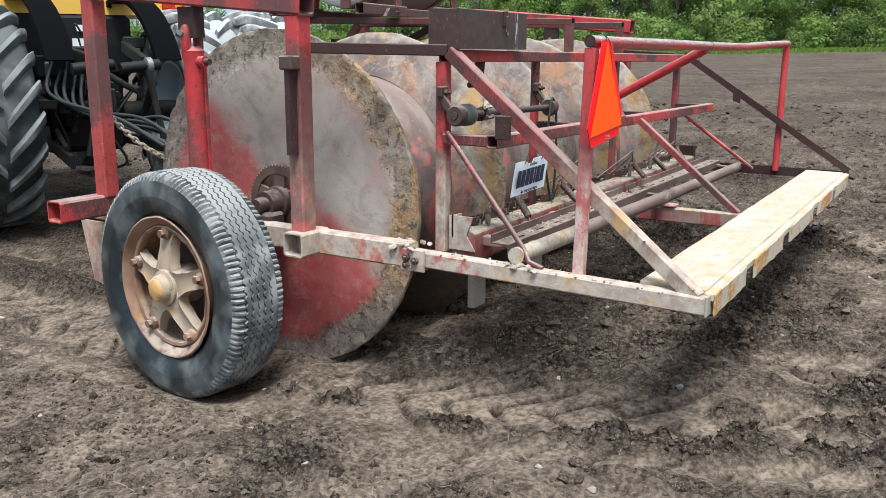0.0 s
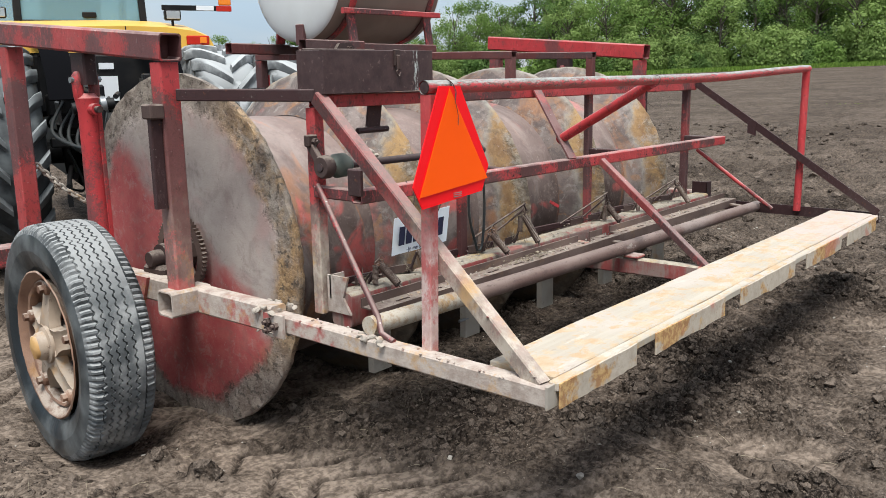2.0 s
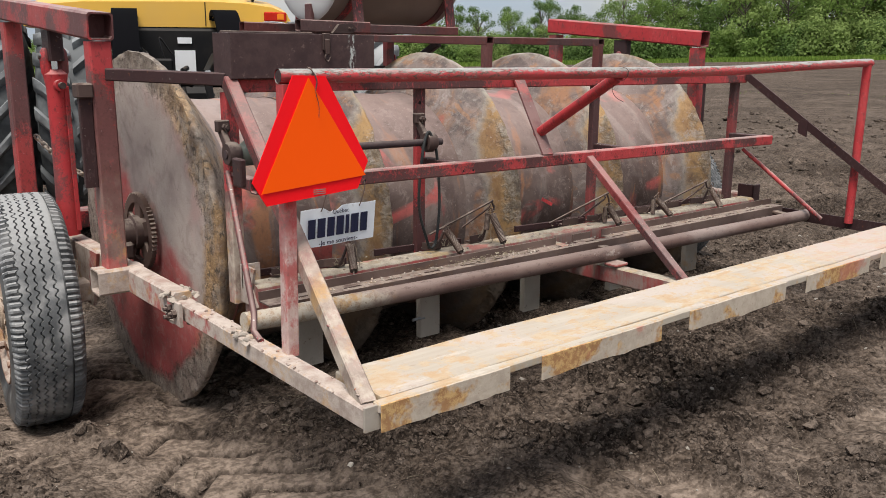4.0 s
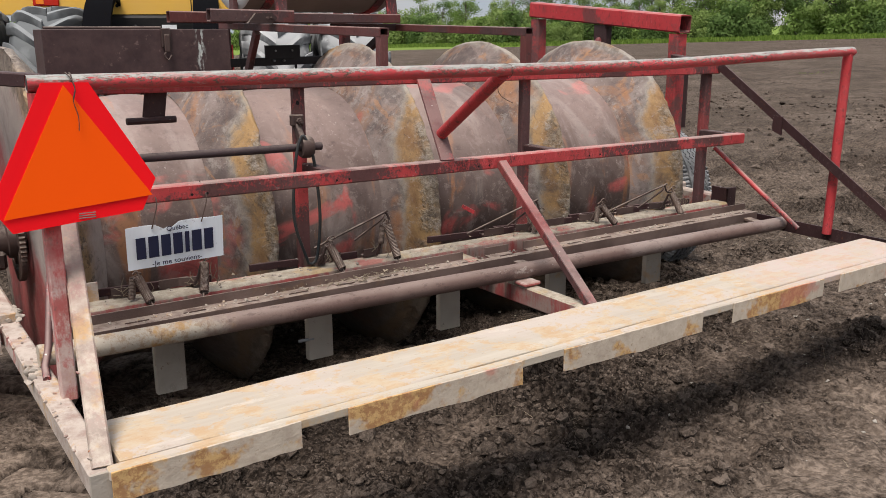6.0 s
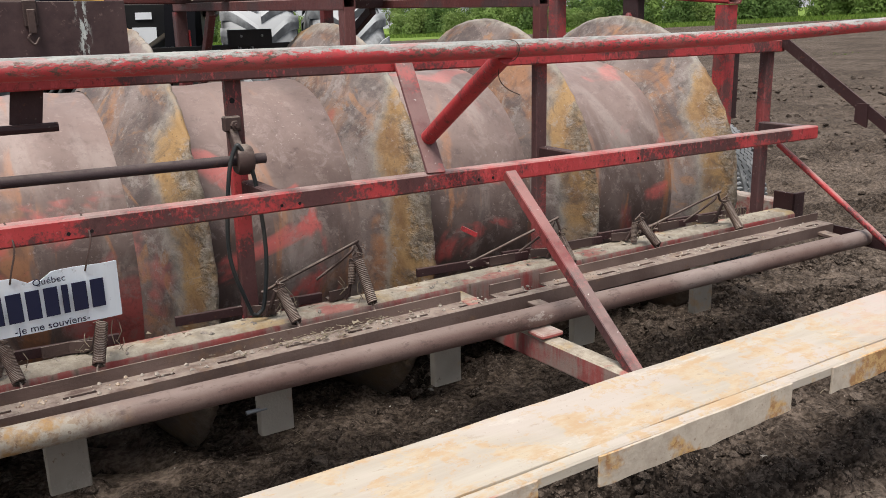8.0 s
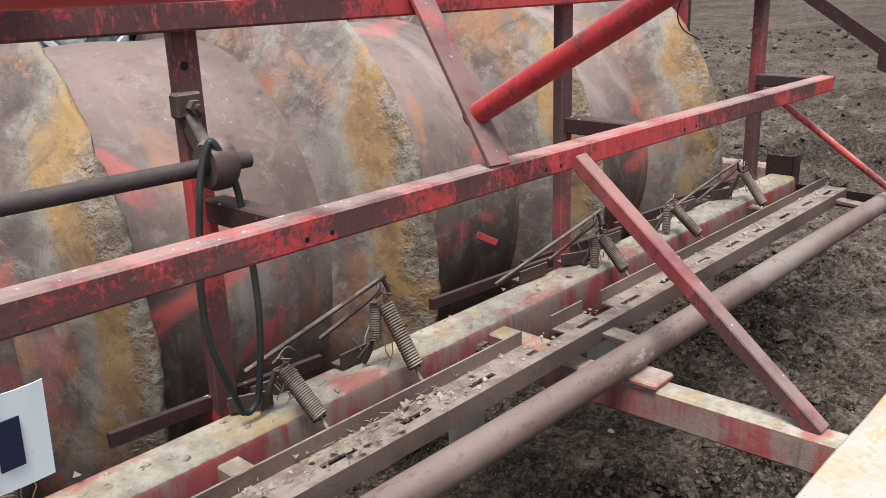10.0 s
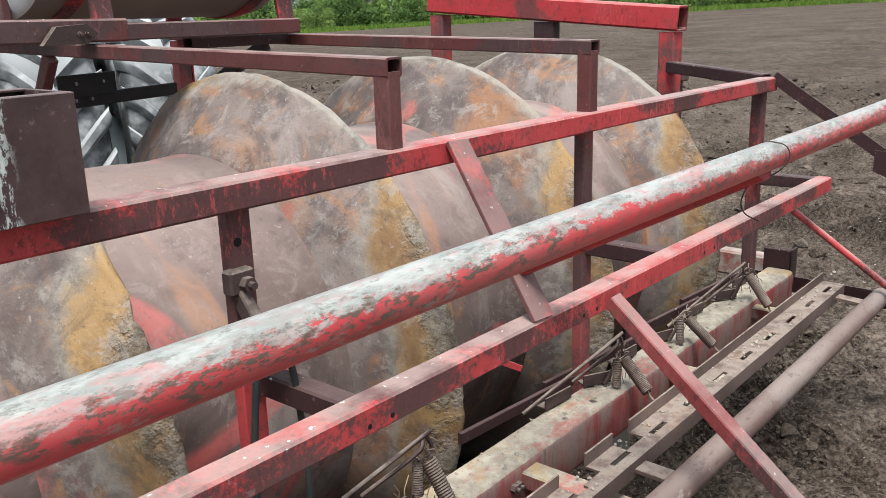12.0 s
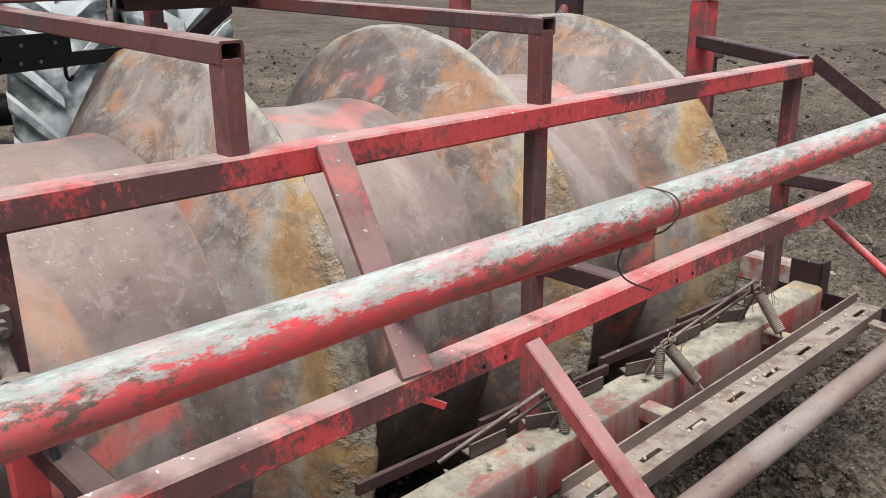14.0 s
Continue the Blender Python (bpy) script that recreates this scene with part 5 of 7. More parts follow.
def slotted_channel(x0, x1, walls):
    """Channel with a row of long slots through its floor, a lip down in front and lengths of wall behind."""
    bm = bmesh.new()
    y0, y1, z0, t = TRAY_Y - 0.040, TRAY_Y + 0.040, 0.744, 0.005
    box_bm((x0, y0, z0 - 0.036), (x1, y0 + t, z0 + t), 0, bm)
    for a, b in walls:
        box_bm((a, y1 - t, z0), (b, y1, z0 + 0.036), 0, bm)
    # the floor in strips round the slots
    sy0, sy1 = TRAY_Y - 0.014, TRAY_Y - 0.001
    box_bm((x0, y0 + t, z0), (x1, sy0, z0 + t), 0, bm)
    for a, b in walls:
        box_bm((a, sy1, z0), (b, y1 - t, z0 + t), 0, bm)
    x, step, slot = x0 + 0.02, 0.185, 0.075
    box_bm((x0, sy0, z0), (x, sy1, z0 + t), 0, bm)
    while x < x1 - 0.02:
        box_bm((x, sy0, z0), (min(x + step - slot, x1), sy1, z0 + t), 0, bm)
        x += step
    return part("slotted_channel", bm, M_TRAY, BEAM, "rusty slotted channel with earth in it")


slotted_channel(-1.24, 1.98, ((-1.24, 0.22), (0.33, 0.45), (0.53, 1.98)))
for x in (-1.1, -0.75, -0.45, 0.265, 0.98, 1.6):
    part("channel_arm", tube_bm((x, -0.13, 0.722), (x, TRAY_Y - 0.03, 0.722), 0.060 if abs(x - 0.265) < 0.01 else 0.045, 0.040), M_BEAM, BEAM)
part("round_pipe", rod_bm([(-1.385, -0.42, 0.746), (-1.27, -0.42, 0.742), (0.4, -0.42, 0.718), (2.06, -0.42, 0.702)], 0.032, 24), M_PIPE, BEAM, "dusty brown round pipe", smooth=50)
for x in (-1.05, 0.44, 1.9):
    part("pipe_arm", bar_bm((x, TRAY_Y - 0.02, 0.725), (x + 0.02, -0.41, 0.71), 0.05, 0.012), M_TRAY, BEAM)
for x0, ln in ((-0.937, 0.19), (-0.34, 0.19), (0.285, 0.19), (0.905, 0.18), (1.56, 0.19)):
    bm = bar_bm((x0 + 0.035, 0.012, 0.63), (x0 + 0.035, 0.012, 0.368), 0.108, 0.035, (0, 1, 0))
    part("scraper_leg", bm, M_LEGMUD if x0 < -0.5 else M_LEG, BEAM)
part("scraper_pin", rod_bm([(-0.40, 0.0, 0.455), (-0.335, 0.0, 0.455)], 0.007, 8), M_STEEL, BEAM)
# long beam in the middle, running back to the platform
part("middle_beam", tube_bm((0.360, -0.16, 0.635), (0.385, -0.905, 0.634), 0.06, 0.075), M_BEAM, FR)
part("middle_plate", box_bm((0.330, -0.50, 0.676), (0.410, -0.43, 0.690), 0.004), M_DUSTY, FR)
# lugs where the beam meets the posts
part("gusset", plate_bm([(-1.20, -0.02, 0.83), (-1.20, -0.13, 0.83), (-1.20, -0.10, 0.75), (-1.20, -0.14, 0.69), (-1.20, -0.02, 0.69)], 0.010), M_DUSTY, FR)
part("gusset", plate_bm([(-1.20, -0.04, 0.83), (-1.13, -0.04, 0.83), (-1.13, -0.04, 0.74), (-1.20, -0.04, 0.74)], 0.008), M_DUSTY, FR)
part("gusset", box_bm((1.985, -0.12, 0.70), (1.997, -0.02, 0.84), 0.003), M_MAROON, FR)
part("gusset", box_bm((1.985, -0.12, 0.70), (2.06, -0.112, 0.84), 0.003), M_MAROON, FR)


def spring_bm(a, b, r, turns, wire, bm=None):
    m, ln = basis(a, b)
    n = turns * 8
    pts = [V(a) + m.to_3x3() @ V((r * math.cos(k * math.pi / 4), r * math.sin(k * math.pi / 4), ln * k / n)) for k in range(n + 1)]
    return rod_bm(pts, wire, 5, bm)


def scraper_spring(top, low, apex=None, short=False, left=0.26):
    """A sprung lever on the cross beam: bracket, close-wound spring down to the channel, bent wire to the scraper."""
    top, low = V(top), V(low)
    d = low - top
    part("spring", spring_bm(top + d * 0.06, top + d * 0.86, 0.0135, 24, 0.0031), M_SPRING, BEAM, smooth=60)
    part("spring_hook", rod_bm(curve_pts([top + V((-0.01, 0.012, 0.006)), top + V((0.0, 0.0, 0.018)), top + d * 0.10], 4), 0.0035, 6), M_SPRING, BEAM, smooth=60)
    part("spring_hook", rod_bm(curve_pts([top + d * 0.85, low + V((0, 0.006, 0.002)), low + V((0.0, -0.010, -0.012)), low + V((0.004, 0.004, -0.018))], 4), 0.0035, 6), M_SPRING, BEAM, smooth=60)
    # bracket on the beam, with a bent ear
    lean = 0.012 * math.sin(top.x * 37)
    part("bracket", angle_bm((top.x - 0.075, -0.062 + lean, 0.774), (top.x - 0.005, -0.080 - lean, 0.776), 0.034, 0.030, 0.005), M_RUST, BEAM)
    part("bracket_pin", rod_bm([(top.x - 0.03, -0.085, 0.776), (top.x - 0.022, -0.095, 0.80), (top.x - 0.008, -0.112, top.z - 0.006)], 0.0055, 8), M_RUST, BEAM, smooth=40)
    if short:
        part("short_spring", spring_bm(top + V((-0.012, 0.01, -0.005)), (top.x - 0.022, -0.115, top.z - 0.075), 0.010, 15, 0.0026), M_SPRING, BEAM, smooth=60)
    if apex is not None:
        apex = V(apex)
        part("bent_wire", rod_bm(curve_pts([(apex.x - left, -0.03, apex.z - 0.125), apex + V((-0.012, 0.004, -0.004)), apex + V((0.004, 0, 0.0)), apex + V((0.018, -0.002, -0.030)), top], 4), 0.0046, 6), M_RUST, BEAM, smooth=60)
        part("bent_wire", rod_bm(curve_pts([(apex.x - 0.09, -0.04, apex.z - 0.115), apex + V((-0.02, 0.004, -0.03)), apex + V((-0.004, 0, -0.006))], 4), 0.0046, 6), M_RUST, BEAM, smooth=60)
    part("wire_twist", rod_bm(curve_pts([top + V((-0.02, 0, 0.0)), top + V((0.012, -0.012, 0.012)), top + V((-0.012, -0.008, 0.022)), top + V((0.016, 0.004, 0.03)), top + V((0.03, 0.0, 0.02))], 4), 0.0018, 5), M_SPRING, BEAM, smooth=60)


scraper_spring((-1.02, -0.12, 0.850), (-1.0, -0.212, 0.768), None, True)
scraper_spring((-0.79, -0.12, 0.865), (-0.83, -0.212, 0.768))
scraper_spring((-0.312, -0.12, 0.860), (-0.296, -0.212, 0.768))
scraper_spring((-0.062, -0.12, 0.908), (-0.060, -0.214, 0.770), (-0.071, -0.125, 0.955), True)
scraper_spring((0.715, -0.12, 0.850), (0.702, -0.212, 0.766), (0.690, -0.12, 0.915), True, 0.30)
scraper_spring((1.09, -0.12, 0.850), (1.11, -0.212, 0.762), None, True)
scraper_spring((1.56, -0.12, 0.862), (1.55, -0.212, 0.752), (1.505, -0.12, 0.902), False, 0.34)
# scraper blades behind the beam, reaching to the drums
for x in (-0.95, -0.35, 0.45, 0.80, 1.25, 1.62):
    part("scraper_strip", bar_bm((x - 0.22, 0.035, 0.772), (x + 0.22, 0.005, 0.768), 0.012, 0.028), M_MAROON, BEAM)
    part("scraper_angle", angle_bm((x + 0.02, -0.045, 0.772), (x + 0.12, -0.055, 0.774), 0.03, 0.03, 0.005), M_RUST, BEAM)
part("red_tab", bar_bm((0.42, 0.05, 0.895), (0.47, 0.03, 0.865), 0.006, 0.016), M_BRIGHT, BEAM)
for x in (0.145, 0.165, 0.20, 0.215):
    bolt(BEAM, (x, -0.136, 0.70 + 0.03 * ((x * 1000) % 3 - 1) / 1.5), (0, -1, 0), 0.011)


def litter():
    """Dry leaves and straw lying on the beam and in the channel."""
    g = random.Random(8)
    bm = bmesh.new()
    for _ in range(260):
        tray = g.random() < 0.75
        x = g.gauss(-0.25, 0.16) if tray else g.uniform(-1.1, 1.8)
        y, z = (g.uniform(TRAY_Y - 0.035, TRAY_Y + 0.04), 0.752) if tray else (g.uniform(-0.12, -0.04), 0.772)
        a, ln = g.uniform(0, 6.28), g.uniform(0.008, 0.028)
        p = V((x, y, z + g.uniform(0, 0.012)))
        d = V((math.cos(a), 0.4 * math.sin(a), g.uniform(-0.05, 0.25))) * ln
        if g.random() < 0.85:
            rod_bm([p, p + d], 0.0009, 3, bm)
        else:
            s = V((-d.y, d.x, 0)) * 0.5
            bm.faces.new([bm.verts.new(p - d * 0.4), bm.verts.new(p + s + V((0, 0, 0.006))), bm.verts.new(p + d * 0.5), bm.verts.new(p - s + V((0, 0, 0.004)))])
    for x0 in (-1.02, -0.79, -0.302, -0.056, 0.725, 1.13, 1.62):
        for _ in range(9):
            p = V((x0 + g.uniform(-0.06, 0.05), g.uniform(-0.14, -0.06), 0.775 + g.uniform(0, 0.03)))
            d = V((g.uniform(-0.03, 0.03), g.uniform(-0.02, 0.02), g.uniform(0.01, 0.06)))
            rod_bm([p, p + d * 0.5 + V((g.uniform(-0.01, 0.01), 0, 0)), p + d], 0.0014, 3, bm)
    earth = bmesh.new()
    for _ in range(620):
        tray = g.random() < 0.45
        x = g.uniform(-1.15, 1.9)
        p = V((x, g.uniform(TRAY_Y - 0.03, TRAY_Y + 0.033), 0.7495)) if tray else V((x, g.choice((-0.115, -0.10, -0.085, -0.065, -0.05)) + g.uniform(-0.008, 0.008), 0.7665))
        a, r = g.uniform(0, 6.28), 0.0016 + 0.0055 * g.random() ** 3
        rod_bm([p - V((math.cos(a), math.sin(a), 0)) * r, p + V((0, 0, r * 0.3)), p + V((math.cos(a), math.sin(a), 0)) * r], [r * 0.5, r, r * 0.45], 5, earth)
    tagged(part("earth_crumbs", earth, M_SCRAPER), "dried crumbs of earth lying on the beam and in the channel", "soil", kind="stuff")
    tagged(part("plant_litter", bm, M_STRAW), "dry straw and dead leaves caught on the beam", "litter", kind="stuff")


litter()


# ---- platform at the back ----
def build_platform():
    root = thing("standing_platform", (0.30, -1.0, 0.68), "pale dusty wooden plank platform with earth trodden in", "platform")
    g = random.Random(11)

    def slope(x):
        return 0.012 * (x + 1.4) / 3.3

    bm = bmesh.new()
    x0, x1, y0, y1 = -1.338, 1.985, -1.112, -0.880
    box_bm((x0, y0, 0.676), (x1, y1, 0.711), 0.004, bm)
    bmesh.ops.subdivide_edges(bm, edges=[e for e in bm.edges if abs(e.verts[0].co.x - e.verts[1].co.x) > 1], cuts=60)
    for v in bm.verts:
        v.co.z += slope(v.co.x) + noise.noise(v.co * 4) * 0.003
        v.co.y += noise.noise(v.co * 6 + V((5, 0, 0))) * 0.003
    part("plank", bm, M_WOOD, root)
    # narrow batten along the back edge
    bm = box_bm((x0 - 0.03, -1.144, 0.678), (x1, y0 + 0.001, 0.706), 0.004)
    bmesh.ops.subdivide_edges(bm, edges=[e for e in bm.edges if abs(e.verts[0].co.x - e.verts[1].co.x) > 1], cuts=60)
    for v in bm.verts:
        v.co.z += slope(v.co.x) + noise.noise(v.co * 5) * 0.003
    part("batten", bm, M_WOOD, root)
    for a, b in ((-1.366, -0.911), (-0.780, -0.207), (-0.046, 0.580), (0.742, 1.276), (1.385, 1.925)):
        bm = box_bm((a, -1.1505, 0.630), (b, -1.1445, 0.7035), 0.001)
        bmesh.ops.subdivide_edges(bm, edges=[e for e in bm.edges if abs(e.verts[0].co.x - e.verts[1].co.x) > 0.3], cuts=14)
        for v in bm.verts:
            v.co.z += (slope(v.co.x) + (noise.noise(v.co * 9) + 0.6 * noise.noise(v.co * 31)) * 0.007) if v.co.z < 0.648 else slope(v.co.x)
            v.co.y += noise.noise(v.co * 11 + V((2, 0, 0))) * 0.003
        part("fascia_board", bm, M_FASCIA, root, "lower board with flaking ochre earth")
    for x in (-1.2, 0.33, 1.8):
        part("bearer", box_bm((x, -1.112, 0.633), (x + 0.05, -0.90, 0.677), 0.003), M_DUSTY, root)


build_platform()


# ---- road wheels ----
def build_wheel():
    """Truck wheel with its outer face towards -x, centred on its base: tyre with ribs, five-spoke spider, rim."""
    root = new("transport_wheel")
    R, W = 0.482, 0.235
    bm = bmesh.new()
    seg = 360
    # (offset from the middle, radius, kind) across the tyre; kind 1: groove, 2: shoulder lug
    prof = [(-0.085, 0.300, 0), (-0.100, 0.318, 0), (-0.115, 0.35, 0), (-0.1225, 0.385, 0), (-0.1215, 0.42, 0), (-0.117, 0.447, 0), (-0.110, 0.464, 2), (-0.100, 0.475, 2), (-0.078, 0.480, 2),
            (-0.0755, 0.4808, 2), (-0.074, 0.4705, 1), (-0.0705, 0.4705, 1), (-0.069, 0.4815, 0), (-0.0465, 0.482, 0), (-0.045, 0.4715, 1), (-0.0415, 0.4715, 1), (-0.040, 0.482, 0), (-0.0175, 0.4825, 0), (-0.016, 0.472, 1), (-0.0125, 0.472, 1), (-0.011, 0.4825, 0)]
    prof = prof + [(-s, r, k) for s, r, k in prof[::-1]]
    prof = [(s * (1.02 if s < 0 else 1.20), 0.300 + (r - 0.300) * 1.055, k) for s, r, k in prof]
    worn = random.Random(12)
    wear = [worn.uniform(-1, 1) for _ in range(90)]
    rings = []
    for s, r, k in prof:
        ring = []
        for i in range(seg):
            a = 2 * math.pi * i / seg
            zig = (0.0048 + 0.0022 * wear[i // 4 % 90]) * (1 if (i // 2) % 2 else -1) if abs(s) < 0.08 else 0
            rr = r - (0.0045 if k == 1 else 0.0022) * abs(wear[(i // 5 + 7 * int(abs(s) * 40)) % 90])
            if k == 2 and (i % 3) == 2:
                rr = r - 0.014 - 0.004 * wear[i // 3 % 90]
            elif k == 2:
                rr -= 0.004 * abs(wear[(i // 3 + 31) % 90])
            ring.append(bm.verts.new((s + zig, rr * math.cos(a), rr * math.sin(a))))
        rings.append(ring)
    for j, (a, b) in enumerate(zip(rings, rings[1:])):
        for i in range(seg):
            f = bm.faces.new((a[i], b[i], b[(i + 1) % seg], a[(i + 1) % seg]))
            f.material_index = 1 if 5 <= j <= len(prof) - 7 else 0
    # the foot is pressed flat a little
    tyre = part("tyre", bm, (M_TYRE, M_TREAD), root, "dusty black rubber tyre with worn ribs", smooth=13)
    rim = lathe_bm((0, 0, 0), "x", [(-0.112, 0.306), (-0.116, 0.300), (-0.113, 0.292), (-0.100, 0.286), (-0.09, 0.268), (-0.075, 0.262), (0.0, 0.255), (0.09, 0.262), (0.11, 0.30), (0.105, 0.306)], 72)
    rough_up(rim, 0.003, 22)
    part("rim", rim, M_WRIM, root, "rusty rim crusted with mud", smooth=50)
    ring = lathe_bm((0, 0, 0), "x", [(-0.086, 0.262), (-0.092, 0.256), (-0.088, 0.244), (-0.070, 0.240), (-0.055, 0.246)], 72)
    rough_up(ring, 0.004, 26, 3)
    part("lock_ring", ring, M_WRIM, root, smooth=50)
    # five broad spokes, hollow ended, standing forward at the hub
    for k in range(5):
        a = 2 * math.pi * k / 5 + 0.32
        d, t = V((0, math.cos(a), math.sin(a))), V((0, -math.sin(a), math.cos(a)))
        bm = bmesh.new()
        secs = [(0.040, -0.104, 0.060, 0.05), (0.075, -0.112, 0.062, 0.05), (0.110, -0.108, 0.047, 0.05), (0.165, -0.098, 0.040, 0.05), (0.210, -0.090, 0.043, 0.05), (0.247, -0.080, 0.052, 0.04)]
        prev = None
        for r, x, hw, dep in secs:
            o = [d * r + t * (-hw) + V((x + dep, 0, 0)), d * r + t * (-hw * 0.92) + V((x + 0.004, 0, 0)), d * r + t * (-hw * 0.45) + V((x + 0.012, 0, 0)), d * r + t * (hw * 0.45) + V((x + 0.012, 0, 0)), d * r + t * (hw * 0.92) + V((x + 0.004, 0, 0)), d * r + t * hw + V((x + dep, 0, 0))]
            vs = [bm.verts.new(p) for p in o]
            if prev:
                for i in range(5):
                    bm.faces.new((prev[i], prev[i + 1], vs[i + 1], vs[i]))
                bm.faces.new((prev[5], prev[0], vs[0], vs[5]))
            else:
                bm.faces.new(vs)
            prev = vs
        bm.faces.new(prev[::-1])
        bmesh.ops.subdivide_edges(bm, edges=bm.edges[:], cuts=1)
        rough_up(bm, 0.004, 24, k)
        sp = part("spoke", bm, M_WHEEL, root, "mud-covered wheel spoke", smooth=60)
        c = d * 0.232
        bm = rod_bm([c + V((-0.07, 0, 0)), c + V((-0.092, 0, 0)), c + V((-0.098, 0, 0))], [0.030, 0.027, 0.018], 14)
        rod_bm([c + V((-0.098, 0, 0)), c + V((-0.116, 0, 0))], 0.017, 6, bm)
        part("wheel_nut", bm, M_WRIM, sp)
    part("hub", lathe_bm((0, 0, 0), "x", [(-0.155, 0.0), (-0.155, 0.035), (-0.150, 0.048), (-0.140, 0.056), (-0.118, 0.060), (-0.112, 0.075), (-0.06, 0.085), (0.10, 0.085), (0.16, 0.06), (0.16, 0.0)], 32), M_WHEEL, root, smooth=40)
    cap = lathe_bm((0, 0, 0), "x", [(-0.163, 0.0), (-0.162, 0.03), (-0.156, 0.046), (-0.146, 0.05)], 28)
    rough_up(cap, 0.003, 30)
    part("hub_cap", cap, M_HUBCAP, root, "rusty orange hub cap", smooth=50)
    back = lathe_bm((0, 0, 0), "x", [(0.03, 0.0), (0.03, 0.20), (0.10, 0.20), (0.10, 0.0)], 40)
    part("brake_drum", back, M_RUST, root, smooth=40)
    return root


wheel_master = build_wheel()
WHEEL_X = -1.690
wheel_master.location = (WHEEL_X, 1.005, 0.507)
wheel_master.rotation_euler = (0, 0, radians(-6.5))
tagged(wheel_master, "old truck tyre on a mud-caked five-spoke wheel", "wheel", "wheels of the roller")
copy_thing(wheel_master, pose(2.53, 0.965, 0.575, 40, 0, 180))


# ---- toolbox on the top rail ----
def build_toolbox():
    x0, x1, y0, y1, z0, z1 = -1.222, -0.636, -0.075, 0.068, 1.4925, 1.646
    root = thing("toolbox", ((x0 + x1) / 2, 0.0, z0), "open dark maroon sheet-metal toolbox with chipped paint", "toolbox")
    t = 0.004
    for nm, lo, hi in (("front_panel", (x0, y0, z0), (x1, y0 + t, z1)), ("back_panel", (x0, y1 - t, z0), (x1, y1, z1)), ("end_panel", (x0, y0 + t, z0), (x0 + t, y1 - t, z1)), ("end_panel", (x1 - t, y0 + t, z0), (x1, y1 - t, z1)), ("floor_panel", (x0 + t, y0 + t, z0), (x1 - t, y1 - t, z0 + t))):
        part(nm, box_bm(lo, hi, 0.0012), M_BOX, root)
    part("rim_fold", box_bm((x0, y0 + t, z1 - 0.004), (x1, y0 + 0.020, z1), 0.001), M_BOX, root)
    part("rim_fold", box_bm((x0, y1 - 0.020, z1 - 0.004), (x1, y1 - t, z1), 0.001), M_BOX, root)
    part("hinge", rod_bm([(x0 + 0.03, y1, z1 + 0.004), (x0 + 0.40, y1, z1 + 0.004)], 0.005, 8), M_RUST, root)
    lt = part("latch", box_bm((-0.865, y0 - 0.010, 1.589), (-0.835, y0, 1.649), 0.002), M_RUST, root, "rusty latch")
    part("latch_tongue", box_bm((-0.859, y0 - 0.016, 1.574), (-0.841, y0 - 0.010, 1.629), 0.002), M_RUST, lt)
    part("latch_loop", rod_bm(curve_pts([(-0.85, y0 - 0.012, 1.579), (-0.862, y0 - 0.014, 1.564), (-0.85, y0 - 0.014, 1.549), (-0.838, y0 - 0.012, 1.564)], 4), 0.003, 6), M_RUST, lt)


build_toolbox()
# bracket that hangs from the rail under the box
hang = thing("rail_hanger", (-0.86, 0.03, 1.30), "dark T-shaped hanger bracket under the rail", "bracket")
part("hanger_plate", bar_bm((-0.866, 0.03, 1.446), (-0.880, 0.032, 1.353), 0.074, 0.010, (0, 1, 0)), M_MAROON, hang)
part("hanger_bar", rod_bm([(-0.973, 0.022, 1.346), (-0.808, 0.022, 1.346)], 0.012, 10), M_MAROON, hang)


# ---- warning triangle ----
def build_triangle():
    y = -0.7035
    root = thing("warning_triangle", (-1.29, y, 1.18), "orange slow-vehicle triangle with a red border, wired to the rail", "sign")
    out = [(-1.345, 1.523), (-1.236, 1.520), (-1.091, 1.268), (-1.132, 1.188), (-1.447, 1.169), (-1.489, 1.238)]
    cen = [(-1.296, 1.516), (-1.104, 1.226), (-1.464, 1.205)]

    def bend(x, z):
        return y + 0.07 * (x + 1.289) - 0.008 * (1.515 - z) / 0.33

    bm = plate_bm([(x, bend(x, z), z) for x, z in out], 0.003)
    part("border", bm, M_REFLEX, root, "red reflective border")
    bm = plate_bm([(x, bend(x, z) - 0.0042, z) for x, z in cen[::-1]][::-1], 0.0012)
    part("centre", bm, M_ORANGE, root, "fluorescent orange centre")
    part("tie_wire", rod_bm(curve_pts([(-1.285, -0.684, 1.545), (-1.275, -0.700, 1.53), (-1.270, -0.710, 1.505), (-1.276, -0.712, 1.48)], 5), 0.0016, 5), M_RUST, root)
    part("hanging_wire", rod_bm(curve_pts([(-1.272, -0.710, 1.50), (-1.277, -0.714, 1.475), (-1.270, -0.717, 1.44), (-1.272, -0.719, 1.405)], 5), 0.0011, 5), M_RUST, root)
    part("tie_wire", lathe_bm((-1.272, -0.672, 1.5195), "x", [(-0.002, 0.0225), (0.0, 0.025), (0.002, 0.0225)], 20), M_RUST, root)
    for k in range(3):
        part("maker_print", box_bm((-1.292, bend(-1.27, 1.2) - 0.0038, 1.186 + 0.006 * k), (-1.252, bend(-1.27, 1.2) - 0.0030, 1.1885 + 0.006 * k)), M_CHROME, root)


build_triangle()


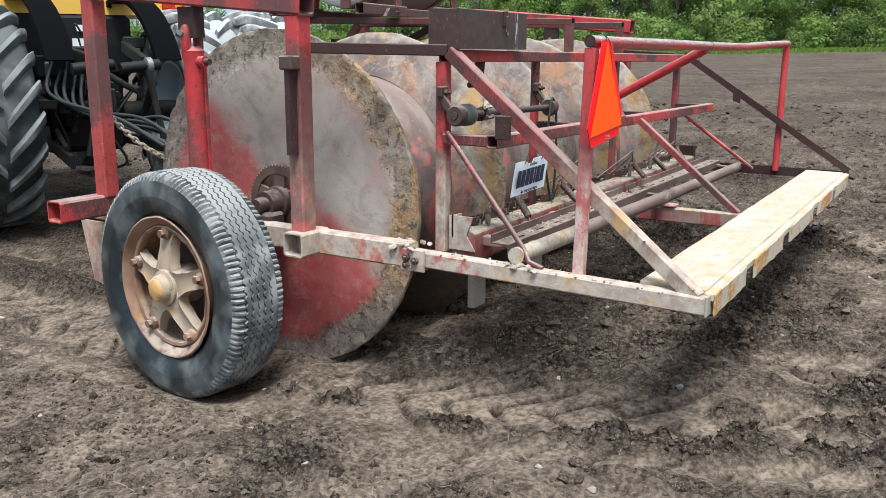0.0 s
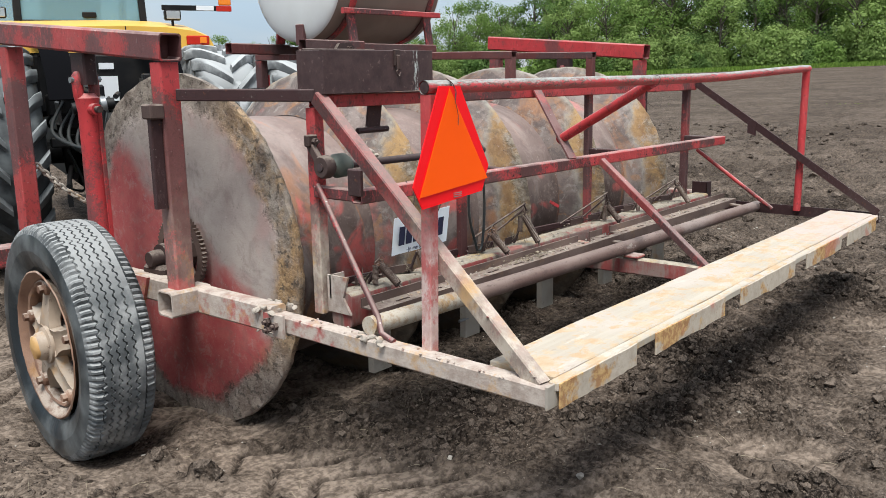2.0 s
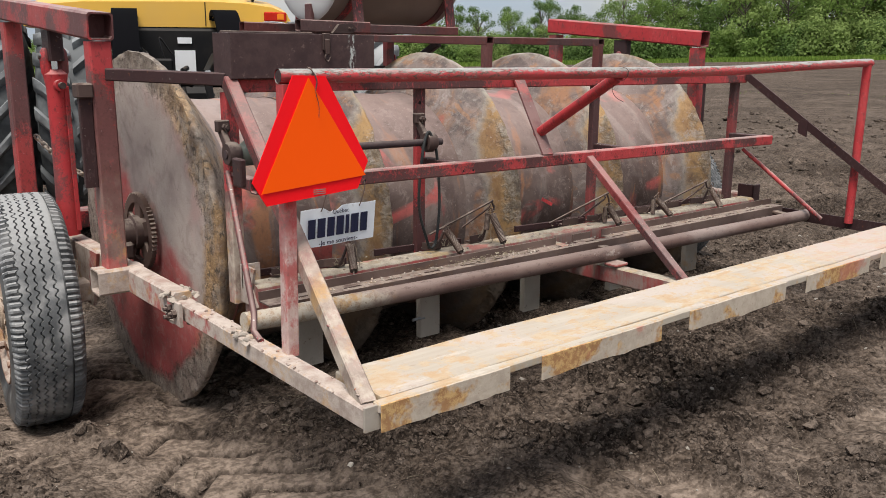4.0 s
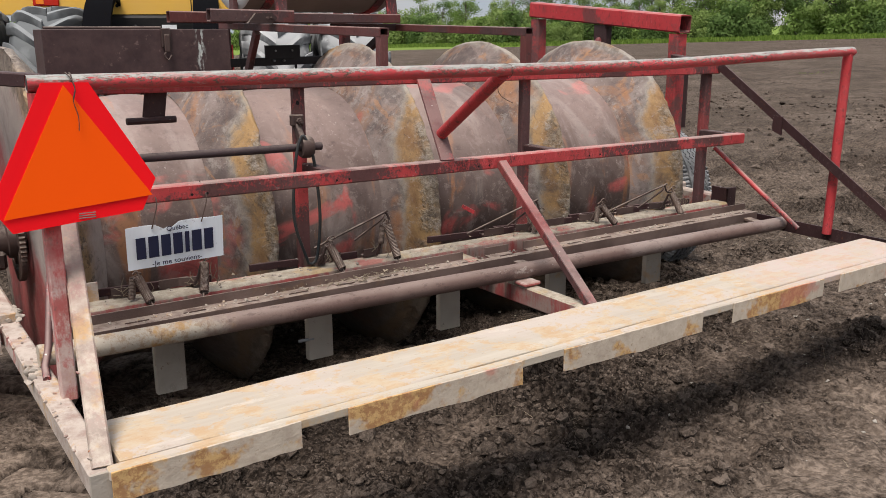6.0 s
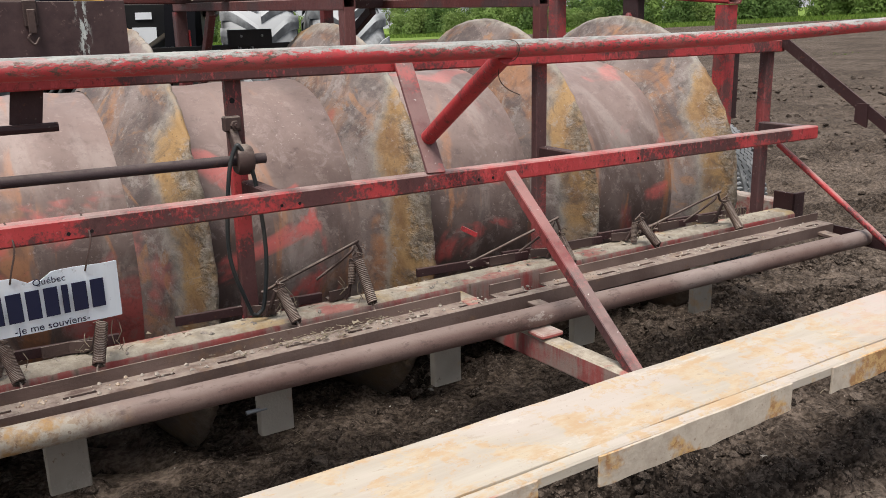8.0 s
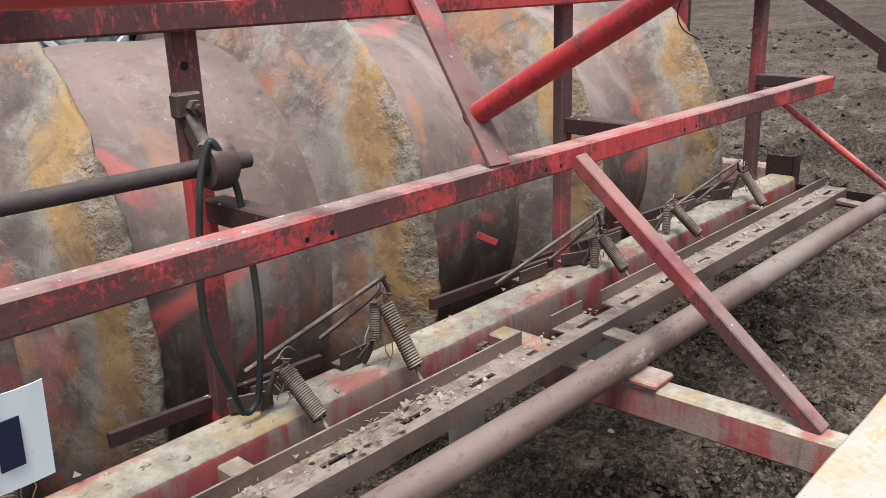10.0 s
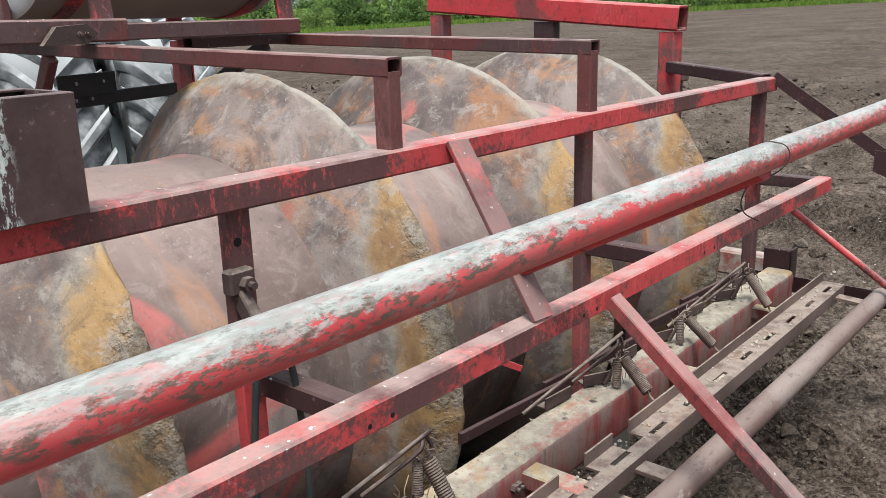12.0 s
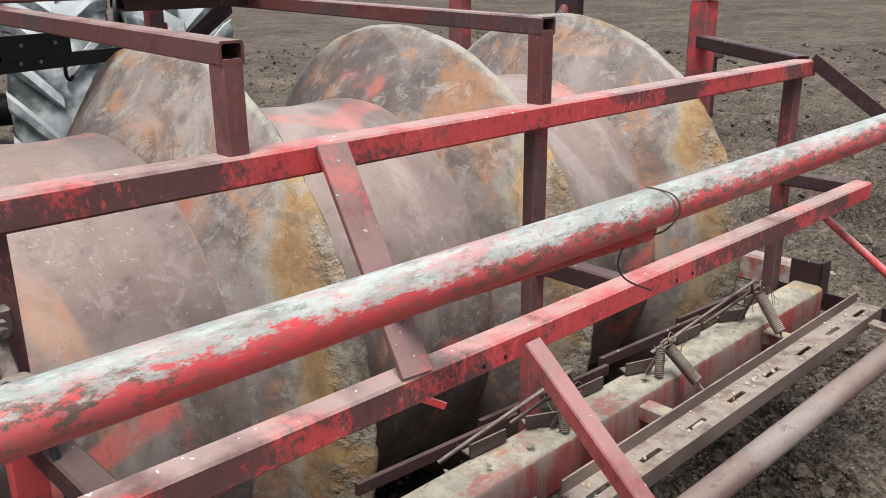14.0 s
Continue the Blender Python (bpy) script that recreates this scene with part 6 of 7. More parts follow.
# ---- number plate ----
def build_plate():
    cx, cz, y = -0.919, 0.978, -0.246
    root = thing("number_plate", (cx, y, cz - 0.075), "weathered white number plate wired to the middle rail", "number plate")
    rot = Matrix.Translation((cx, y, cz)) @ Matrix.Rotation(radians(-1.5), 4, "Y") @ Matrix.Rotation(radians(9), 4, "X")
    w, h = 0.156, 0.0720
    bm = bmesh.new()
    n = 24
    top, low = [], []
    notch = {8: 0.008, 9: 0.016, 10: 0.012, 11: 0.016, 12: 0.008}
    for i in range(n + 1):
        x = -w + 2 * w * i / n
        bow = 0.004 * math.sin(i * 0.5)
        top.append((x, bow, h - notch.get(i, 0)))
        low.append((x, bow * 0.5, -h))
    fr = [bm.verts.new(rot @ V(p)) for p in top], [bm.verts.new(rot @ V(p)) for p in low]
    bk = [bm.verts.new(rot @ V((p[0], p[1] + 0.0015, p[2]))) for p in top], [bm.verts.new(rot @ V((p[0], p[1] + 0.0015, p[2]))) for p in low]
    for i in range(n):
        bm.faces.new((fr[1][i], fr[1][i + 1], fr[0][i + 1], fr[0][i]))
        bm.faces.new((bk[0][i], bk[0][i + 1], bk[1][i + 1], bk[1][i]))
        bm.faces.new((fr[0][i], fr[0][i + 1], bk[0][i + 1], bk[0][i]))
        bm.faces.new((fr[1][i + 1], fr[1][i], bk[1][i], bk[1][i + 1]))
    bm.faces.new((fr[0][0], bk[0][0], bk[1][0], fr[1][0]))
    bm.faces.new((fr[1][n], bk[1][n], bk[0][n], fr[0][n]))
    part("plate_sheet", bm, M_PLATE, root)
    # characters as plain bars
    x = -0.128
    for k, wd in enumerate((0.030, 0.032, 0.030, 0.030, 0.014, 0.032, 0.030)):
        bm = box_bm((x, -0.0062, -0.036), (x + wd, -0.0045, 0.036))
        bmesh.ops.transform(bm, matrix=rot, verts=bm.verts)
        part("character_bar", bm, M_INK, root)
        x += wd + 0.0085
    for words, size, px, pz in (("-Je me souviens-", 0.0225, 0.0, -0.066), ("Québec", 0.020, 0.005, 0.047)):
        cu = bpy.data.curves.new("motto", "FONT")
        cu.body, cu.size, cu.align_x, cu.extrude = words, size * 1.1, "CENTER", 0.0006
        ob = new("motto", cu)
        me = bpy.data.meshes.new_from_object(ob)
        bpy.data.objects.remove(ob)
        me.materials.append(M_INK)
        me.transform(Matrix.Translation(-V((cx, y, cz - 0.075))) @ rot @ Matrix.Translation((px, -0.0056, pz)) @ Matrix.Rotation(radians(90), 4, "X"))
        ob = new("motto", me)
        ob.parent = root
    for sx in (-0.075, 0.085):
        p = rot @ V((sx, -0.002, 0.060))
        part("wire_loop", rod_bm(curve_pts([p, p + V((0.006, -0.01, 0.03)), (p.x + 0.02, MIDY - 0.03, mid_z(p.x) - 0.02), (p.x + 0.01, MIDY, mid_z(p.x) + 0.03)], 5), 0.0022, 5), M_RUST, root)


build_plate()

# ---- lifting shaft with its bearings, cable ----
shaft = thing("cross_shaft", (-0.8, -0.066, 1.20), "brown round shaft in two bearings behind the rail", "shaft")
part("shaft_rod", rod_bm([(-1.26, -0.074, 1.238), (-0.307, -0.074, 1.226)], 0.0145, 16), M_SHAFT, shaft, smooth=40)
for x, z in ((-1.235, 1.238), (-0.370, 1.228)):
    part("bearing", lathe_bm((x, -0.075, z), "x", [(-0.022, 0.016), (-0.022, 0.036), (-0.012, 0.042), (0.012, 0.042), (0.022, 0.036), (0.022, 0.016)], 20), M_RUST, shaft, smooth=40)
    part("bearing_arm", bar_bm((x, -0.06, z), (x, 0.006, z + 0.085), 0.030, 0.022, (1, 0, 0)), M_RUST, shaft)
    part("bearing_foot", box_bm((x - 0.024, -0.018, z + 0.070), (x + 0.024, 0.008, z + 0.112), 0.004), M_RUST, shaft)
    bolt(shaft, (x + 0.004, -0.018, z + 0.088), (0, -1, 0), 0.013)
part("coupling", lathe_bm((-1.165, -0.075, 1.237), "x", [(-0.05, 0.016), (-0.045, 0.028), (-0.02, 0.044), (0.02, 0.044), (0.045, 0.028), (0.05, 0.016)], 20), M_GREEN, shaft, smooth=40)
# bolted flange coupling, caked with dried mud
for x, r in ((-1.022, 0.030), (-1.000, 0.027)):
    bm = lathe_bm((x, -0.075, 1.235), "x", [(-0.008, 0.015), (-0.008, r), (0.008, r), (0.008, 0.015)], 16)
    rough_up(bm, 0.005, 40, 2)
    part("coupling_flange", bm, M_RUST, shaft, smooth=40)
for k in range(4):
    a = 0.5 + k * math.pi / 2
    y, z = -0.075 + 0.029 * math.cos(a), 1.235 + 0.029 * math.sin(a)
    bm = rod_bm([(-1.038, y, z), (-0.982, y, z)], 0.0085, 6)
    rough_up(bm, 0.004, 60, k)
    part("coupling_bolt", bm, M_LEG if k == 1 else M_RUST, shaft)
part("mud_cake", rod_bm([(-1.030, -0.080, 1.262), (-1.012, -0.083, 1.276), (-0.994, -0.080, 1.268)], [0.008, 0.013, 0.009], 8), M_SCRAPER, shaft, smooth=60)
part("wire_end", rod_bm([(-1.036, -0.08, 1.27), (-1.040, -0.085, 1.30), (-1.033, -0.088, 1.315)], 0.0022, 5), M_LEG, shaft)
part("crank_plate", box_bm((-1.345, -0.36, 1.165), (-1.325, -0.30, 1.255), 0.004), M_MAROON, shaft)
cable = thing("black_cable", (-0.36, -0.08, 0.76), "looped black cable hanging from the shaft bearing", "cable")
part("cable_run", rod_bm(curve_pts([(-0.39, -0.10, 0.795), (-0.437, -0.095, 0.97), (-0.423, -0.098, 1.18), (-0.396, -0.095, 1.264), (-0.380, -0.101, 1.257), (-0.353, -0.103, 1.18), (-0.335, -0.100, 0.98), (-0.350, -0.10, 0.83), (-0.370, -0.10, 0.792), (-0.39, -0.10, 0.795)], 8), 0.0060, 8), M_HOSE, cable, smooth=60)
# bolt holes along the middle rail and in the post
for x in (-0.342, -0.292, 0.279, 0.332, 0.868, 0.931, -0.86, -0.81):
    part("bolt_hole", rod_bm([(x, MIDY - 0.0245, mid_z(x) - 0.009), (x, MIDY - 0.0256, mid_z(x) - 0.009)], 0.0045, 10), M_BLACK, FR)
part("bolt_hole", rod_bm([(-0.362, -0.0005, 1.381), (-0.362, -0.0018, 1.381)], 0.0075, 12), M_BLACK, FR)
# wire twisted round the rail
wire = thing("loose_wire", (0.08, -0.66, 1.39), "thin rusty wire twisted round the rail", "wire")
part("wire_run", rod_bm(curve_pts([(0.070, -0.677, 1.5365), (0.081, -0.702, 1.530), (0.087, -0.7075, 1.512), (0.085, -0.692, 1.489), (0.065, -0.664, 1.475), (0.073, -0.647, 1.445), (0.097, -0.644, 1.420), (0.130, -0.655, 1.402)], 6), 0.0011, 5), M_RUST, wire)

# ---- tank on its cradle over the frame ----
CR = thing("tank_cradle", (0.37, 0.9, 1.60), "dark red tube cradle on two arms above the roller", "cradle")
for x, xf, braced in ((0.002, 0.076, (1.37, 1.66, 1.30)), (0.718, 0.838, (1.33, 1.75, 1.46))):
    part("cradle_post", tube_bm((x, 0.0, top_z(x) + 0.0245), (x, 0.0, 1.624), 0.036, 0.040, up=(0, 1, 0)), M_CRADLE, CR)
    # the arms spread and rise a little towards the tractor
    part("cradle_arm", tube_bm((x, -0.02, 1.632), (xf, 1.93, 1.664), 0.040, 0.036), M_CRADLE, CR)
    part("arm_leg", tube_bm((xf, 1.90, 0.75), (xf, 1.90, 1.644), 0.055, 0.055, up=(0, 1, 0)), M_SCUFF, CR)
    part("leg_plate", box_bm((xf + 0.0285, 1.872, 1.36), (xf + 0.0365, 1.926, 1.56), 0.002), M_BRIGHT, CR, "bright red plate on the leg")
    y0, y1, z1 = braced
    xm = x + (xf - x) * y0 / 1.93
    part("arm_brace", bar_bm((xm, y0, 1.632), (xm + (xf - x) * 0.3, y1, z1), 0.045, 0.030, (1, 0, 0)), M_CRADLE if x < 0.5 else M_MAROON, CR)
for y in (1.10, 1.72):
    # each beam is spliced from a deeper and a slimmer tube
    part("cradle_beam", tube_bm((-0.29, y, 1.708), (0.13, y, 1.703), 0.06, 0.060), M_CRADLE, CR)
    part("cradle_beam", tube_bm((0.13, y, 1.698), (0.738, y, 1.696), 0.056, 0.046), M_CRADLE, CR)
lug = part("rusty_lug", plate_bm([(-0.12, 1.066, 1.672), (0.0, 1.066, 1.672), (0.03, 1.066, 1.697), (0.0, 1.066, 1.722), (-0.08, 1.066, 1.717)], 0.022), M_RUST, CR, "rusty lifting lug")
for x in (-0.02, 0.0):
    bolt(lug, (x, 1.050, 1.697), (0, -1, 0), 0.008)
part("front_bar", tube_bm((0.40, 1.20, 1.655), (0.80, 1.20, 1.655), 0.05, 0.034), M_MAROON, CR)


def build_tank():
    c, r, x0, x1 = V((0, 1.42, 2.090)), 0.36, -0.045, 0.785
    root = thing("liquid_tank", (0.37, 1.42, 1.70), "grey-white round tank with red steel bands", "tank")
    shell = [(x0 + 0.015, r - 0.004), (x0 + 0.04, r), (x1 - 0.04, r), (x1 - 0.015, r - 0.004)]
    part("shell", lathe_bm(c, "x", shell, 72), M_TANKB, root, "dull brown tank shell", smooth=40)
    for s, x in ((-1, x0 + 0.015), (1, x1 - 0.015)):
        prof = [(x + s * 0.055 * math.cos(k / 12 * math.pi / 2), max((r - 0.004) * math.sin(k / 12 * math.pi / 2), 0.0005)) for k in range(13)]
        part("end_cap", lathe_bm(c, "x", prof if s > 0 else prof, 72), M_TANK, root, "domed grey-white tank end", smooth=60)
    for x in (0.075, 0.70):
        part("band", lathe_bm(c, "x", [(x - 0.022, r + 0.001), (x - 0.022, r + 0.007), (x + 0.022, r + 0.007), (x + 0.022, r + 0.001)], 72), M_RED, root, "red steel band", smooth=30)
        for y in (1.10, 1.72):
            part("saddle", plate_bm([(x - 0.03, y, 1.716), (x + 0.03, y, 1.716), (x + 0.03, y + (0.05 if y < 1.4 else -0.05), 2.04), (x - 0.03, y + (0.05 if y < 1.4 else -0.05), 2.04)], 0.012), M_RED, root)
    part("side_rail", bar_bm((-0.02, 1.075, 1.89), (0.765, 1.075, 1.89), 0.03, 0.03), M_RED, root)
    part("foot_lug", box_bm((-0.075, 1.34, 1.719), (-0.050, 1.40, 1.83), 0.003), M_RED, root)


build_tank()

# ---- tractor ----
# built in its own frame: x across, y ahead from the rear edge of the fenders; turned and set down at the end
XT, YT = 0.0, 3.88


def tractor_wheel_bm():
    tyre = bmesh.new()
    w = 0.27
    prof = [(-0.20, 0.42), (-0.24, 0.47), (-0.27, 0.56), (-0.272, 0.66), (-0.25, 0.75), (-0.20, 0.790), (-0.10, 0.805), (0, 0.81), (0.10, 0.805), (0.20, 0.790), (0.25, 0.75), (0.272, 0.66), (0.27, 0.56), (0.24, 0.47), (0.20, 0.42)]
    lathe_bm((0, 0, 0), "x", prof, 64, tyre)
    return tyre


def build_tractor():
    root = thing("tractor", (0, 0, 0), "yellow farm tractor with big lugged rear tyres", "tractor")
    cz = 0.92
    # one yellow deck over both wheels, higher in the middle, rising towards the cab
    bm = bmesh.new()
    half = [(1.03, 1.728), (1.03, 1.765), (0.985, 1.855), (0.86, 1.905), (0.62, 1.935), (0.30, 1.945)]
    # the fender on the other side bulges further out over its wheel
    outline = half + [(-x - 0.26 * max(x - 0.30, 0) / 0.73, z - 0.012) for x, z in half[::-1]]
    rings = []
    for y, lift, inset in ((4.12, 0.0, 1.0), (4.15, 0.012, 0.995), (4.40, 0.060, 0.985), (4.75, 0.085, 0.97), (5.25, 0.060, 0.95)):
        rings.append([bm.verts.new((XT + x * inset, y, z + (lift if z > 1.80 else 0))) for x, z in outline])
    n = len(outline)
    for u, v in zip(rings, rings[1:]):
        for i in range(n):
            bm.faces.new((u[i], u[(i + 1) % n], v[(i + 1) % n], v[i]))
    bm.faces.new(rings[0][::-1])
    bm.faces.new(rings[-1])
    bmesh.ops.recalc_face_normals(bm, faces=bm.faces)
    deck = part("fender_deck", bm, M_YELLOW, root, "yellow fender deck over both rear wheels", smooth=28)
    for x in (0.27,):
        part("deck_seam", box_bm((XT + x - 0.004, 4.116, 1.735), (XT + x + 0.004, 4.1195, 1.94)), M_BLACK, deck)
    for s, off in ((-1, 0.80), (1, 0.93), (-1, 1.45), (1, 1.56)):
        c = V((XT + s * off, YT, cz))
        bm = tractor_wheel_bm()
        bmesh.ops.translate(bm, vec=c, verts=bm.verts)
        wheel = part("rear_tyre", bm, M_TTYRE if s < 0 else M_TDUST, root, "dusty black tractor tyre with deep lugs", smooth=40)
        n = 21
        for half in (-1, 1):
            for k in range(n):
                a0 = 2 * math.pi * (k + (0.5 if half > 0 else 0)) / n
                bm = bmesh.new()
                prev = None
                for u in range(6):
                    t = u / 5
                    x = half * (0.012 + 0.262 * t)
                    a = a0 - 0.34 * t
                    rb = 0.80 - (0.05 * max(t - 0.7, 0) / 0.3 if t > 0.7 else 0)
                    rt = 0.858 - (0.055 * max(t - 0.75, 0) / 0.25 if t > 0.75 else 0)
                    hw = 0.028 + 0.012 * t
                    sec = []
                    for da, r in ((-hw * 1.5, rb), (-hw * 1.08, rt - 0.014), (-hw * 0.72, rt), (hw * 0.72, rt), (hw * 1.08, rt - 0.014), (hw * 1.5, rb)):
                        q = a + da / 0.83
                        sec.append(bm.verts.new(c + V((x, r * math.cos(q), r * math.sin(q)))))
                    if prev:
                        for i in range(5):
                            bm.faces.new((prev[i], prev[i + 1], sec[i + 1], sec[i]))
                    else:
                        bm.faces.new(sec)
                    prev = sec
                bm.faces.new(prev[::-1])
                bmesh.ops.recalc_face_normals(bm, faces=bm.faces)
                part("lug", bm, M_TLUG if s < 0 else M_TLUGP, wheel, smooth=45)
        prof = [(-0.20, 0.43), (-0.21, 0.41), (-0.17, 0.39), (-0.10, 0.38), (-0.06, 0.30), (-0.04, 0.16), (-0.05, 0.0)] if s < 0 else [(-0.20, 0.43), (-0.21, 0.41), (-0.18, 0.395), (-0.02, 0.38), (0.02, 0.30), (0.0, 0.16), (0.0, 0.0)]
        part("wheel_disc", lathe_bm(c, "x", prof, 48), M_TRIM, root, "pale grey wheel disc", smooth=40)
        if off > 1:
            continue
        part("axle_housing", rod_bm([(XT + s * 0.2, YT, cz), (XT + s * 0.75, YT, cz)], 0.09, 20), M_BLACK, root, smooth=40)
        # black mudguard close over the inner half of the tyre
        bm = bmesh.new()
        rows = []
        for i in range(15):
            q = radians(60 + 92 * i / 14)
            rows.append([bm.verts.new((XT + s * w, YT + r * math.cos(q), cz + r * math.sin(q))) for w, r in ((0.30, 0.90), (0.30, 0.945), (0.50, 0.945), (0.50, 0.93), (0.32, 0.93), (0.32, 0.90))])
        for u, v in zip(rows, rows[1:]):
            for i in range(6):
                j = (i + 1) % 6
                bm.faces.new((u[i], u[j], v[j], v[i]))
        bm.faces.new(rows[0][::-1])
        bm.faces.new(rows[-1])
        bmesh.ops.recalc_face_normals(bm, faces=bm.faces)
        part("mudguard", bm, M_MATT, root, "black mudguard", smooth=40)
        # black inner wall under the fender deck
        part("fender_wall", box_bm((XT + s * 0.475 - 0.015, 4.25, 1.15), (XT + s * 0.475 + 0.015, 5.25, 1.735), 0.006), M_BLACK, root, "black inner fender wall")
        tx = XT + s * 0.88
        tl = part("tail_lamp", box_bm((tx - 0.10, 4.100, 1.785), (tx + 0.10, 4.125, 1.865), 0.008), M_LENS_RED, deck, "red tail lamp")
        part("lamp_reflector", box_bm((tx + s * 0.045 - 0.03, 4.096, 1.80), (tx + s * 0.045 + 0.03, 4.101, 1.852), 0.002), M_LENS_ORANGE, tl, "orange indicator half")
        part("fender_bolt", rod_bm([(XT + s * 0.33, 4.119, 1.79), (XT + s * 0.33, 4.110, 1.79)], 0.014, 12), M_BLACK, deck)
        wl = part("work_lamp", box_bm((XT + s * 0.70 - 0.07, 4.20, 2.000), (XT + s * 0.70 + 0.07, 4.27, 2.09), 0.012), M_BLACK, root, "black work lamp")
        part("lamp_glass", box_bm((XT + s * 0.70 - 0.058, 4.193, 2.010), (XT + s * 0.70 + 0.058, 4.201, 2.08), 0.003), M_CHROME, wl)
        part("lamp_stem", rod_bm([(XT + s * 0.70, 4.24, 1.92), (XT + s * 0.70, 4.24, 2.005)], 0.012, 8), M_BLACK, wl)
    # bar with lamps at the outside
    part("lamp_bar", box_bm((XT + 0.62, 4.25, 2.09), (XT + 1.2, 4.28, 2.135), 0.004), M_BLACK, root)
    part("lamp_bar_stripe", box_bm((XT + 0.92, 4.246, 2.092), (XT + 1.08, 4.250, 2.133), 0.001), M_WHITE, root, "white reflective stripe")
    part("side_lamp", box_bm((XT + 1.13, 4.24, 2.14), (XT + 1.24, 4.28, 2.23), 0.008), M_LENS_ORANGE, root, "orange flasher lamp")
    part("side_lamp", box_bm((XT + 1.10, 4.235, 2.085), (XT + 1.24, 4.246, 2.135), 0.003), M_LENS_RED, root, "red marker lamp")
    # cab
    for x in (-0.52, 0.52):
        part("cab_pillar", bar_bm((XT + x, 4.60, 1.98), (XT + x * 0.96, 4.70, 3.05), 0.06, 0.07, (0, 1, 0)), M_BLACK, root)
    part("cab_roof", box_bm((XT - 0.72, 4.45, 3.0), (XT + 0.72, 6.1, 3.2), 0.06), M_YELLOW, root)
    part("window_frame", bar_bm((XT - 0.54, 4.60, 1.995), (XT + 0.54, 4.60, 1.995), 0.05, 0.035), M_BLACK, root)
    ob = part("window_pane", plate_bm([(XT - 0.49, 4.602, 2.01), (XT + 0.49, 4.602, 2.01), (XT + 0.47, 4.70, 3.0), (XT - 0.47, 4.70, 3.0)], 0.006), M_GLASS, root)
    ob.visible_shadow = False
    for q in (-1, 1):
        ob = part("side_pane", plate_bm([(XT + q * 0.55, 4.64, 1.99), (XT + q * 0.66, 5.25, 1.99), (XT + q * 0.64, 5.25, 3.0), (XT + q * 0.53, 4.74, 3.0)], 0.006), M_GLASS, root)
        ob.visible_shadow = False
        part("side_window_frame", bar_bm((XT + q * 0.55, 4.63, 1.985), (XT + q * 0.67, 5.28, 1.985), 0.03, 0.03), M_BLACK, root)
    part("cab_floor", box_bm((XT - 0.6, 4.7, 1.60), (XT + 0.6, 6.0, 1.72), 0.02), M_BLACK, root)
    for s in (-1, 1):
        part("cab_side", box_bm((XT + s * 0.64 - 0.02, 5.26, 1.72), (XT + s * 0.64 + 0.02, 6.0, 2.1), 0.01), M_BLACK, root)
        part("front_pillar", box_bm((XT + s * 0.6 - 0.03, 5.95, 1.9), (XT + s * 0.6 + 0.03, 6.02, 3.05), 0.01), M_BLACK, root)
    part("seat", box_bm((XT - 0.25, 5.1, 1.72), (XT + 0.25, 5.5, 2.45), 0.06), M_BLACK, root)
    part("wiper_motor", box_bm((XT + 0.0, 4.585, 2.035), (XT + 0.12, 4.602, 2.085), 0.008), M_BLACK, root)
    part("engine_hood", box_bm((XT - 0.42, 6.0, 1.1), (XT + 0.42, 8.0, 1.9), 0.1), M_YELLOW, root)
    part("chassis", box_bm((XT - 0.27, 3.72, 0.62), (XT + 0.27, 7.8, 1.22), 0.05), M_BLACK, root, "black transmission housing")
    part("rear_housing", box_bm((XT - 0.5, 4.1, 1.2), (XT + 0.5, 4.6, 1.74), 0.05), M_BLACK, root)
    for s in (-1, 1):
        fw = lathe_bm((XT + s * 0.95, 7.2, 0.66), "x", [(-0.18, 0.30), (-0.2, 0.45), (-0.15, 0.58), (0, 0.60), (0.15, 0.58), (0.2, 0.45), (0.18, 0.30)], 40)
        part("front_tyre", fw, M_TTYRE, root, smooth=40)
    # linkage at the back
    for s in (-1, 1):
        x = XT + s * 0.17
        part("lift_arm", bar_bm((XT + s * 0.30, 3.75, 1.46), (x, 2.93, 1.34), 0.05, 0.09), M_BLACK, root)
        part("lift_rod", rod_bm([(x, 2.88, 1.30), (x + s * 0.05, 2.90, 1.0), (x + s * 0.12, 2.92, 0.68)], [0.030, 0.022, 0.03], 14), M_IRON, root, smooth=40)
        part("lift_shaft", rod_bm([(x - 0.20, 2.90, 1.30), (x + 0.09, 2.90, 1.33)], 0.042, 16), M_BLACK, root, smooth=40)
        part("lift_clevis", rod_bm([(x - 0.012, 2.90, 1.320), (x - 0.008, 2.90, 1.3205), (x + 0.03, 2.90, 1.324), (x + 0.034, 2.90, 1.3245)], [0.046, 0.060, 0.060, 0.046], 18), M_STEEL, root, "bare steel clevis", smooth=40)
        part("lower_link", bar_bm((XT + s * 0.32, 3.9, 0.70), (XT + s * 0.46, 2.75, 0.66), 0.035, 0.09), M_BLACK, root)
        part("stabiliser", rod_bm([(XT + s * 0.30, 3.8, 0.86), (XT + s * 0.44, 2.95, 0.74)], 0.018, 10), M_BLACK, root, smooth=40)
    part("top_link", rod_bm([(XT, 3.6, 1.30), (XT, 2.9, 1.18), (XT, 2.6, 1.15)], [0.03, 0.024, 0.03], 12), M_BLACK, root, smooth=40)
    part("valve_block", box_bm((XT - 0.40, 3.46, 1.12), (XT - 0.05, 3.56, 1.46), 0.015), M_BLACK, root)
    for i in range(6):
        xx = XT - 0.37 + i * 0.06
        part("coupler", rod_bm([(xx, 3.46, 1.38 - 0.09 * (i % 2)), (xx, 3.40, 1.38 - 0.09 * (i % 2))], 0.018, 10), M_STEEL if i % 3 == 0 else M_BLACK, root, smooth=40)
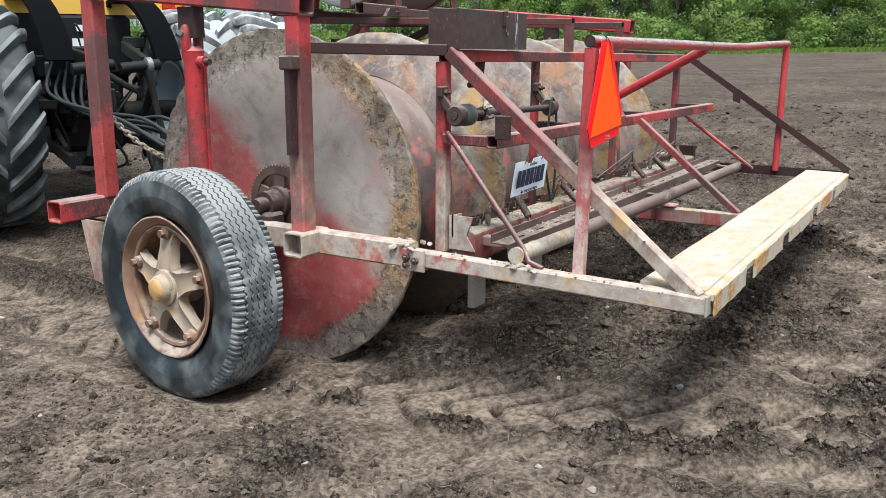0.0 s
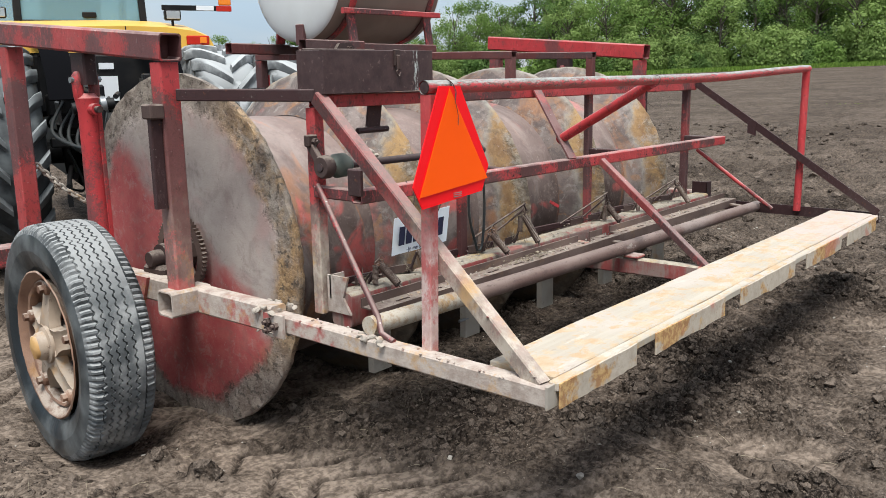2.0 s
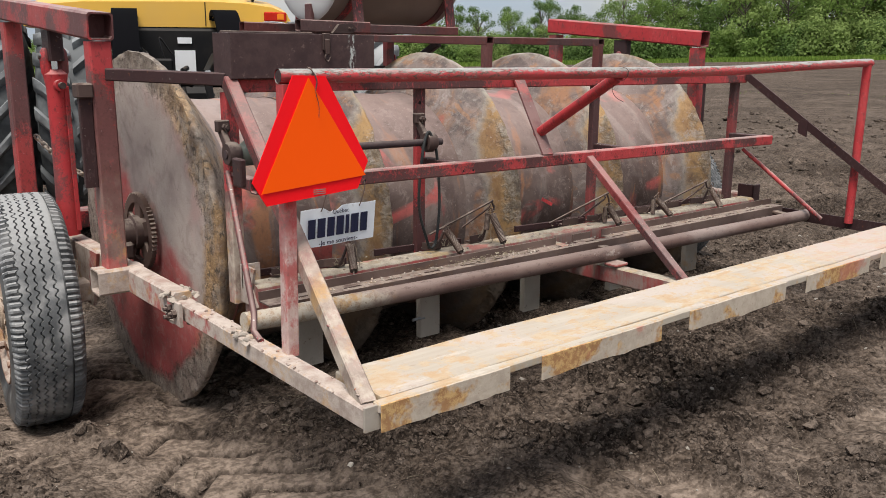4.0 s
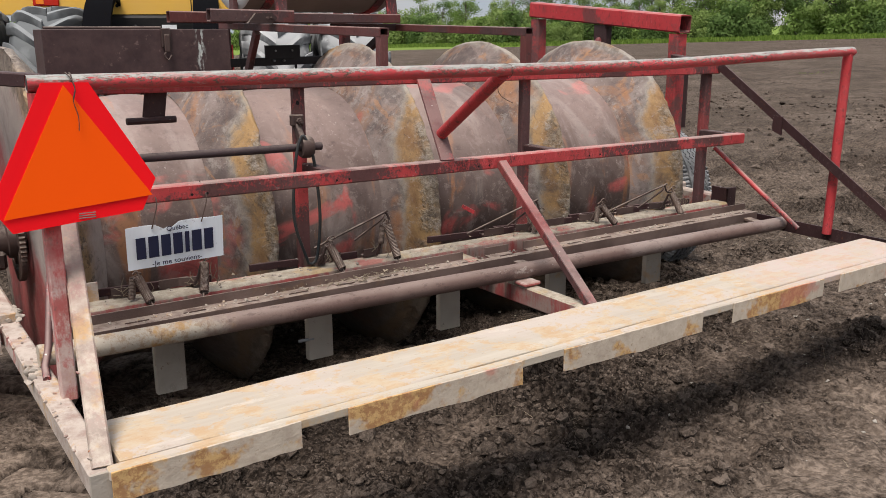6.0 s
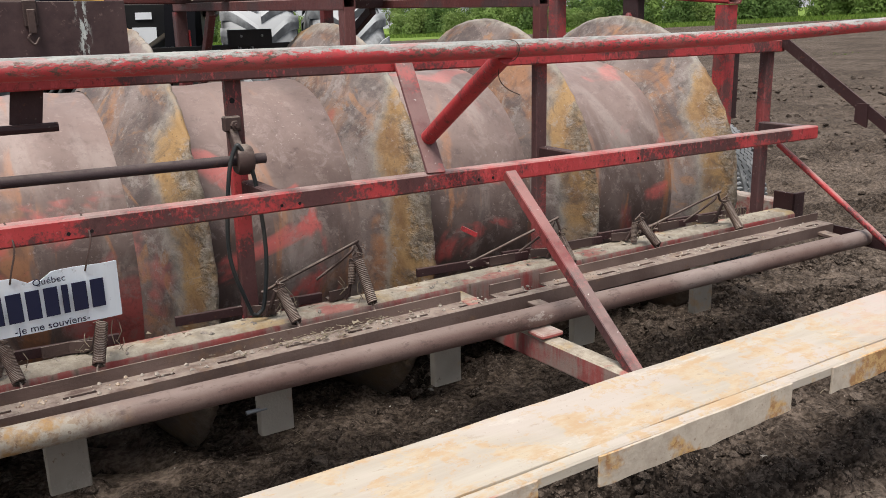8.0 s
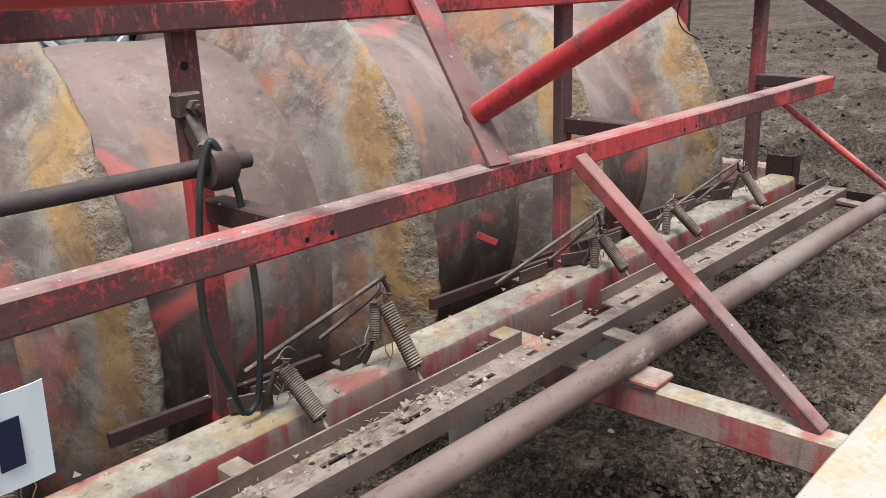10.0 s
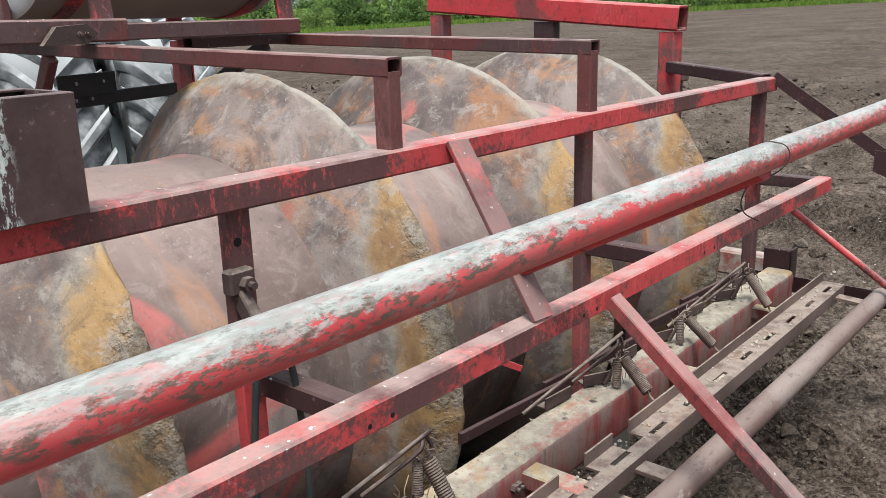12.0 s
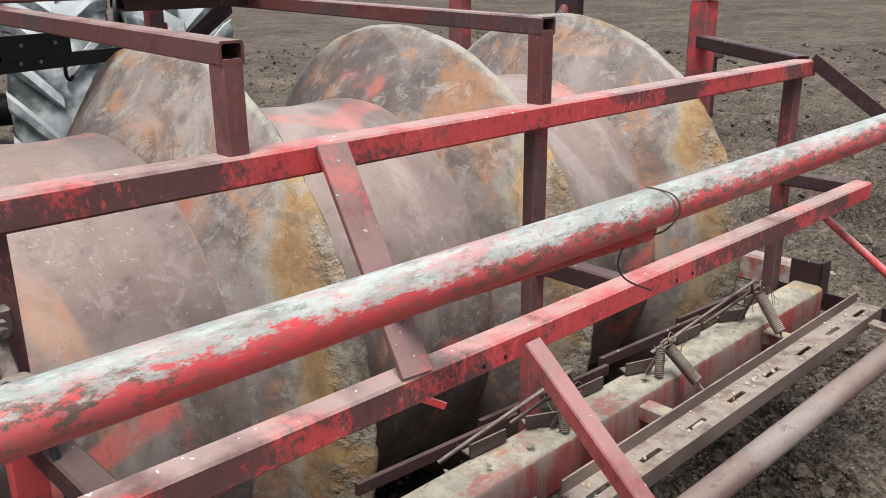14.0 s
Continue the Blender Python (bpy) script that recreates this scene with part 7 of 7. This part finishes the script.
    part("sticker", box_bm((XT + 0.02, 4.085, 1.583), (XT + 0.14, 4.095, 1.635), 0.0), M_WHITE, root, "white warning sticker")
    part("sticker", box_bm((XT - 0.01, 4.085, 1.315), (XT + 0.165, 4.095, 1.525), 0.0), M_WHITE, root, "white warning sticker")
    for i in range(7):
        z = 1.40 - 0.012 * i
        a = (XT - 0.36 + i * 0.055, 3.42, 1.36 - 0.07 * (i % 2))
        b = (XT - 0.50 + i * 0.05, 3.0 - 0.03 * i, 1.12 - 0.03 * i)
        c = (XT - 0.25 + i * 0.05, 2.35, 0.98 - 0.04 * (i % 3))
        d = (XT - 0.1 + i * 0.04, 1.95, 0.82)
        part("hose", rod_bm(curve_pts([a, b, c, d], 7), 0.013, 8), M_HOSE, root, smooth=60)
    # pipes, fittings and brackets on the back of the transmission
    g = random.Random(31)
    for i in range(26):
        x, y, z = XT + g.uniform(-0.42, 0.40), g.uniform(3.45, 3.72), g.uniform(0.72, 1.50)
        if i % 3 == 0:
            sx, sy, sz = g.uniform(0.03, 0.09), g.uniform(0.03, 0.10), g.uniform(0.03, 0.12)
            part("fitting", box_bm((x - sx, y - sy, z - sz), (x + sx, y + sy, z + sz), 0.012), M_BLACK if i % 2 else M_IRON, root)
        elif i % 3 == 1:
            part("fitting", rod_bm([(x, y, z), (x + g.uniform(-0.05, 0.05), y - g.uniform(0.05, 0.14), z + g.uniform(-0.03, 0.05))], g.uniform(0.014, 0.032), 10), M_IRON, root, smooth=40)
        else:
            q = [(x, y, z), (x + g.uniform(-0.12, 0.12), y - g.uniform(0.05, 0.15), z + g.uniform(0.0, 0.14)), (x + g.uniform(-0.25, 0.25), y - g.uniform(0.0, 0.1), z - g.uniform(0.05, 0.25)), (x + g.uniform(-0.25, 0.25), 3.72, z - g.uniform(0.1, 0.35))]
            part("pipe", rod_bm(curve_pts(q, 6), g.uniform(0.006, 0.012), 8), M_HOSE if i % 2 else M_IRON, root, smooth=60)
    for s in (-1, 1):
        cyl = part("lift_cylinder", rod_bm([(XT + s * 0.34, 3.62, 0.78), (XT + s * 0.40, 3.42, 1.18)], 0.032, 16), M_BLACK, root, smooth=40)
        part("piston_rod", rod_bm([(XT + s * 0.40, 3.42, 1.18), (XT + s * 0.42, 3.34, 1.34)], 0.016, 12), M_STEEL, cyl, "bright piston rod", smooth=40)
    root.location = (-0.866, 0.837, 0.045)
    root.rotation_euler = (0, 0, radians(-20))
    return root


build_tractor()
# hitch bar with holes across the back of the tractor
hb = thing("hitch_bar", (0.35, 1.76, 1.445), "black punched hitch bar bolted to the cradle leg", "hitch")
HB, HU = V((0.36, 1.765, 0)), V((math.cos(radians(15)), math.sin(radians(15)), 0))


def along(s, z, out=0.0):
    return HB + HU * s + V((HU.y, -HU.x, 0)) * out + V((0, 0, z))


part("bar", bar_bm(along(-0.75, 1.466), along(0.44, 1.466), 0.018, 0.046), M_BAR, hb)
part("plate", bar_bm(along(-0.130, 1.518, 0.014), along(0.120, 1.518, 0.014), 0.008, 0.075), M_BAR, hb)
for s, z in ((-0.07, 1.47), (0.0, 1.47), (-0.06, 1.525), (0.06, 1.525), (-0.42, 1.466)):
    part("bolt_head", rod_bm([along(s, z, 0.008), along(s, z, 0.024)], 0.006, 8), M_STEEL, hb)
part("hook", rod_bm(curve_pts([along(0.10, 1.445), along(0.10, 1.415), along(0.112, 1.40), along(0.125, 1.41)], 5), 0.007, 8), M_BAR, hb, smooth=60)


def build_chain():
    """Safety chain hanging from the front post to the drawbar, link by link."""
    root = thing("safety_chain", (-1.1, 1.6, 0.95), "rusty steel chain hanging at the front post", "chain")
    pts = curve_pts([(-1.40, 1.79, 1.16), (-1.31, 1.72, 1.04), (-1.20, 1.64, 0.95), (-1.05, 1.58, 0.90)], 7)
    for i, (a, b) in enumerate(zip(pts, pts[1:])):
        d = (b - a).normalized()
        u = d.orthogonal().normalized() if i % 2 else d.cross(d.orthogonal()).normalized()
        c = (a + b) / 2
        ln = (b - a).length * 0.75
        ring = [c + d * ln * math.cos(t) + u * 0.011 * math.sin(t) for t in [k * math.pi / 5 for k in range(11)]]
        part("link", rod_bm(ring, 0.0058, 6, None, False), M_SCRAPER, root, smooth=60)


build_chain()


# ---- trees along the far edge of the field ----
def leaf_cloud(bm, center, radius, count, size, g):
    for _ in range(count):
        while True:
            p = V((g.uniform(-1, 1), g.uniform(-1, 1), g.uniform(-1, 1)))
            if 0.25 < p.length < 1:
                break
        out = p.normalized()
        p = V(center) + V((p.x * radius, p.y * radius, p.z * radius * 0.8))
        a = (V((g.uniform(-1, 1), g.uniform(-1, 1), g.uniform(-0.6, 1))) * 0.55 + out).normalized()
        b = a.orthogonal().normalized()
        b = (b * math.cos(g.uniform(0, 6)) + a.cross(b) * math.sin(g.uniform(0, 6))).normalized()
        c = a.cross(b)
        s = size * g.uniform(0.6, 1.4)
        vs = [bm.verts.new(p + b * s), bm.verts.new(p + c * s * 0.6), bm.verts.new(p - b * s * 0.9), bm.verts.new(p - c * s * 0.65)]
        bm.faces.new(vs)


def build_tree(name, height, spread, leaves, mat, seed, bare=0.0, label="", low=0.18):
    g = random.Random(seed)
    root = new(name)
    tagged(root, label, "tree", "trees at the field edge")
    bm = bmesh.new()
    pts = [V((0, 0, -0.3)), V((g.uniform(-0.2, 0.2), g.uniform(-0.2, 0.2), height * 0.4)), V((g.uniform(-0.4, 0.4), g.uniform(-0.4, 0.4), height * 0.85))]
    rod_bm(curve_pts(pts, 4), [0.17 * (1 - 0.8 * k / 8) for k in range(9)], 7, bm)
    crown = bmesh.new()
    n = int(12 + height * 1.6)
    for k in range(n):
        f = g.uniform(low, 1.0)
        z = height * f
        a = g.uniform(0, 6.28)
        reach = spread * (0.35 + 0.65 * math.sin(math.pi * min(max((f - low * 0.6) / (1.08 - low * 0.6), 0), 1))) * g.uniform(0.45, 1.05)
        tip = V((math.cos(a) * reach, math.sin(a) * reach, z))
        st = V((0, 0, z * 0.72))
        rod_bm([st, (st + tip) / 2 + V((0, 0, 0.15)), tip], [0.06, 0.04, 0.012], 5, bm)
        if g.random() > bare:
            leaf_cloud(crown, tip, spread * g.uniform(0.30, 0.50), int(leaves / n * g.uniform(0.6, 1.4)), 0.145, g)
    part("trunk", bm, M_BARK, root)
    part("crown", crown, mat, root)
    return root


def build_shrub(name, r, leaves, mat, seed, label):
    g = random.Random(seed)
    root = new(name)
    tagged(root, label, "shrub", "shrubs at the field edge")
    bm, crown = bmesh.new(), bmesh.new()
    for k in range(9):
        a, h = g.uniform(0, 6.28), g.uniform(0.5, 1.5) * r
        tip = V((math.cos(a) * r * g.uniform(0.1, 0.9), math.sin(a) * r * g.uniform(0.1, 0.9), h))
        rod_bm([V((0, 0, -0.1)), tip * 0.5 + V((0, 0, 0.1)), tip], [0.05, 0.03, 0.01], 5, bm)
        leaf_cloud(crown, tip * 0.92, r * 0.5, leaves // 9, 0.125, g)
        leaf_cloud(crown, V((tip.x, tip.y, tip.z * 0.4)), r * 0.5, leaves // 12, 0.125, g)
    part("stems", bm, M_BARK, root)
    part("crown", crown, mat, root)
    return root


def plant_edge():
    g = random.Random(21)
    trees = [build_tree("tree", 11.5, 3.4, 4600, M_LEAF_A, 1, 0.05, "broad young-leaved tree in spring green"), build_tree("tree", 13.0, 3.0, 4600, M_LEAF_B, 2, 0.05, "tall dark green tree in a row"),
             build_tree("tree", 9.5, 3.2, 4200, M_LEAF_C, 3, 0.05, "pale green tree with fresh leaves"), build_tree("tree", 12.0, 2.4, 1500, M_LEAF_C, 4, 0.55, "half-bare grey tree with thin leaves"),
             build_tree("tree", 10.5, 3.7, 4800, M_LEAF_A, 5, 0.0, "wide leafy tree in spring green"), build_tree("tree", 12.2, 3.3, 4600, M_LEAF_B, 6, 0.1, "dark green tree with an open crown")]
    shrubs = [build_shrub("shrub", 1.6, 2000, M_LEAF_A, 7, "leafy green shrub before the wood"), build_shrub("shrub", 2.1, 2400, M_LEAF_C, 8, "pale green willow shrub before the wood"), build_shrub("shrub", 1.8, 2000, M_LEAF_B, 9, "dark green shrub before the wood")]
    used = set()

    def put(master, ang, dist, scale):
        x, y = dist * math.cos(ang), dist * math.sin(ang)
        m = Matrix.Translation((x, y, float(ground_z(x, y)) - 0.15)) @ Matrix.Rotation(g.uniform(0, 6.28), 4, "Z")
        if master.name not in used:
            used.add(master.name)
            master.matrix_world = m @ Matrix.Scale(scale, 4)
        else:
            ob = copy_thing(master, m)
            ob.scale = (scale, scale, scale)

    # angles in degrees from the machine's right-hand side towards the tractor
    a = -14.0
    while a < 100:
        # the wood stands nearest and tallest to the right, and draws back behind the tractor
        back = 1.0 + max(a - 50, 0) / 40.0
        for row in range(3 if a < 44 else 2):
            d = (109 + row * 5 + g.uniform(-2.5, 2.5)) * back
            t = g.choice(trees if row else trees[:3] + trees[4:])
            put(t, radians(a + g.uniform(-0.9, 0.9)), d, g.uniform(0.80, 1.08) * (1.12 if a < 34 else 0.80 if a < 42 else 0.58))
        a += 1.75 / back ** 0.3
    for k in range(280):
        ang = g.uniform(-14, 100)
        back = 1.0 + max(ang - 50, 0) / 40.0
        put(g.choice(shrubs), radians(ang), g.uniform(103, 109) * back, g.uniform(0.7, 1.5))
    # behind the camera the field ends in the same wood, thinner
    for k in range(26):
        put(g.choice(trees), radians(110 + k * 9.0), g.uniform(150, 175), g.uniform(0.8, 1.1))


plant_edge()


def grass_strip():
    """Tall meadow grass at the foot of the trees, and a thin row of weeds nearer in the field."""
    g = np.random.default_rng(9)

    def blades(name, ang, dist, hgt, wid, label):
        n = len(ang)
        x, y = dist * np.cos(ang), dist * np.sin(ang)
        z = ground_z(x, y) - 0.05
        yaw = g.uniform(0, 6.283, n)
        dx, dy = np.cos(yaw) * wid, np.sin(yaw) * wid
        lean = g.uniform(-0.35, 0.35, (n, 2)) * hgt[:, None]
        p = np.stack([np.stack([x - dx, y - dy, z], -1), np.stack([x + dx, y + dy, z], -1), np.stack([x + dx * 0.5 + lean[:, 0], y + dy * 0.5 + lean[:, 1], z + hgt * 0.8], -1), np.stack([x - dx * 0.3 + lean[:, 0], y - dy * 0.3 + lean[:, 1], z + hgt], -1)], 1)
        me = bpy.data.meshes.new(name)
        me.from_pydata(p.reshape(-1, 3), [], np.arange(n * 4).reshape(-1, 4))
        me.materials.append(M_GRASS)
        tagged(new(name, me), label, "grass", kind="stuff")

    n = 90000
    ang = np.radians(g.uniform(-14, 100, n))
    back = 1.0 + np.maximum(np.degrees(ang) - 50, 0) / 40.0
    blades("meadow_grass", ang, g.uniform(88, 112, n) * back, g.uniform(0.08, 0.5, n), g.uniform(0.03, 0.09, n), "strip of tall bright meadow grass before the trees")
    n = 2600
    t = g.uniform(-8, 60, n)
    x, y = 22.9 + g.normal(0, 0.25, n), t
    blades("field_weeds", np.arctan2(y, x), np.hypot(x, y), g.uniform(0.02, 0.07, n), g.uniform(0.01, 0.03, n), "thin green row of weeds in the field")


grass_strip()
